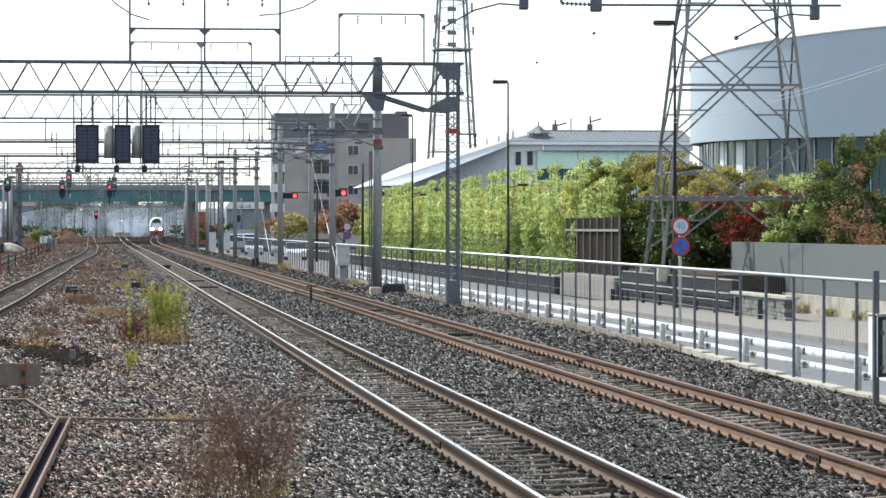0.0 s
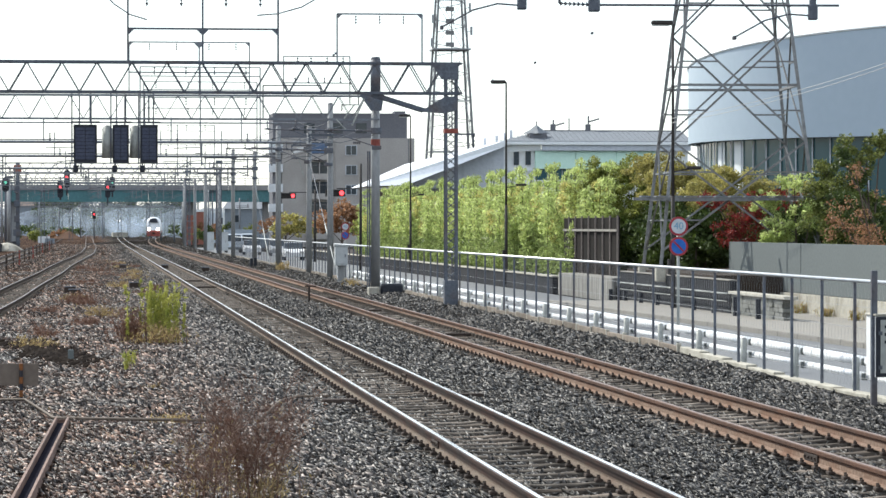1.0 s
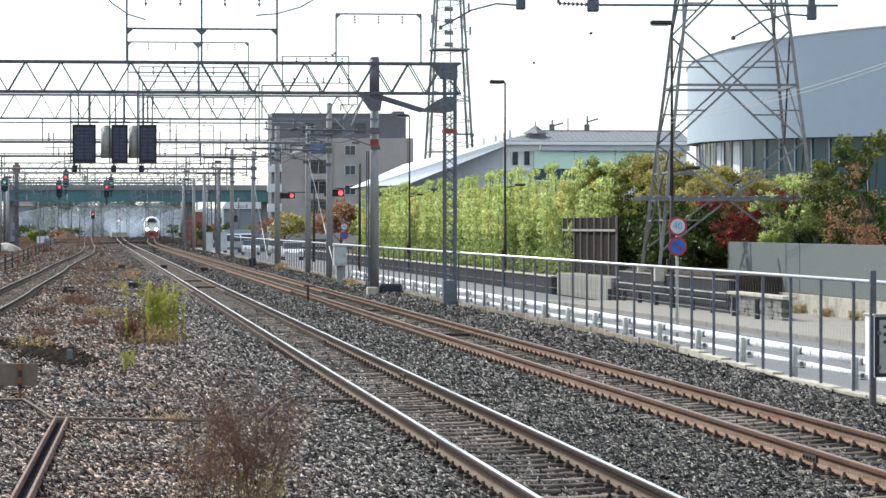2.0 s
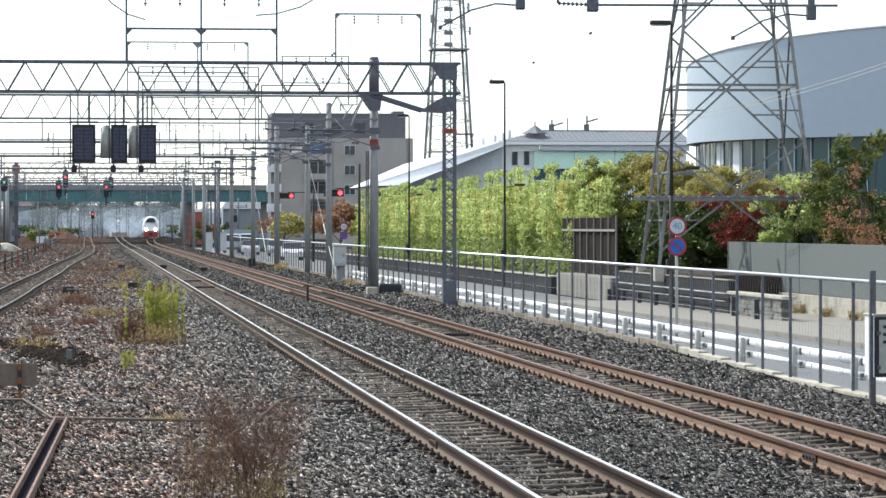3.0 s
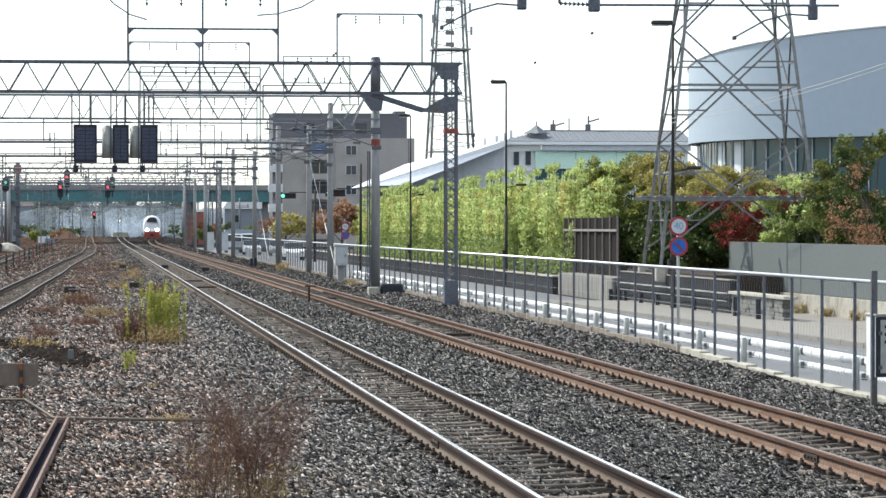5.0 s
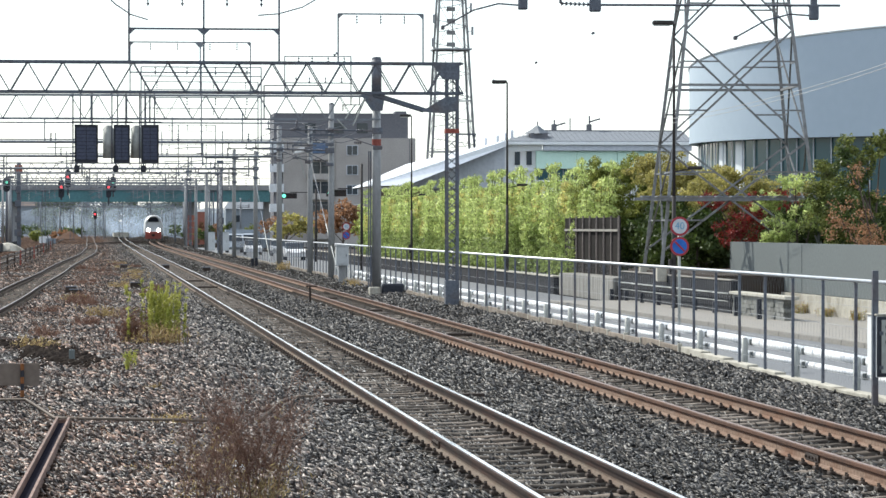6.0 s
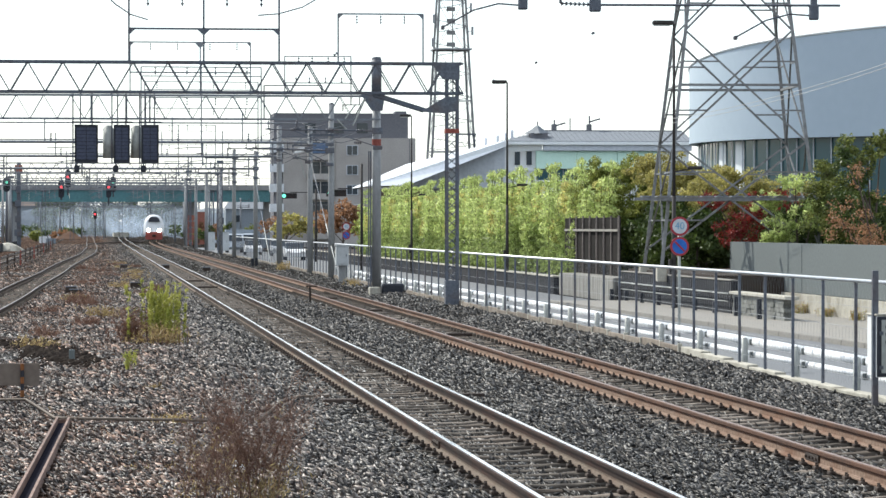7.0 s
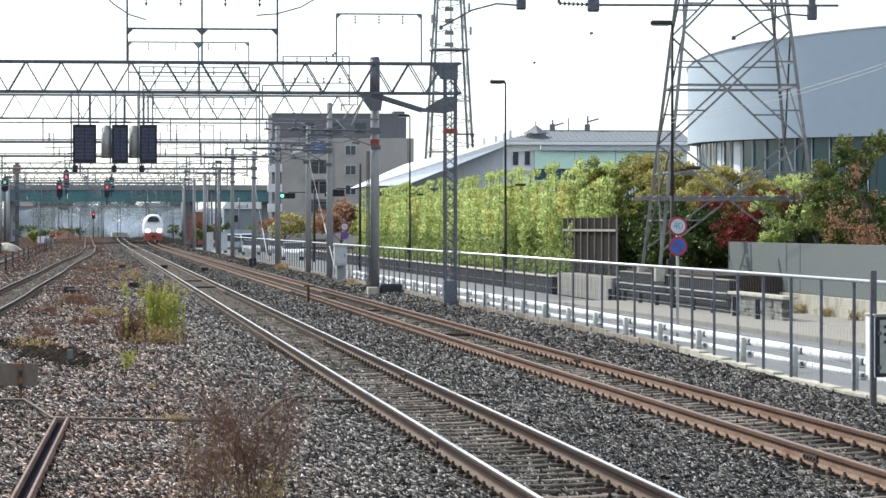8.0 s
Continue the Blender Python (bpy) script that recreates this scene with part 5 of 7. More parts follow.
def traffic_light(x, y, z, pole_x, pole_top):
    """A horizontal three-lamp road signal on an arm; each lens is a turning drum, lit on one half."""
    t = thing("traffic_light", (pole_x, y, -.62), "dark horizontal road traffic light on an arm", "traffic light", "road traffic lights")
    part("pole", Geo().tube((pole_x, y + .2, -.62), (pole_x, y + .2, pole_top), .1, .08, 10), LAMP_DARK, t, "", True)
    part("arm", Geo().bar((x - .3, y + .2, z + .28), (pole_x, y + .2, z + .28), .07), LAMP_DARK, t)
    b = part("housing", Geo().box(x - 1.05, x + .25, y, y + .18, z - .22, z + .22, .04), LAMP_DARK, t)
    drums = []
    for i in range(3):
        xx = x - .8 + i * .4
        part("visor", Geo().prism([(xx - .17, y, z + .1), (xx - .1, y, z + .18), (xx + .1, y, z + .18), (xx + .17, y, z + .1), (xx + .15, y, z + .1), (xx + .09, y, z + .165), (xx - .09, y, z + .165), (xx - .15, y, z + .1)], (0, -.22, 0)), LAMP_DARK, b)
        dr = new("lens", mesh_of("lens", Geo().tube((0, -.02, 0), (0, -.035, 0), .15, n=18), (GREEN_LAMP, LAMP_DARK, RED_LAMP)[i]))
        back = new("lens_back", mesh_of("lens_back", Geo().tube((0, -.012, 0), (0, .035, 0), .168, n=18), LAMP_DARK))
        dr.parent, back.parent = t, dr
        dr.location = Vector((xx, y - .04, z)) - t.location
        drums.append(dr)
    return drums


RED_LAMP = glow("lit_red_lamp", (1.0, .05, .06), 3.5)
GREEN_LAMP = glow("lit_green_lamp", (.2, .9, .62), 1.2)
for ly in (101.4, 143.4, 187.5):
    street_lamp(ly)
traffic_sign(11.5, 60.8, 2.38)
traffic_sign(11.5, 143.5, 2.38)
lights_near = traffic_light(15.75, 199.4, 4.36, 17.0, 6.25)
lights_far = traffic_light(15.8, 249.8, 4.68, 17.6, 5.2)


def car(x, y, paint, label):
    c = thing("car", (x, y, -.62), label, "car", "parked cars")
    z = -.62
    body = [(-2.0, .3), (-2.05, .65), (-1.7, .85), (-1.1, .95), (1.9, 1.0), (2.1, .7), (2.05, .3)]
    part("body", Geo().prism([(x - .82, y + a, z + b) for a, b in body], (1.64, 0, 0)), paint, c)
    part("cabin", Geo().prism([(x - .74, y + a, z + b) for a, b in ((-1.1, .95), (-.4, 1.45), (1.2, 1.48), (1.85, 1.0))], (1.48, 0, 0)), WINDOW, c)
    part("roof", Geo().box(x - .68, x + .68, y - .38, y + 1.2, z + 1.45, z + 1.5, .015), paint, c)
    for a in (-1.3, 1.35):
        for s in (-1, 1):
            part("wheel", Geo().tube((x + s * .84, y + a, z + .3), (x + s * .68, y + a, z + .3), .3, n=14), SIGNAL_BLACK, c)
    for s in (-1, 1):
        part("headlight", Geo().box(x + s * .6 - .15, x + s * .6 + .15, y - 2.08, y - 2.0, z + .6, z + .75), LAMP_GLASS, c)


CAR_WHITE = surface("white_car_paint", (.75, .75, .76), (.82, .82, .83), .25, 0, 5, .5, 0)
CAR_SILVER = surface("silver_car_paint", (.4, .41, .43), (.5, .51, .53), .3, .4, 5, .5, 0)
car(16.6, 262, CAR_WHITE, "white parked car beyond the fence")


def truck(x, y):
    t = thing("truck", (x, y, -.62), "small pale blue delivery truck parked beyond the fence", "truck")
    z = -.62
    part("cab", Geo().prism([(x - .9, y + a, z + b) for a, b in ((-.05, .45), (-.1, 1.2), (.25, 2.0), (1.5, 2.05), (1.5, .45))], (1.8, 0, 0)), PALE_BLUE, t)
    part("windscreen", Geo().prism([(x - .78, y - .12, z + 1.25), (x + .78, y - .12, z + 1.25), (x + .7, y + .2, z + 1.92), (x - .7, y + .2, z + 1.92)], (0, -.03, 0)), WINDOW, t)
    part("cargo_box", Geo().box(x - .95, x + .95, y + 1.55, y + 4.6, z + .6, z + 2.5, .04), GREY_BLUE, t)
    part("bumper", Geo().box(x - .9, x + .9, y - .2, y - .06, z + .35, z + .6, .03), GREY_WALL, t)
    for s in (-1, 1):
        part("headlight", Geo().box(x + s * .68 - .12, x + s * .68 + .12, y - .14, y - .1, z + .75, z + .95), LAMP_GLASS, t)
        part("mirror", Geo().box(x + s * 1.05 - .08, x + s * 1.05 + .08, y + .1, y + .18, z + 1.3, z + 1.7, .02), SIGNAL_BLACK, t)
        for a in (.6, 3.7):
            part("wheel", Geo().tube((x + s * .9, y + a, z + .36), (x + s * .68, y + a, z + .36), .36, n=14), SIGNAL_BLACK, t)


MOSSY = surface("mossy_stone", (.16, .163, .15), (.26, .26, .245), .9, 0, 10, 1.2, .3, (.05, .055, .04), .6, per_object=.15)


def low_rail():
    r = thing("low_railing", (19.3, 112, -.5), "low pale rails with short black posts along the dark wall", "railing")
    for i in range(9):
        y = 88.6 + i * 3.25
        part("post", Geo().box(19.06, 19.2, y, y + .14, -.6, .08 if i < 2 else -.14, .01), SIGNAL_BLACK, r, "short black post")
    for i in range(8):
        y = 94.3 + i * 2.5
        part("bar", Geo().tube((19.36, y, .115), (19.36, y + 2.48, .115), .02, n=8), HOOD_GREY, r, "thin pale rail", True)
        part("lower_bar", Geo().tube((19.36, y, -.12), (19.36, y + 2.48, -.12), .016, n=6), HOOD_GREY, r, "", True)
    m = thing("mossy_wall", (19.6, 90, -.65), "low stacked stone wall with moss beside the pavement", "wall", kind="structure")
    rng = random.Random(8)
    for k in range(6):
        y = 87.2 - .2 * (k % 2)
        while y < 94.2:
            l = rng.uniform(.35, .75)
            part("stone", Geo().box(19.5 + rng.uniform(-.02, .02), 19.8, y + .008, min(94.3, y + l - .008), -.65 + k * .125, -.65 + (k + 1) * .125 - .006, .01), MOSSY, m)
            y += l
    solid("wall_cap", Geo().box(19.42, 19.84, 86.6, 94.4, .105, .2, .015), KERB, "pale capping on a low stone wall", "wall", kind="structure")
    solid("dark_wall", Geo().box(19.5, 19.75, 94.45, 114.7, -.65, .5, .02), DARK_WALL, "dark retaining wall below the pylon", "wall", kind="structure")
    solid("wall_ledge", Geo().box(19.47, 19.72, 94.5, 114.6, .503, .545, .01), PAVING, "pale ledge on the dark retaining wall", "wall", kind="structure")


low_rail()

# ---- overhead line farther off ----
def far_portal(y, z, x0, x1, depth, label, right_pole=True):
    g = thing("catenary_gantry", (x0, y, -.3), label, "gantry", "overhead line gantries")
    base = -.3 + far_rise(y)
    for x in ((x0, x1) if right_pole else (x0,)):
        part("pole", Geo().tube((x, y, base), (x, y, z + 1.2), .19, .15, 10), POLE_GREY, g, "", True)
    if depth:
        for zz in (z, z + depth):
            part("chord", Geo().bar((x0, y, zz), (x1, y, zz), .09), STEEL, g)
        n = int((x1 - x0) / (depth * 1.3))
        for i in range(n):
            a, b = x0 + (x1 - x0) * i / n, x0 + (x1 - x0) * (i + 1) / n
            part("brace", Geo().bar((a, y, z), ((a + b) / 2, y, z + depth), .05), STEEL, g)
            part("brace", Geo().bar(((a + b) / 2, y, z + depth), (b, y, z), .05), STEEL, g)
    else:
        part("beam", Geo().tube((x0, y, z), (x1, y, z), .07, n=8), STEEL, g)
        part("upper_beam", Geo().tube((x0, y, z + .95), (x1, y, z + .95), .035, n=8), STEEL, g)
    rng = random.Random(int(y))
    for xc in (-6.3, track_c(y), 4.12, 7.57):
        if x0 < xc < x1:
            part("drop_tube", Geo().tube((xc + 1.1, y, z), (xc + 1.1, y, z - 1.15), .04, n=6), STEEL, g)
            part("steady_arm", Geo().path([(xc + 1.1, y, z - .9), (xc + .5, y, z - .95), (xc, y, z - 1.25)], .022), STEEL, g)
            part("register_arm", Geo().tube((xc + 1.1, y, z - .25), (xc - .3, y, z - .3), .025, n=6), STEEL, g)
            insulator(g, (xc + 1.1, y, z - .55), (xc + .8, y, z - .57), 3, .07)
            insulator(g, (xc - .1, y, z + .02), (xc - .1, y, z + .45), 4, .07)
            part("bracket", Geo().bar((xc - .4, y, z), (xc - .4, y, z + 1.1 + rng.uniform(0, .5)), .06), STEEL, g)
    return g


for fy, fz, fx0, fx1, fd in ((153.6, 6.35, -9.5, 10.4, 0), (177.9, 6.2, -9.5, 10.4, 0), (204.5, 6.0, -9, 10.4, .0), (236.5, 6.3, -9, 10.4, .7), (272, 6.2, -9.4, 10.8, .6),
                             (560, 5.7, -16, 16, .7), (640, 6.3, -20, 18, .7), (720, 7.0, -24, 20, .8), (310, 6.3, -10, 10.9, .7), (352, 6.5, -9.6, 11.2, .7), (398, 6.9, -11, 11.4, .8), (440, 7.4, -13, 12.5, .9)):
    far_portal(fy, fz, fx0, fx1, fd, "thin steel line portal with insulators across the tracks", fy > 240)


for (fy, fx0, fx1, fz0, fz1) in ((153.6, 2.2, 8.1, 7.3, 10.05), (177.9, 2.75, 9.2, 7.15, 10.45), (236.5, 3.4, 9.0, 7.0, 9.9)):
    fg = thing("feeder_gantry", ((fx0 + fx1) / 2, fy, fz0 - .95), "upright steel frame carrying feeder wires over a portal", "gantry", "feeder frames")
    xm = (fx0 + fx1) / 2
    for x in (fx0, xm, fx1):
        part("post", Geo().bar((x, fy, fz0 - .95), (x, fy, fz1), .06), STEEL, fg)
    for z in (fz1, fz1 - .45, fz1 - 1.5):
        part("bar", Geo().bar((fx0, fy, z), (fx1, fy, z), .05), STEEL, fg)
    for x in (fx0 + .7, xm - .7, xm + .7, fx1 - .7):
        insulator(fg, (x, fy, fz1), (x, fy, fz1 - .4), 3, .05, STEEL)
        insulator(fg, (x, fy, fz1 - 1.5), (x, fy, fz1 - 1.9), 3, .05, STEEL)


def leaning_mast(x, y, top, w):
    m = thing("lattice_mast", (x, y, -.3), "dark steel lattice mast far along the line", "mast", "far lattice masts")
    for a in (-1, 1):
        part("leg", Geo().bar((x + a * w / 2, y, -.3), (x + a * w / 2, y, top), .09), DARK_STEEL, m)
    n = int(top / (w * 1.1))
    for i in range(n):
        z = i * w * 1.1
        s = 1 if i % 2 else -1
        part("lacing", Geo().bar((x - s * w / 2, y, z), (x + s * w / 2, y, z + w * 1.1), .05), DARK_STEEL, m)
    part("head", Geo().box(x - w * .8, x + w * .8, y - .15, y + .15, top, top + .3), DARK_STEEL, m)


for mx, my, mt, mw in ((-11.2, 410, 8.5, .6), (-4.0, 520, 9, .6), (1.0, 560, 9, .6), (11.6, 392, 9.0, .5), (13.0, 330, 8.2, .5), (-16, 520, 9.5, .7),
                       (-14, 540, 6.5, .5), (-19, 570, 6.5, .5), (-26, 620, 7, .5), (7, 650, 6.5, .5), (11.5, 680, 7, .5), (15.6, 640, 6.5, .5), (-9, 690, 7, .5), (1.8, 700, 7, .5), (24, 560, 7, .5), (-6.5, 600, 8, .6), (-11, 585, 8, .6), (-17, 610, 8, .6), (-22, 500, 9, .6), (4.6, 590, 8, .6), (13.6, 600, 8, .6), (17, 470, 9, .5), (-2.2, 640, 8, .6), (22, 600, 8, .6), (27, 640, 8, .6),
                       (10.6, 268, 7.6, .36), (12.6, 430, 8.6, .5), (-7.8, 470, 7.5, .5), (18.2, 560, 8, .6), (9.2, 545, 8, .6)):
    leaning_mast(mx, my, mt, mw)


def rail_signal(x, y, zlamp, lamp, label, height=2.3, mast=True, foot=-.2):
    s = thing("railway_signal", (x, y + .3, -.2 + far_rise(y)), label, "railway signal", "railway signals")
    if mast:
        part("mast", Geo().tube((x, y + .3, foot + far_rise(y)), (x, y + .3, zlamp + height * .6), .11, n=10), DARK_STEEL, s, "", True)
    part("backboard", Geo().prism([(x + math.cos(a) * .38, y, zlamp - .2 + math.sin(a) * .38 + (height / 2 - .38) * (1 if math.sin(a) > 0 else -1)) for a in [2 * math.pi * i / 20 for i in range(20)]], (0, .06, 0)), SIGNAL_BLACK, s)
    for k in range(3):
        z = zlamp - .5 + k * .5
        lit = k == 1
        part("visor", Geo().tube((x, y - .02, z), (x, y - .3, z + .02), .17, .15, 12, False), SIGNAL_BLACK, s)
        part("lamp", Geo().tube((x, y - .005, z), (x, y - .04, z), .14 if not lit else .17, n=14), lamp if lit else SIGNAL_BLACK, s, "lit lamp" if lit else "")


rail_signal(-3.55, 397.7, 8.5, RED_LAMP, "black railway signal showing red", foot=6.2)
rail_signal(-4.4, 397.7, 7.2, RED_LAMP, "black railway signal showing red", foot=5.6)
rail_signal(1.75, 439.7, 7.75, RED_LAMP, "black railway signal showing red", 2.6, foot=5.2)
rail_signal(2.4, 439.7, 8.35, GREEN_LAMP, "black railway signal showing green", 2.2, foot=6.4)
rail_signal(-9.7, 342, 7.0, GREEN_LAMP, "dark railway signal showing green", 1.6)
rail_signal(-.2, 600, 4.6, RED_LAMP, "small dwarf signal far down the line", 1.4)


# ---- far buildings and yard clutter ----
rngw = random.Random(3)


def house(x, y, w, d, h, mat, roof, label, rows=2):
    b = thing("house", (x, y, -.3), label, "building", "far houses")
    z = -.7
    part("wall", Geo().box(x - w / 2, x + w / 2, y, y + d, z, h), mat, b)
    if roof:
        part("roof", Geo().prism([(x - w / 2 - .4, y - .4, h), (x + w / 2 + .4, y - .4, h), (x + w / 2 - w * .1, y + d / 2, h + 1.6), (x - w / 2 + w * .1, y + d / 2, h + 1.6)], (0, .3, .05)), roof, b)
    else:
        part("parapet", Geo().box(x - w / 2 - .1, x + w / 2 + .1, y - .1, y + d, h + .005, h + .4), PALE_WALL, b)
    n = max(2, int(w / 2.6))
    for r in range(rows):
        for i in range(n):
            if rngw.random() < .35:
                continue
            xx = x - w / 2 + (i + .5 + rngw.uniform(-.2, .2)) * w / n
            wz = .9 + r * (h - 1) / rows
            f = part("window", Geo().box(xx - .65, xx + .65, y - .08, y - .005, wz - .1, wz + 1.2), mat, b)
            part("pane", Geo().box(xx - .55, xx + .55, y - .11, y - .085, wz, wz + 1.1), WINDOW, f)


RUST_WALL = surface("rust_red_wall", (.24, .09, .065), (.36, .15, .11), .7, 0, 5, .4, .05)
SAND = surface("sandy_spoil", (.2, .12, .08), (.3, .19, .13), .95, 0, 8, .5, .4)
GREY_BLUE = surface("grey_blue_wall", (.19, .22, .25), (.26, .29, .32), .7, 0, 5, .4, .05)
rngh = random.Random(12)
PALE_BLUE = surface("pale_blue_white_siding", (.55, .6, .66), (.68, .72, .77), .7, 0, 5, .4, .05, (.4, .43, .46), .5)
# bluish house walls carry the distance haze in their colour
mats = [PALE_BLUE, GREY_BLUE, GREY_BLUE, WHITE_SIDING, BROWN_WALL, GREY_BLUE]
for i in range(34):
    hx = -75 + i * 5.2 + rngh.uniform(-2, 2)
    hy = 770 + rngh.uniform(0, 120) + (i % 3) * 40
    hh = rngh.uniform(4.2, 6.5) + (2.0 if i % 2 else 0)
    wide = rngh.uniform(5.0, 9.0)
    if -9 < hx < 17:
        continue
    house(hx, hy, wide, 8, hh, mats[i % 6], (None, ROOF_GREY, BROWN_WALL)[i % 3], "small distant house beyond the overpass")
house(-30, 560, 14, 9, 5.0, GREY_BLUE, None, "pale blue-grey workshop beside the tracks")
house(26.5, 520, 10, 8, 5.2, GREY_BLUE, ROOF_GREY, "pale house behind the line-side poles")
house(20.0, 540, 6, 8, 4.6, PALE_BLUE, None, "beige house behind the line-side poles")
house(16.5, 500, 2.0, 4, 4.6, RUST_WALL, None, "rust-red shed beside the tracks", 0)


def far_woods():
    rng = np.random.default_rng(77)
    blobs = []
    for i in range(150):
        x = rng.uniform(-80, 80)
        if -3 < x < 11:
            continue
        blobs.append((x, rng.uniform(640, 720), rng.uniform(.2, 2.0), rng.uniform(.4, 1.5), .8))
    for i in range(300):      # a belt of trees that closes the line of sight along the tracks
        blobs.append((rng.uniform(-16, 26), rng.uniform(790, 880), rng.uniform(.2, 8.8), rng.uniform(.9, 2.0), .8))
    g = leaves(rng, blobs, 46000, .6, .6)
    me = bpy.data.meshes.new("far_woods")
    me.from_pydata(g.v, [], g.f)
    me.materials.append(DEEP_LEAF)
    tagged(new("far_woods", me), "dark scrub and trees far along the line", "trees", kind="stuff")


def yard_clutter():
    """Scrub, sheds and stacked gear along the fence before the overpass."""
    rng = random.Random(41)
    for k, (x, y, h, mat) in enumerate(((14.6, 415, 2.6, DEEP_LEAF), (16.2, 432, 3.2, ORANGE_LEAF), (17.6, 448, 2.8, TREE_LEAF), (19.0, 455, 3.6, DEEP_LEAF), (15.3, 468, 3.4, ORANGE_LEAF), (21.5, 440, 3.0, TREE_LEAF), (13.6, 440, 2.2, TREE_LEAF), (-9.5, 500, 2.2, TREE_LEAF), (-13, 520, 2.8, DEEP_LEAF), (-18, 505, 3.0, DEEP_LEAF))):
        tree("bush", (x, y, -.3), "autumn scrub and small tree along the line", h * .4, [(-.4, 0, h * .55, .8, .9), (.4, 0, h * .75, .7, .9), (0, 0, h * .4, .9, .8)], 1500, .22, mat, 90 + k, "bush")
    c = thing("rusty_frame", (13.2, 430, -.3), "rust-red steel rack beside the tracks", "rack")
    for x in (12.6, 13.2, 13.8):
        part("post", Geo().bar((x, 430, -.3), (x, 430, 3.4), .14), RUST_WALL, c)
    for z in (.4, 1.3, 2.2, 3.1):
        part("panel", Geo().box(12.55, 13.85, 430.1, 430.18, z, z + .7), RUST_WALL, c)
    for x, y, w, h in ((15.2, 372, 1.5, 1.3), (17.4, 380, 1.8, 1.1), (19.6, 366, 1.4, 1.5), (16.6, 352, 1.2, .9), (-6.2, 430, 1.3, .9), (-7.4, 455, 1.7, 1.1)):
        o = thing("storage_crate", (x, y, -.3), "weathered grey storage crate beside the line", "crate", "line-side crates")
        part("body", Geo().box(x - w / 2, x + w / 2, y, y + 1.2, -.3, -.3 + h, .03), GREY_BLUE if rng.random() < .6 else WHITE_SIDING, o)
        for e in (.25, .75):
            part("batten", Geo().box(x - w / 2 + w * e - .06, x - w / 2 + w * e + .06, y - .05, y - .003, -.3, -.3 + h), DARK_STEEL, o)
    p = thing("low_platform", (5.2, 640, 0), "short pale concrete platform between far tracks", "platform", kind="structure")
    part("slab", Geo().box(3.6, 6.6, 640, 690, .1, .95, .05), KERB, p)
    part("edge", Geo().box(3.5, 6.7, 639.8, 640.3, .953, 1.05, .02), KERB, p)
    q = thing("gravel_heap", (-5.2, 560, -.2), "low orange-brown heap of soil between the tracks", "heap")
    g = Geo()
    for i in range(500):
        a, r = rng.uniform(0, 6.283), rng.uniform(0, 1) ** .5
        x, y, h = -4.8 + math.cos(a) * r * 2.2, 560 + math.sin(a) * r * 3, 1.5 * (1 - r)
        g.tube((x - .2, y, h * rng.uniform(.2, .9) - .1), (x + .2, y, h + .05), .26, .12, 5)
    tagged(part("soil", g, SAND, q), kind="stuff")


far_woods()
yard_clutter()
truck(15.0, 338)
truck(17.2, 352)
car(17.6, 300, CAR_SILVER, "silver parked car beyond the fence")
car(15.6, 312, CAR_WHITE, "white parked car beyond the fence")


def signal_mast(x, y, top):
    m = thing("equipment_mast", (x, y, -.3), "dark steel mast with boxes and a rusty head", "mast")
    part("shaft", Geo().box(x - .22, x + .22, y - .2, y + .2, -.3, top, .03), DARK_STEEL, m)
    part("head", Geo().box(x - .45, x + .4, y - .3, y + .3, top - 1.3, top - .3, .05), RUST_WALL, m, "rusty red equipment box")
    for z, w in ((1.2, .5), (2.7, .4), (4.4, .45), (5.9, .35)):
        part("box", Geo().box(x - w, x + w * .6, y - .4, y - .22, z, z + .7, .03), DARK_STEEL, m)
    for k in range(9):
        part("step", Geo().bar((x - .4, y - .25, .6 + k * .8), (x + .4, y - .25, .6 + k * .8), .05), DARK_STEEL, m)
    part("arm", Geo().bar((x - 1.2, y, top - .1), (x + 1.0, y, top - .1), .09), DARK_STEEL, m)


signal_mast(-8.45, 345, 9.3)


def heap(x, y, r, h, mat, label, category="heap"):
    g = Geo()
    n, k = 14, 5
    for j in range(k + 1):
        f = j / k
        for i in range(n):
            a = 2 * math.pi * i / n
            rr = r * (1 - f) * (1 + .25 * noise.noise((math.cos(a) * 2 + x, math.sin(a) * 2, f * 2 + y)))
            g.v.append((x + math.cos(a) * rr, y + math.sin(a) * rr, -.25 + far_rise(y) + h * f * (2 - f)))
    g.f = [(j * n + i, j * n + (i + 1) % n, (j + 1) * n + (i + 1) % n, (j + 1) * n + i) for j in range(k) for i in range(n)]
    solid("spoil_heap", g, mat, label, category)


heap(-7.0, 600, 2.0, .5, SAND, "low heap of sandy soil beside the tracks")
tree("bush", (-6.6, 560, -.2), "russet autumn scrub beside the side line", 1.0, [(-1, 0, .9, .9, .8), (.5, 1, 1.3, 1.0, .8), (1.7, 0, .8, .8, .8)], 1100, .3, ORANGE_LEAF, 81, "bush")
tree("bush", (24.5, 430, -.4), "russet autumn scrub behind the fence", 1.4, [(-1.2, 0, 2.6, 1.1, .8), (.5, 1, 3.4, 1.2, .8), (1.9, 0, 2.4, 1.0, .8)], 1100, .3, ORANGE_LEAF, 82, "bush")
heap(-8.6, 306, 1.7, .9, KERB, "heap of pale rubble beside the side line")


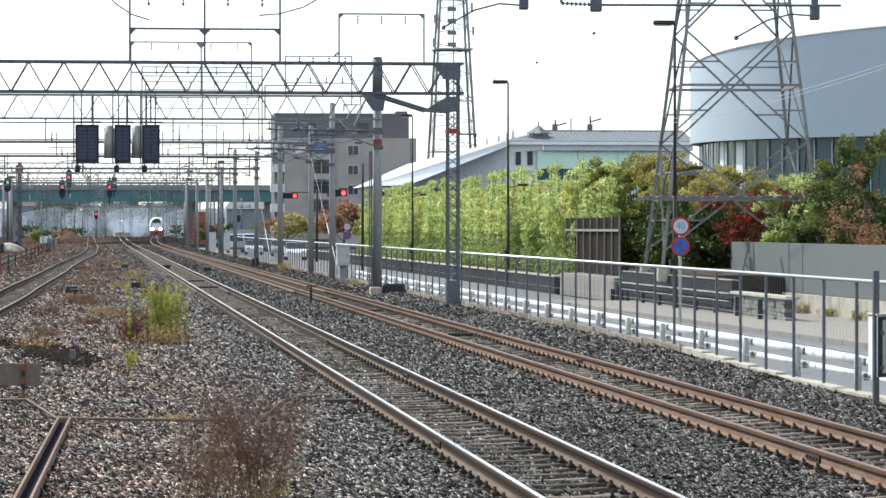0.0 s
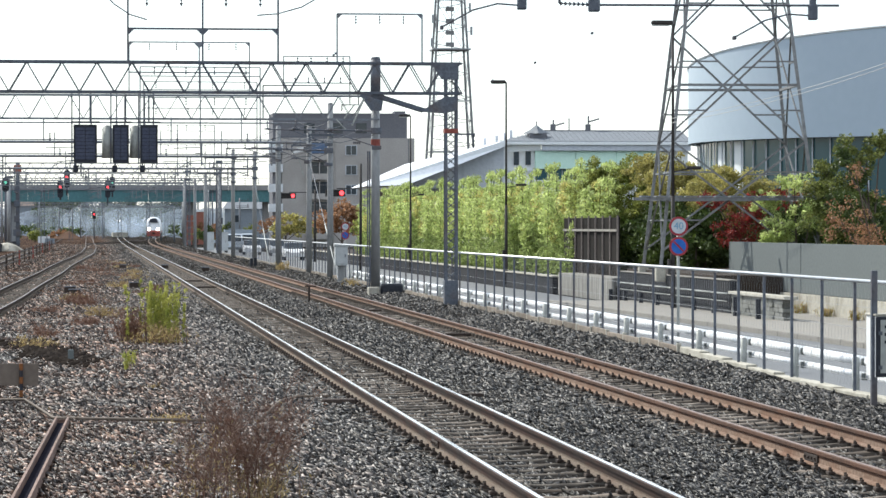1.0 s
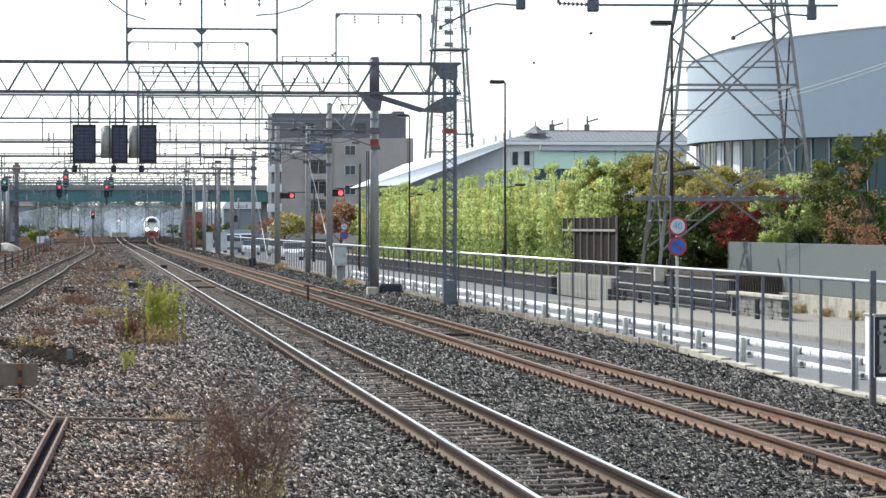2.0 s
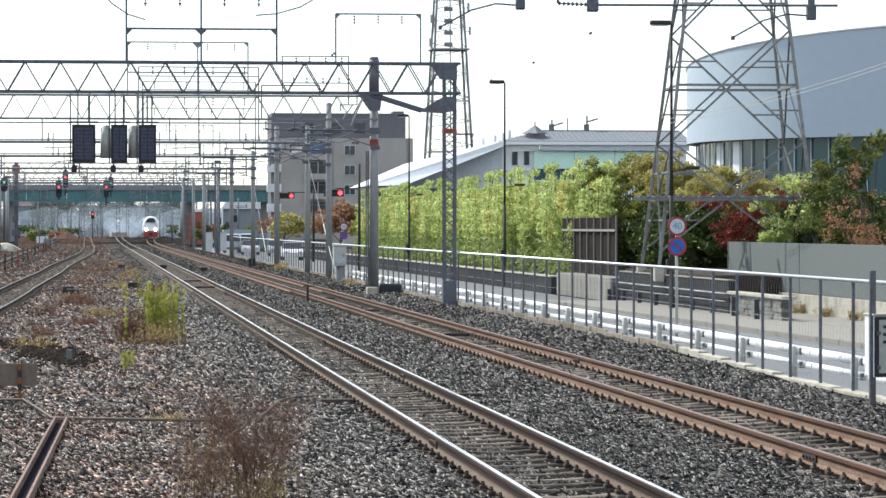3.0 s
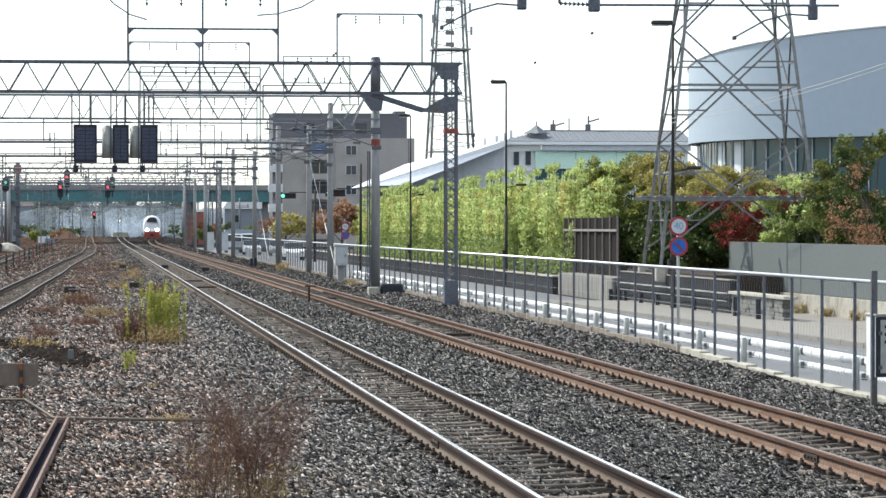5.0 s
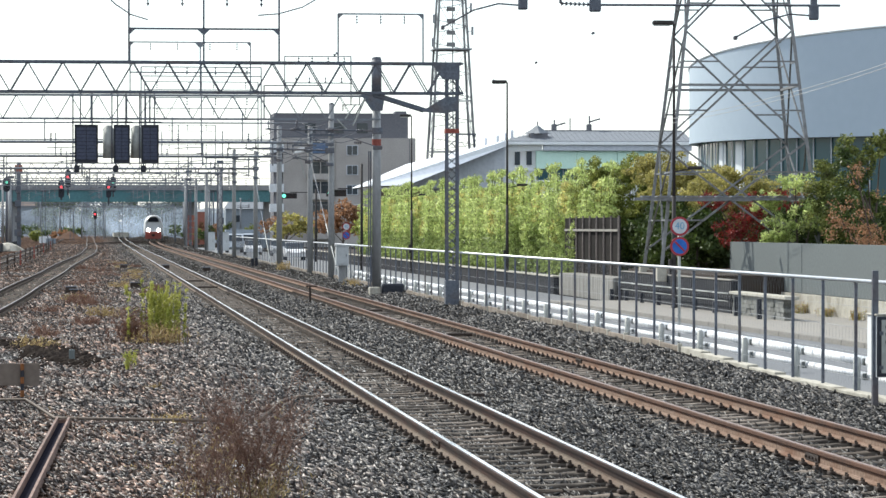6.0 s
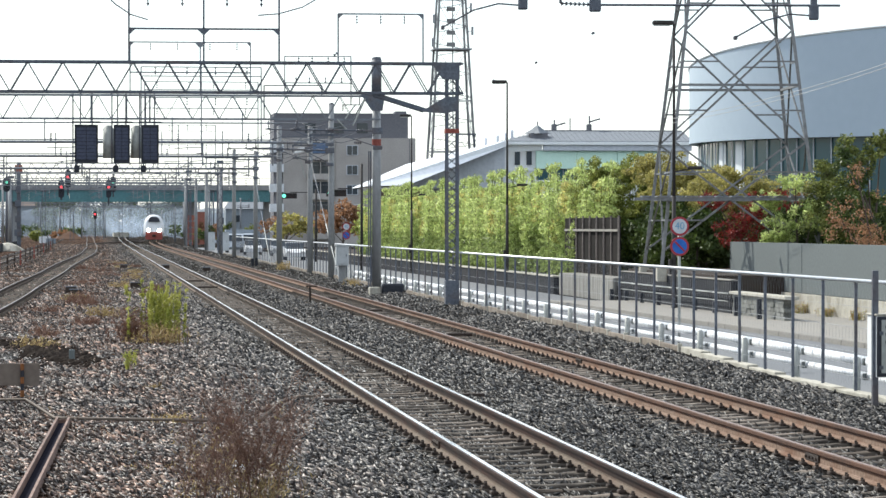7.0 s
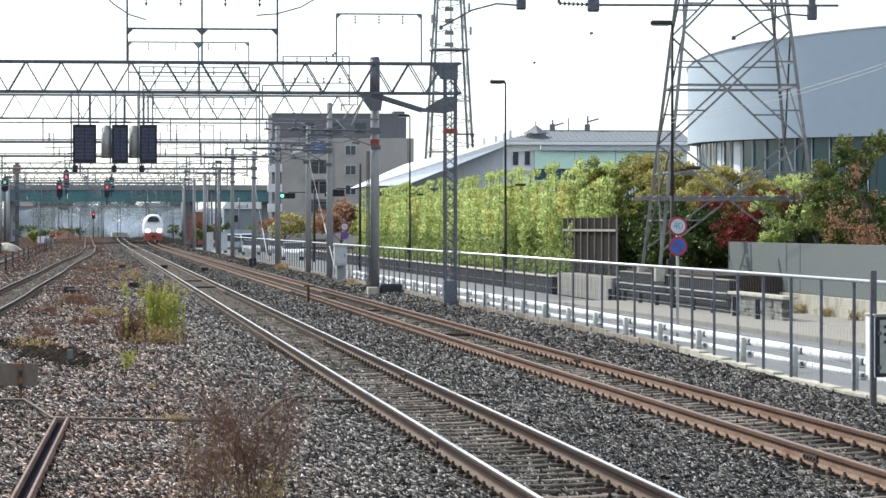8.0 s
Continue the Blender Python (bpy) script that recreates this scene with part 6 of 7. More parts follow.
def cabinet(x, y, w, h, label, feet=.0):
    c = thing("equipment_cabinet", (x, y, -.25), label, "cabinet", "line-side cabinets")
    z0 = -.25 + feet
    part("body", Geo().box(x - w / 2, x + w / 2, y - .3, y + .3, z0, z0 + h, .02), CABINET, c)
    part("door", Geo().box(x - w / 2 + .05, x + w / 2 - .05, y - .33, y - .305, z0 + .08, z0 + h - .08, .01), CABINET, c)
    part("handle", Geo().box(x + w / 4, x + w / 4 + .03, y - .36, y - .331, z0 + h * .45, z0 + h * .58), DARK_STEEL, c)
    part("cap", Geo().box(x - w / 2 - .04, x + w / 2 + .04, y - .36, y + .34, z0 + h, z0 + h + .05, .01), CABINET, c)
    if feet:
        part("leg", Geo().box(x - .14, x + .14, y - .1, y + .1, -.25, z0, .01), CONCRETE, c)


CABINET = surface("light_grey_cabinet_paint", (.42, .44, .45), (.5, .52, .53), .5, .1, 10, .8, .03, (.34, .34, .33), .4)
cabinet(11.75, 322, .9, 1.85, "tall light grey cabinet beside the line")
cabinet(12.95, 318, 1.05, 1.85, "tall light grey cabinet beside the line")
cabinet(10.15, 128.8, .52, .82, "light grey cable box on a short leg", .82)


def spans():
    """Overhead cables with their clamps."""
    wm = surface("cable_grey", (.1, .1, .11), (.16, .16, .17), .5, .3, 10, 1, 0)
    pale = surface("pale_twisted_cable", (.28, .28, .27), (.5, .5, .48), .5, .1, 30, 1, 0)

    def sag(p, q, s, n=16):
        p, q = Vector(p), Vector(q)
        return [p.lerp(q, i / n) - Vector((0, 0, s * 4 * (i / n) * (1 - i / n))) for i in range(n + 1)]
    for off in (0, .14):
        c = thing("overhead_cable", (18.9, 101.4, 5.6), "pale twisted cable strung from a street lamp", "cable", "overhead cables")
        part("cable", Geo().path(sag((18.95, 101.4, 5.62 + off), (21.3, 70, 7.06 + off * .6), .3), .009, 5), pale, c)
    c = thing("stay_wire", (10.5, 90.9, 6.0), "thin span wire with small clamps", "cable", "overhead cables")
    pts = sag((10.5, 90.9, 6.15), (8.8, 42.0, 6.1), .3, 24)
    part("wire", Geo().path(pts, .002, 4), wm, c)
    for k in (6, 11, 16, 20):
        p = pts[k]
        part("clamp", Geo().tube(p - Vector((0, .04, 0)), p + Vector((0, .04, 0)), .028, n=8), DARK_STEEL, c)
    c = thing("feeder_jumper", (.95, 90.9, 8.9), "thin curved feeder cable on the gantry frame", "cable", "overhead cables")
    part("cable", Geo().path([(.2, 90.8, 9.0), (.55, 90.8, 8.65), (1.0, 90.8, 8.35), (1.5, 90.8, 8.2)], .02, 5), wm, c)
    c = thing("feeder_jumper", (5.32, 90.9, 8.5), "thin curved feeder cable on the gantry frame", "cable", "overhead cables")
    part("cable", Geo().path([(4.7, 90.8, 8.35), (5.3, 90.8, 8.4), (6.0, 90.8, 8.6), (6.6, 90.8, 8.95)], .02, 5), wm, c)
    for x in (4.12, 7.57, -6.3):
        c = thing("contact_wire", (x, 120, 4.9), "thin overhead contact wire", "cable", "overhead cables")
        part("wire", Geo().tube((x, 91, 4.95), (x, 470, 4.95), .005, n=4), wm, c)
        for a, b in ((91, 116), (116, 154), (154, 205), (205, 272), (272, 352), (352, 440)):
            part("messenger", Geo().path(sag((x, a, 6.1), (x, b, 6.1), .5, 8), .005, 4), wm, c)
            for i in range(1, 6):
                f = i / 6
                part("dropper", Geo().tube((x, a + (b - a) * f, 4.95), (x, a + (b - a) * f, 6.1 - .5 * 4 * f * (1 - f)), .003, n=4), wm, c)


spans()


def near_arms():
    """Registration arms of a gantry that stands above the view."""
    y = 37.5
    g = thing("catenary_gantry", (10.2, y, -.2), "steel mast with insulated arms over two tracks", "gantry", "overhead line gantries")
    part("mast", Geo().tube((10.3, y - .6, -.2), (10.3, y - .6, 7.4), .16, .14, 12), POLE_GREY, g, "", True)
    part("beam", Geo().angle((3.8, y - .6, 6.6), (10.3, y - .6, 6.6), .14), STEEL, g)
    for x, z in ((5.16, 4.84), (8.77, 4.74)):
        part("drop_tube", Geo().tube((x, y, 6.7), (x, y, z), .045, n=10), DARK_STEEL, g)
        part("drop_block", Geo().box(x - .055, x + .055, y - .055, y + .055, z - .02, z + .17, .015), DARK_STEEL, g)
        part("bracket", Geo().bar((x, y - .6, 6.6), (x, y, 6.6), .08), STEEL, g)
        part("steady_arm", Geo().path([(x, y, z + .03), (x - .3, y, z + .05), (x - .6, y, z - .03), (x - .98, y, z - .24)], .012, 6), DARK_STEEL, g)
        part("wire_clamp", Geo().box(x - 1.0, x - .96, y - .05, y + .05, z - .27, z - .22, .01), DARK_STEEL, g)
    part("register_pipe", Geo().tube((6.1, y, 4.885), (9.1, y, 4.9), .015, n=8), DARK_STEEL, g)
    insulator(g, (5.62, y, 4.9), (6.1, y, 4.885), 9, .03)
    part("drop_block", Geo().box(5.98, 6.12, y - .05, y + .05, 4.8, 4.96, .02), DARK_STEEL, g)
    part("drop_tube", Geo().tube((6.05, y, 4.9), (6.05, y, 6.7), .035, n=8), DARK_STEEL, g)
    part("bracket", Geo().bar((6.05, y - .6, 6.6), (6.05, y, 6.6), .08), STEEL, g)
    part("bracket", Geo().bar((5.62, y - .02, 4.9), (5.62, y - .02, 6.7), .03), DARK_STEEL, g)
    part("bracket", Geo().bar((5.62, y - .6, 6.62), (5.62, y, 6.62), .05), STEEL, g)


near_arms()


def line_poles():
    """Poles crowding the line side before and beyond the overpass."""
    rng = random.Random(23)
    spots = ((-21.5, 470, 7.5), (-12.2, 480, 6.6), (-9.2, 520, 8.2), (-4.4, 610, 6.0), (-2.7, 590, 6.4), (1.8, 640, 5.6), (12.6, 600, 5.4), (13.6, 470, 8.6), (14.1, 560, 5.8), (15.9, 440, 7.4), (17.0, 520, 6.6), (17.6, 470, 8.4), (19.3, 500, 7.0), (21.0, 455, 6.4), (-15.0, 610, 5.6), (-7.4, 640, 5.4))
    for x, y, top in spots:
        p = thing("line_pole", (x, y, -.4), "slim grey line-side pole with short arms", "pole", "line-side poles")
        part("pole", Geo().tube((x, y, -.5), (x, y, top), rng.uniform(.12, .17), .1, n=8), STEEL, p, "", True)
        for k in range(rng.randint(1, 3)):
            z = top - .35 - k * rng.uniform(.5, .9)
            d = rng.choice((-1, 1))
            a = part("arm", Geo().bar((x - .5 * d, y - .16, z), (x + 1.3 * d, y - .16, z), .07), DARK_STEEL, p)
            part("insulator", Geo().tube((x + 1.2 * d, y - .16, z + .04), (x + 1.2 * d, y - .16, z + .3), .07, .05, n=6), DARK_STEEL, a)
        if rng.random() < .5:
            part("box", Geo().box(x - .22, x + .22, y - .5, y - .17, 1.2, 2.0, .02), STEEL, p)


line_poles()

# ---- small things by the tracks ----
DRY = leaf("dry_brown_stalk", (.12, .06, .042), (.25, .145, .1), .4, .15)
WEED = leaf("goldenrod_green", (.24, .27, .05), (.52, .5, .13), .35, .4)
STRAW = leaf("straw_grass", (.3, .22, .09), (.45, .34, .16), .35, .3)
TROUGH_FLOOR = surface("dark_trough_floor", (.014, .014, .02), (.03, .03, .04), .95, 0, 14, 1, .1, spec=.0)
TROUGH = surface("brown_trough_timber", (.16, .1, .08), (.27, .185, .15), .8, 0, 20, 2, .3, (.12, .09, .07), .5, stretch=(1, .2, 1))
PIPE_PALE = surface("dusty_brown_pipe", (.1, .078, .062), (.19, .15, .12), .7, 0, 20, 2, .1)
BOARD = surface("grey_brown_board", (.13, .105, .088), (.18, .145, .12), .7, 0, 14, 2, .1)
ORANGE = surface("faded_orange_marker_paint", (.15, .06, .02), (.24, .09, .03), .6, 0, 14, 2, .05)


def stalks(name, x, y, w, h, n, mat, seed, label, category, twig=4, r=.004, lean=.25, leaf_mat=None, leaf_n=0, leaf_size=.05, leaf_from=.3, leaf_spread=.05, low=-.2):
    rng = random.Random(seed)
    p = thing(name, (x, y, low), label, category, "line-side weeds")
    g, tips = Geo(), []
    for _ in range(n):
        a, b = x + rng.gauss(0, w * .22), y + rng.gauss(0, w * .25)
        hh = h * rng.uniform(.5, 1.05)
        lx, ly = rng.gauss(0, lean) * hh, rng.gauss(0, lean) * hh
        pts = [Vector((a + lx * f * f, b + ly * f * f, low - .02 + hh * f)) for f in (0, .35, .7, 1)]
        for i in range(3):
            g.tube(pts[i], pts[i + 1], r * (1 - .25 * i), r * (.75 - .25 * i), 3, False)
        tips.append(pts)
        for _ in range(twig):
            f = rng.uniform(.3, .95)
            q = Vector((a + lx * f * f, b + ly * f * f, low - .02 + hh * f))
            l = h * rng.uniform(.06, .2)
            d = Vector((rng.gauss(0, .6), rng.gauss(0, .6), rng.uniform(.4, 1))).normalized()
            e = q + d * l
            g.tube(q, e, r * .5, r * .3, 3, False)
            for _ in range(3):
                d2 = (d + Vector((rng.gauss(0, .6), rng.gauss(0, .6), rng.gauss(0, .5)))).normalized()
                m = q.lerp(e, rng.uniform(.3, 1))
                g.tube(m, m + d2 * l * .45, r * .35, r * .2, 3, False)
    tagged(plain_part("stalk_tuft", g, mat, p), kind="stuff")
    if leaf_n:
        nr = np.random.default_rng(seed)
        blobs = []
        for pts in tips:
            for _ in range(12):
                f = rng.uniform(leaf_from, 1.0)
                q = pts[0] + (pts[3] - pts[0]) * f
                blobs.append((q.x, q.y, q.z, leaf_spread * rng.uniform(.6, 1.4), 1.3))
        plain_part("leaves", leaves(nr, blobs, leaf_n, leaf_size * 1.3, .2, -1.1), leaf_mat, p)
    return p


stalks("weed_clump", 1.3, 62.6, 1.0, 1.3, 62, WEED, 1, "tall yellow-green weed clump growing in the ballast", "weed", 2, .006, .035, WEED, 5200, .075, .22, .022)
stalks("dry_weed", .72, 62.8, .8, .75, 40, DRY, 2, "brown withered weeds beside the green clump", "weed", 3, .006, .15, DRY, 1500, .07, .3, .06)
stalks("dry_weed", 1.25, 61.6, 1.1, .5, 70, DRY, 12, "brown withered weeds beside the green clump", "weed", 3, .006, .15, STRAW, 700, .07, .3, .05)
stalks("dry_weed", 1.3, 26.6, .62, 1.12, 60, DRY, 3, "tall dead red-brown weed with fine twigs", "weed", 14, .0035, .3, DRY, 1200, .03, .4, .03)
stalks("dry_weed", .95, 26.4, .6, .86, 52, DRY, 4, "low dead brown weed with fine twigs", "weed", 12, .003, .4, STRAW, 500, .03, .2, .04)
stalks("dry_weed", 1.45, 26.6, .6, .42, 40, STRAW, 5, "low tuft of straw-coloured dry grass", "weed", 3, .003, .4, STRAW, 300, .04, .1, .04)
stalks("small_weed", .53, 50.9, .1, .45, 9, WEED, 6, "small bright green weed in the ballast", "weed", 2, .004, .12, WEED, 260, .06, .2, .03)
stalks("straw_tuft", .9, 37.8, .4, .13, 40, STRAW, 7, "flat tuft of yellow dry grass", "weed", 1, .003, .8, STRAW, 220, .05, .1, .04)
stalks("straw_tuft", .82, 45, .2, .12, 24, STRAW, 8, "flat tuft of yellow dry grass", "weed", 1, .003, .7, STRAW, 140, .05, .1, .03)
stalks("dry_weed", -.55, 96, 1.2, .35, 60, DRY, 9, "patch of low withered brown weeds", "weed", 2, .008, .4, DRY, 900, .08, .2, .08)
stalks("dry_weed", -.2, 75, 1.0, .22, 50, DRY, 10, "patch of low withered brown weeds", "weed", 2, .007, .5, DRY, 700, .07, .2, .08)
stalks("dry_weed", 10.0, 121, .5, .4, 36, STRAW, 11, "dry grass tuft at the fence footing", "weed", 2, .006, .3, STRAW, 400, .08, .2, .06)
stalks("dry_weed", 9.9, 165, .8, .6, 40, STRAW, 13, "dry grass tuft at the fence footing", "weed", 2, .008, .3, STRAW, 400, .1, .2, .06)


def trough():
    t = thing("cable_trough", (-.5, 32, -.2), "open brown timber cable trough leading to the siding", "cable trough")
    a, b = Vector((-.39, 37.2, 0)), Vector((-.655, 24.5, 0))
    for s in (-.07, .07):
        part("side_board", Geo().bar((a.x + s, a.y, -.16), (b.x + s, b.y, -.16), .024, .16), TROUGH, t)
    part("bottom", Geo().bar((a.x, a.y, -.165), (b.x, b.y, -.165), .114, .02), TROUGH_FLOOR, t, "dark trough floor")
    part("end_plate", Geo().bar((a.x - .09, a.y + .03, -.19), (a.x + .09, a.y + .03, -.19), .03, .16), TROUGH, t)
    p = thing("ground_pipe", (0, 38, -.2), "pale dusty pipe lying across the ballast", "pipe")
    part("pipe", Geo().path([(-1.9, 41.7, -.12), (-.93, 41.7, -.12), (-.5, 37.7, -.12), (-.4, 37.6, -.12), (.4, 37.3, -.12), (1.7, 36.9, -.125)], .019, 8), PIPE_PALE, p, "", True)
    q = thing("ground_pipe", (2.5, 43, -.2), "dark pipe crossing to the running line", "pipe")
    part("pipe", Geo().path([(1.95, 37.4, -.16), (2.45, 41.4, -.14), (2.75, 42.6, -.15), (3.2, 42.7, -.15)], .02, 8), PIPE_PALE, q, "", True)


def marker_board():
    m = thing("marker_board", (-1.05, 42.2, -.2), "grey-brown board on an orange and black striped post", "marker")
    for i in range(6):
        part("post_band", Geo().tube((-.99, 42.15, -.2 + i * .09), (-.99, 42.15, -.11 + i * .09), .026, n=10), ORANGE if i % 2 else SIGNAL_BLACK, m)
    part("board", Geo().box(-1.5, -.76, 42.19, 42.22, .04, .34, .006), BOARD, m)


def right_board():
    x, y = 10.23, 40.2
    m = thing("notice_board", (x, y, -.2), "dark framed notice board on a steel post by the fence", "notice board")
    part("post", Geo().box(x - .04, x + .04, y - .04, y + .04, -.2, 1.6, .008), DARK_STEEL, m)
    b = part("cabinet", Geo().box(x + .0, x + .62, y - .12, y + .42, .19, 1.0, .012), WHITE_PAINT, m, "cream painted cabinet box")
    part("frame", Geo().box(x - .01, x + .63, y - .15, y - .122, .2, .99, .008), SIGNAL_BLACK, b, "dark door frame")
    part("plate", Geo().box(x + .05, x + .58, y - .165, y - .152, .25, .95), HOOD_GREY, b, "grey door plate")
    for i in range(3):
        part("letter_bar", Geo().box(x + .1, x + .4, y - .171, y - .167, .84 - i * .1, .88 - i * .1), SIGNAL_BLACK, b)
    for z in (.3, .75):
        part("hinge", Geo().box(x + .02, x + .07, y - .18, y - .166, z, z + .05), DARK_STEEL, b)
    part("lid", Geo().box(x - .02, x + .65, y - .15, y + .44, 1.003, 1.03, .008), KERB, b)


def oddments():
    b = thing("rail_lubricator", (10.0, 106.9, -.2), "black box with pale concrete block beside a mast", "box")
    part("box", Geo().box(9.78, 10.55, 106.6, 107.2, -.2, .22, .06), SIGNAL_BLACK, b)
    part("concrete_block", Geo().box(9.35, 9.72, 106.5, 107.1, -.2, .1, .03), KERB, b)
    s = thing("timber_stump", (9.4, 186, -.25), "short black timber stop post", "post")
    part("post", Geo().box(9.2, 9.38, 186.0, 186.25, -.25, .3, .02), SIGNAL_BLACK, s)
    part("second_post", Geo().box(9.44, 9.62, 186.0, 186.25, -.25, .33, .02), SIGNAL_BLACK, s)
    k = thing("clearance_marker", (6.65, 96.9, -.2), "rusty clearance marker post between the tracks", "marker")
    part("post", Geo().box(6.6, 6.67, 96.86, 96.94, -.2, .3, .01), IRON, k)
    part("cap", Geo().box(6.5, 6.85, 96.86, 96.94, .303, .35, .01), IRON, k)
    for x, y in ((1.56, 177), (1.5, 120), (-.9, 112), (-.7, 107), (3.9, 176), (5.8, 165)):
        o = thing("ground_box", (x, y, -.2), "small dark line-side junction box", "box", "ground boxes")
        part("box", Geo().box(x - .2, x + .2, y - .2, y + .2, -.2, .02, .03), IRON, o)
        part("lid", Geo().box(x - .22, x + .22, y - .22, y + .22, .023, .06, .01), DARK_STEEL, o)
    for x, y, l in ((4.2, 134, 1.6), (4.3, 120, 2.2), (7.5, 86, 1.8), (7.4, 101, 2.0), (7.9, 66.5, 1.1)):
        o = thing("timber_board", (x, y, -.16), "weathered timber board lying between rails", "board", "loose boards")
        part("board", Geo().box(x - .4, x + .4, y - .12, y + .12, -.17, -.11, .01), IRON, o)
    for x, y in ((4.12 - .566, 32.3), (7.57 - .566, 29.9), (4.12 + .566, 47.0), (7.57 + .566, 52.0)):
        o = thing("rail_joint", (x, y, -.1), "bolted fishplate joint on the rail", "rail joint", "rail joints")
        for s in (-1, 1):
            f = part("fishplate", Geo().box(x + s * .022 - .009, x + s * .022 + .009, y - .28, y + .28, -.125, -.05, .004), IRON, o)
            for k in range(4):
                part("bolt", Geo().tube((x + s * .03, y - .21 + k * .14, -.087), (x + s * .05, y - .21 + k * .14, -.087), .016, n=6), IRON, f)
    o = thing("timber_board", (3.35, 41.4, -.2), "dark timber sleeper end beside the running line", "board", "loose boards")
    part("board", Geo().box(3.0, 3.45, 41.28, 41.5, -.25, -.12, .012), IRON, o)
    o = thing("timber_board", (5.2, 42.8, -.2), "dark timber sleeper end beside the running line", "board", "loose boards")
    part("board", Geo().box(5.0, 5.35, 42.7, 42.9, -.25, -.13, .012), IRON, o)
    d = thing("dirt_heap", (-1.0, 57, -.2), "low dark heap of soil and dead weeds", "heap")
    g = Geo()
    rng = random.Random(5)
    for i in range(900):
        k = rng.uniform(-1.1, 1.1)
        x, y, r = -.9 + .5 * k + rng.gauss(0, .22), 58.0 - 4.2 * k + rng.gauss(0, .8), rng.uniform(.03, .09)
        g.tube((x - r, y, -.17), (x + r, y + rng.uniform(-.1, .1), -.14 + r * .6), r * .6, r * .3, 5)
    tagged(part("soil", g, SOIL, d), kind="stuff")
    k = thing("ground_marker", (-.42, 54.1, -.2), "small grey marker stub on a stone plate in dark soil", "marker")
    part("plate", Geo().box(-.62, -.2, 53.9, 54.4, -.2, -.12, .02), KERB, k)
    part("stub", Geo().box(-.47, -.37, 54.0, 54.1, -.118, .06, .015), GREY_WALL, k)
    l = thing("litter", (1.27, 29.8, -.18), "scrap of white litter on the ballast", "litter")
    part("scrap", Geo().prism([(1.29, 29.9, -.12), (1.33, 29.7, -.11), (1.4, 29.5, -.13), (1.38, 29.6, -.09), (1.31, 29.85, -.06)], (.015, .03, 0)), WHITE_PAINT, l)
    red = thing("marker_fence", (-4.6, 250, -.2), "row of rust-red short posts beside the side line", "fence")
    for i in range(14):
        y = 150 + i * 14
        part("post", Geo().box(-4.66, -4.56, y, y + .1, -.25, .75, .01), RED_PAINT if i % 3 == 0 else IRON, red)
    for z in (.2, .62):
        part("rail", Geo().bar((-4.6, 150, z), (-4.6, 332, z), .05), IRON, red)
    w = thing("side_wall", (-9, 250, -.3), "low dark concrete wall beyond the side line", "wall", kind="structure")
    for i in range(40):
        part("wall_block", Geo().box(-9.2, -9.0, 170 + i * 5, 174.95 + i * 5, -.35, .55, .02), DARK_WALL, w)


def guy_stays():
    for x0, y0, z0, x1, y1 in ((10.4, 204.2, 5.2, 10.45, 187), (10.45, 153.3, 5.8, 10.5, 134.5)):
        s = thing("guy_stay", (x1, y1, -.2), "steel guy wire with a pale sleeve", "guy wire", "guy wires")
        part("wire", Geo().tube((x0, y0, z0), (x1, y1, -.2), .014, n=5), STEEL, s)
        p, q = Vector((x1, y1, -.2)), Vector((x0, y0, z0))
        part("sleeve", Geo().tube(p.lerp(q, .05), p.lerp(q, .42), .026, n=8), HOOD_GREY, s, "pale plastic sleeve", True)
    l = thing("yard_lamp", (9.9, 153, 6.0), "white reflector lamp on a pole bracket", "lamp")
    part("shade", Geo().prism([(9.65, 152.9, 5.78), (10.45, 152.9, 5.98), (10.35, 152.9, 6.12), (9.9, 152.9, 6.08)], (0, .4, 0)), WHITE_PAINT, l)
    part("bracket", Geo().bar((9.6, 153.1, 6.0), (10.4, 153.2, 5.9), .06), STEEL, l)
    part("strut", Geo().bar((9.9, 153.1, 5.8), (10.25, 153.2, 4.6), .05), HOOD_GREY, l)


for k in range(7):
    stalks("foot_weed", 21.7, 80 + k * 3.6, .5, .32, 26, WEED, 50 + k, "small yellowed weeds at the foot of the grey wall", "weed", 2, .008, .35, STRAW, 260, .09, .2, .06, -.5)
rw = random.Random(31)
for k in range(22):
    wy = 62 + 6.5 * k + rw.uniform(-2, 2)
    wx = rw.uniform(-1.5, 2.3)
    stalks("withered_weed", wx, wy, rw.uniform(.8, 1.5), rw.uniform(.14, .34), 46, DRY, 70 + k, "low patch of withered reddish weeds in the ballast", "weed", 2, .007, .5, DRY if k % 3 else STRAW, 520, .07, .1, .07)
trough()
marker_board()
right_board()
oddments()
guy_stays()


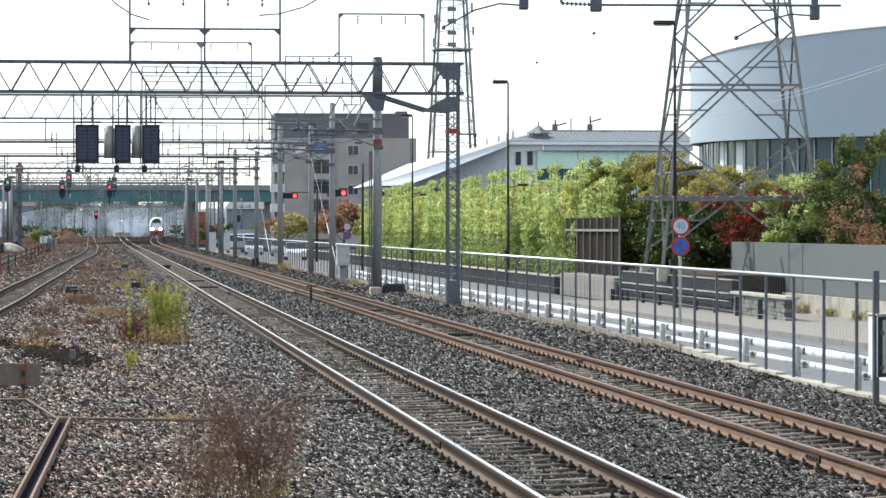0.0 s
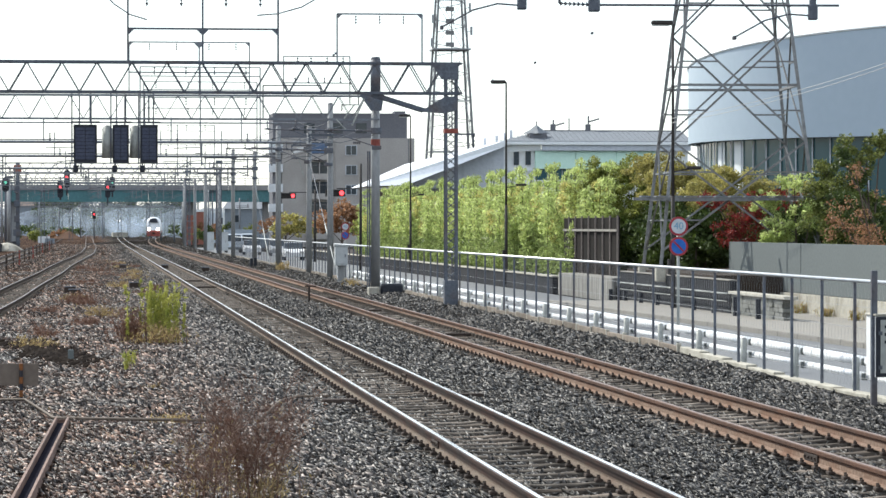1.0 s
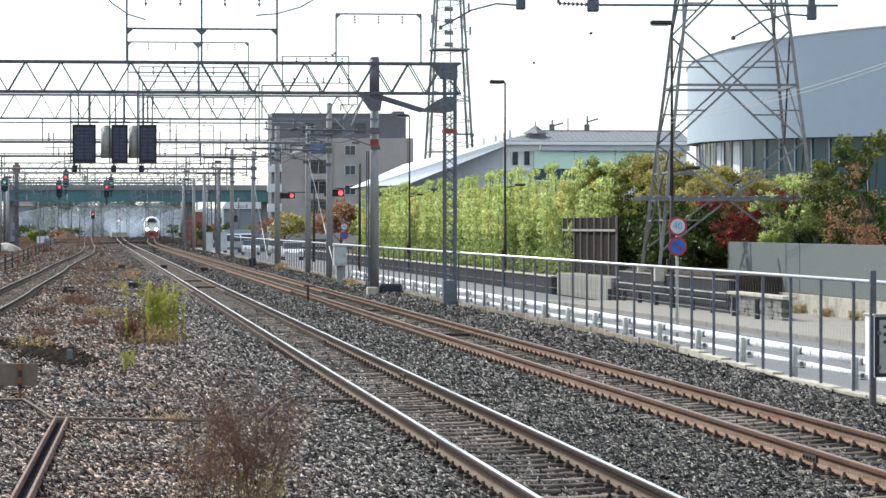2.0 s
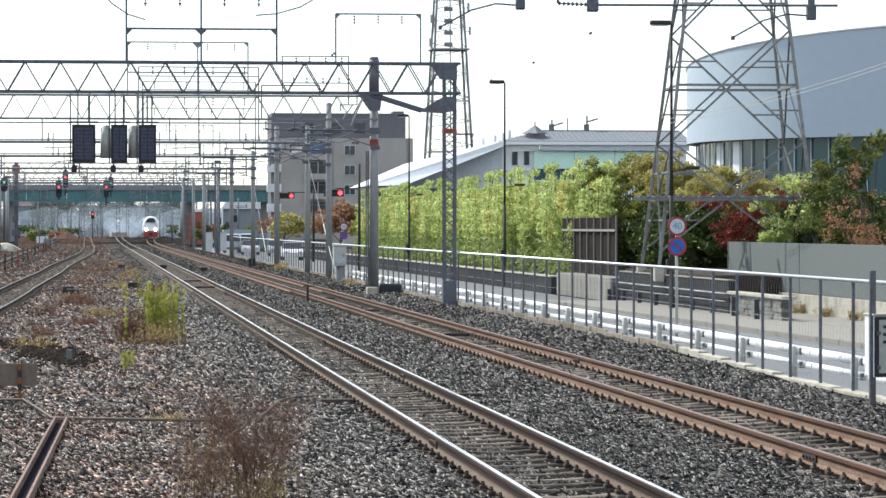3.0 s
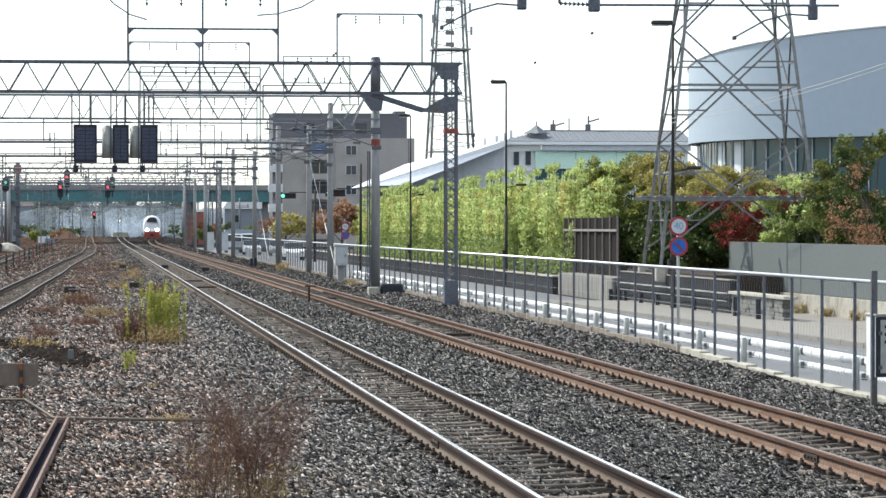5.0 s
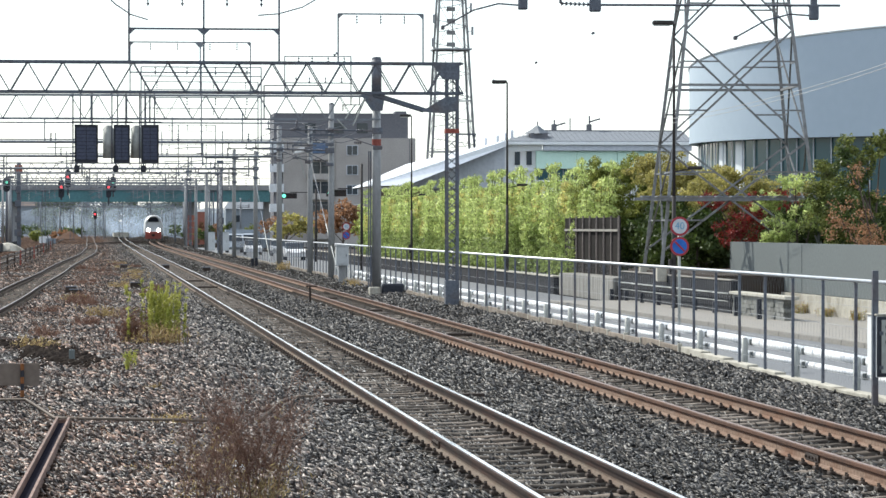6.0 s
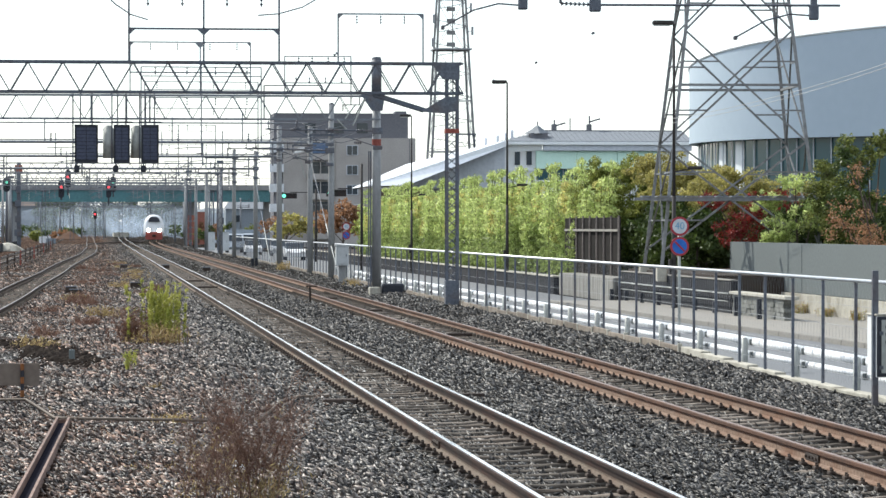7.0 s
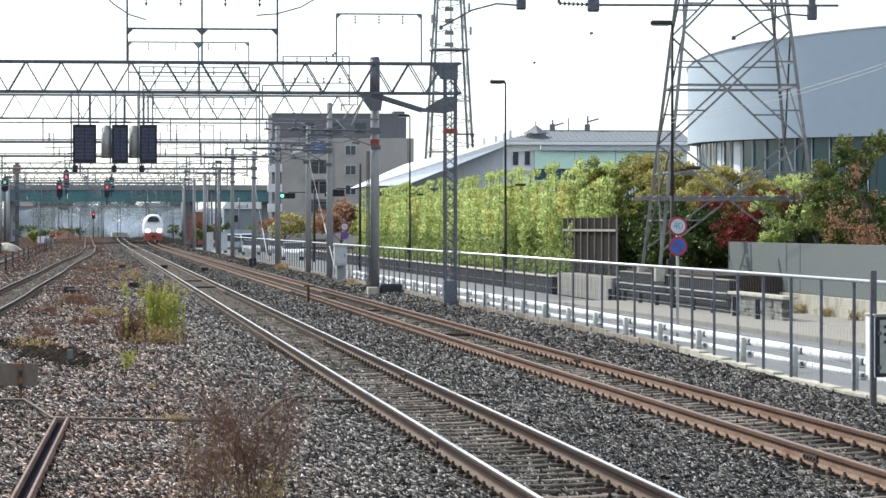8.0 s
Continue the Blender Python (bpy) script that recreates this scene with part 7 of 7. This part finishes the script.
# ---- exhaust smoke and added haze puffs behind the train ----
def smoke():
    m = surface("thin_blue_smoke_and_haze", (.5, .57, .67), (.58, .65, .74), 1.0, 0, 1, .3, 0, spec=0)
    nt = m.node_tree
    tr, mx = nt.nodes.new("ShaderNodeBsdfTransparent"), nt.nodes.new("ShaderNodeMixShader")
    thin, both = nt.nodes.new("ShaderNodeBsdfTranslucent"), nt.nodes.new("ShaderNodeMixShader")
    thin.inputs["Color"].default_value = (.55, .64, .76, 1)
    both.inputs[0].default_value = .6
    nt.links.new(nt.nodes["Principled BSDF"].outputs[0], both.inputs[1]), nt.links.new(thin.outputs[0], both.inputs[2])
    mx.inputs[0].default_value = .15
    nt.links.new(tr.outputs[0], mx.inputs[1]), nt.links.new(both.outputs[0], mx.inputs[2])
    nt.links.new(mx.outputs[0], nt.nodes["Material Output"].inputs["Surface"])
    s = thing("exhaust_smoke", (9, 690, .2), "thin blue diesel smoke and added haze puffs behind the train", "smoke")
    rng = random.Random(9)
    puffs = [(8.5 + k * .9 + rng.uniform(-.4, .4), 668 + rng.uniform(-6, 6), 1.5 + 1.1 * (k % 2) + rng.uniform(-.4, .4), rng.uniform(1.0, 1.7)) for k in range(-5, 5)]
    # five large puffs added to stand for the distance haze
    puffs += [(-10, 735, 3.0, 9.0), (12, 742, 3.2, 10.0), (3, 765, 3.4, 11.0), (24, 770, 3.0, 9.0), (-26, 760, 3.0, 9.0)]
    for i, (x, y, z, r) in enumerate(puffs):
        bm = bmesh.new()
        bmesh.ops.create_icosphere(bm, subdivisions=3, radius=r)
        for v in bm.verts:
            v.co *= 1 + .35 * noise.noise(v.co * (1.1 / r) + Vector((i, 0, 0)))
            v.co.z *= 1.0 if r < 3 else .42
        g = Geo()
        g.v = [(v.co.x + x, v.co.y + y, v.co.z + z) for v in bm.verts]
        g.f = [tuple(v.index for v in f.verts) for f in bm.faces]
        bm.free()
        part("puff", g, m, s)
    return s


smoke_haze = smoke()

# ---- train ----
TRAIN_WHITE = surface("white_train_paint", (.7, .71, .73), (.78, .79, .8), .35, .1, 5, .5, .02)
TRAIN_RED = surface("red_train_paint", (.3, .07, .055), (.38, .1, .08), .4, 0, 5, .5, .02)
HEADLAMP = glow("lit_headlamp", (1.0, .97, .93), 16)


def build_train():
    """Diesel express car; its nose looks towards -y, the track's middle at the origin."""
    t = thing("express_train", (0, 0, 0), "white diesel express train with red lower front, lamps lit", "train")
    z0 = .55
    sec = [(-1.42, z0 + .35), (-1.45, 1.4), (-1.42, 2.6), (-1.2, 3.35), (-.7, 3.85), (0, 3.98), (.7, 3.85), (1.2, 3.35), (1.42, 2.6), (1.45, 1.4), (1.42, z0 + .35)]
    g = Geo()
    rows = [(0.0, .80, .1), (.25, .9, .05), (.8, .97, .02), (1.8, 1, 0), (21, 1, 0)]
    for y, k, d in rows:
        g.v += [(x * k, y + max(0, (z - 2.2)) * .35 * (1 if y < 1.5 else 0), (z - 1) * (1 - d) + 1) for x, z in sec]
    n = len(sec)
    g.f = [(j * n + i, j * n + (i + 1) % n, (j + 1) * n + (i + 1) % n, (j + 1) * n + i) for j in range(4) for i in range(n)]
    g.f += [tuple(range(n)), tuple(range(4 * n, 5 * n))]
    part("body", g, TRAIN_WHITE, t, "", True)
    part("windscreen", Geo().prism([(-.85, .2, 2.9), (.85, .2, 2.9), (.7, .45, 3.38), (.36, .58, 3.62), (-.36, .58, 3.62), (-.7, .45, 3.38)], (0, -.12, .02)), SIGNAL_BLACK, t, "dark curved windscreen")
    part("red_front", Geo().prism([(-1.18, -.04, .9), (1.18, -.04, .9), (1.2, -.04, 1.42), (-1.2, -.04, 1.42)], (0, .3, 0)), TRAIN_RED, t, "red lower front")
    part("skirt", Geo().prism([(-1.2, .05, .35), (1.2, .05, .35), (1.25, .05, .95), (-1.25, .05, .95)], (0, 3, 0)), TRAIN_RED, t, "red skirt")
    for s in (-1, 1):
        part("side_band", Geo().box(s * 1.44 - .02, s * 1.44 + .02, 1.9, 20.9, 1.0, 1.5), TRAIN_RED, t, "red side band")
        h = part("headlamp", Geo().tube((s * .78, -.05, 1.66), (s * .78, -.14, 1.66), .25, .21, n=16), HEADLAMP, t, "lit round headlamp", True)
        part("lamp_rim", Geo().tube((s * .78, .0, 1.66), (s * .78, -.04, 1.66), .35, n=16), TRAIN_WHITE, t)
    part("coupler", Geo().box(-.25, .25, -.35, .1, .75, 1.05, .04), IRON, t)
    part("roof_horn", Geo().bar((-.25, 1.2, 3.95), (.15, 1.25, 4.35), .12), STEEL, t)
    for y in (2.6, 16.5):
        part("bogie", Geo().box(-1.1, 1.1, y, y + 2.6, .3, .85, .05), IRON, t)
        for yy in (y + .35, y + 2.25):
            for s in (-1, 1):
                part("wheel", Geo().tube((s * .5, yy, .43), (s * .63, yy, .43), .43, n=20), IRON, t)
    return t


train = build_train()


def train_pose(t):
    y = 606 - 21.8 * t
    x = track_b(y)
    slope = math.degrees(math.atan((track_b(y + 20) - x) / 20))
    return t, pose(x, y, far_rise(y), 0, 0, -slope)


def motions():
    for drums in (lights_near, lights_far):
        for i, dr in enumerate(drums):
            at = dr.location.copy()
            first = (180, 0, 0)[i]
            turn = lambda a: pose(at.x, at.y, at.z, 0, 0, a)
            step = -60 if i == 0 else 60 if i == 2 else 0
            walk(dr, [(0, turn(first)), (4.5, turn(first)), (4.53, turn(first + step)), (4.57, turn(first + 2 * step)), (4.6, turn(first + 3 * step)), (8.0, turn(first + 3 * step))])
    at_smoke = smoke_haze.location.copy()
    walk(smoke_haze, [(t, pose(at_smoke.x - .12 * t, at_smoke.y - 3.0 * t, at_smoke.z)) for t in (0, 4, 8)])
    walk(train, [train_pose(t) for t in (0, 1, 2, 3, 4, 5, 6, 7, 8)])


motions()
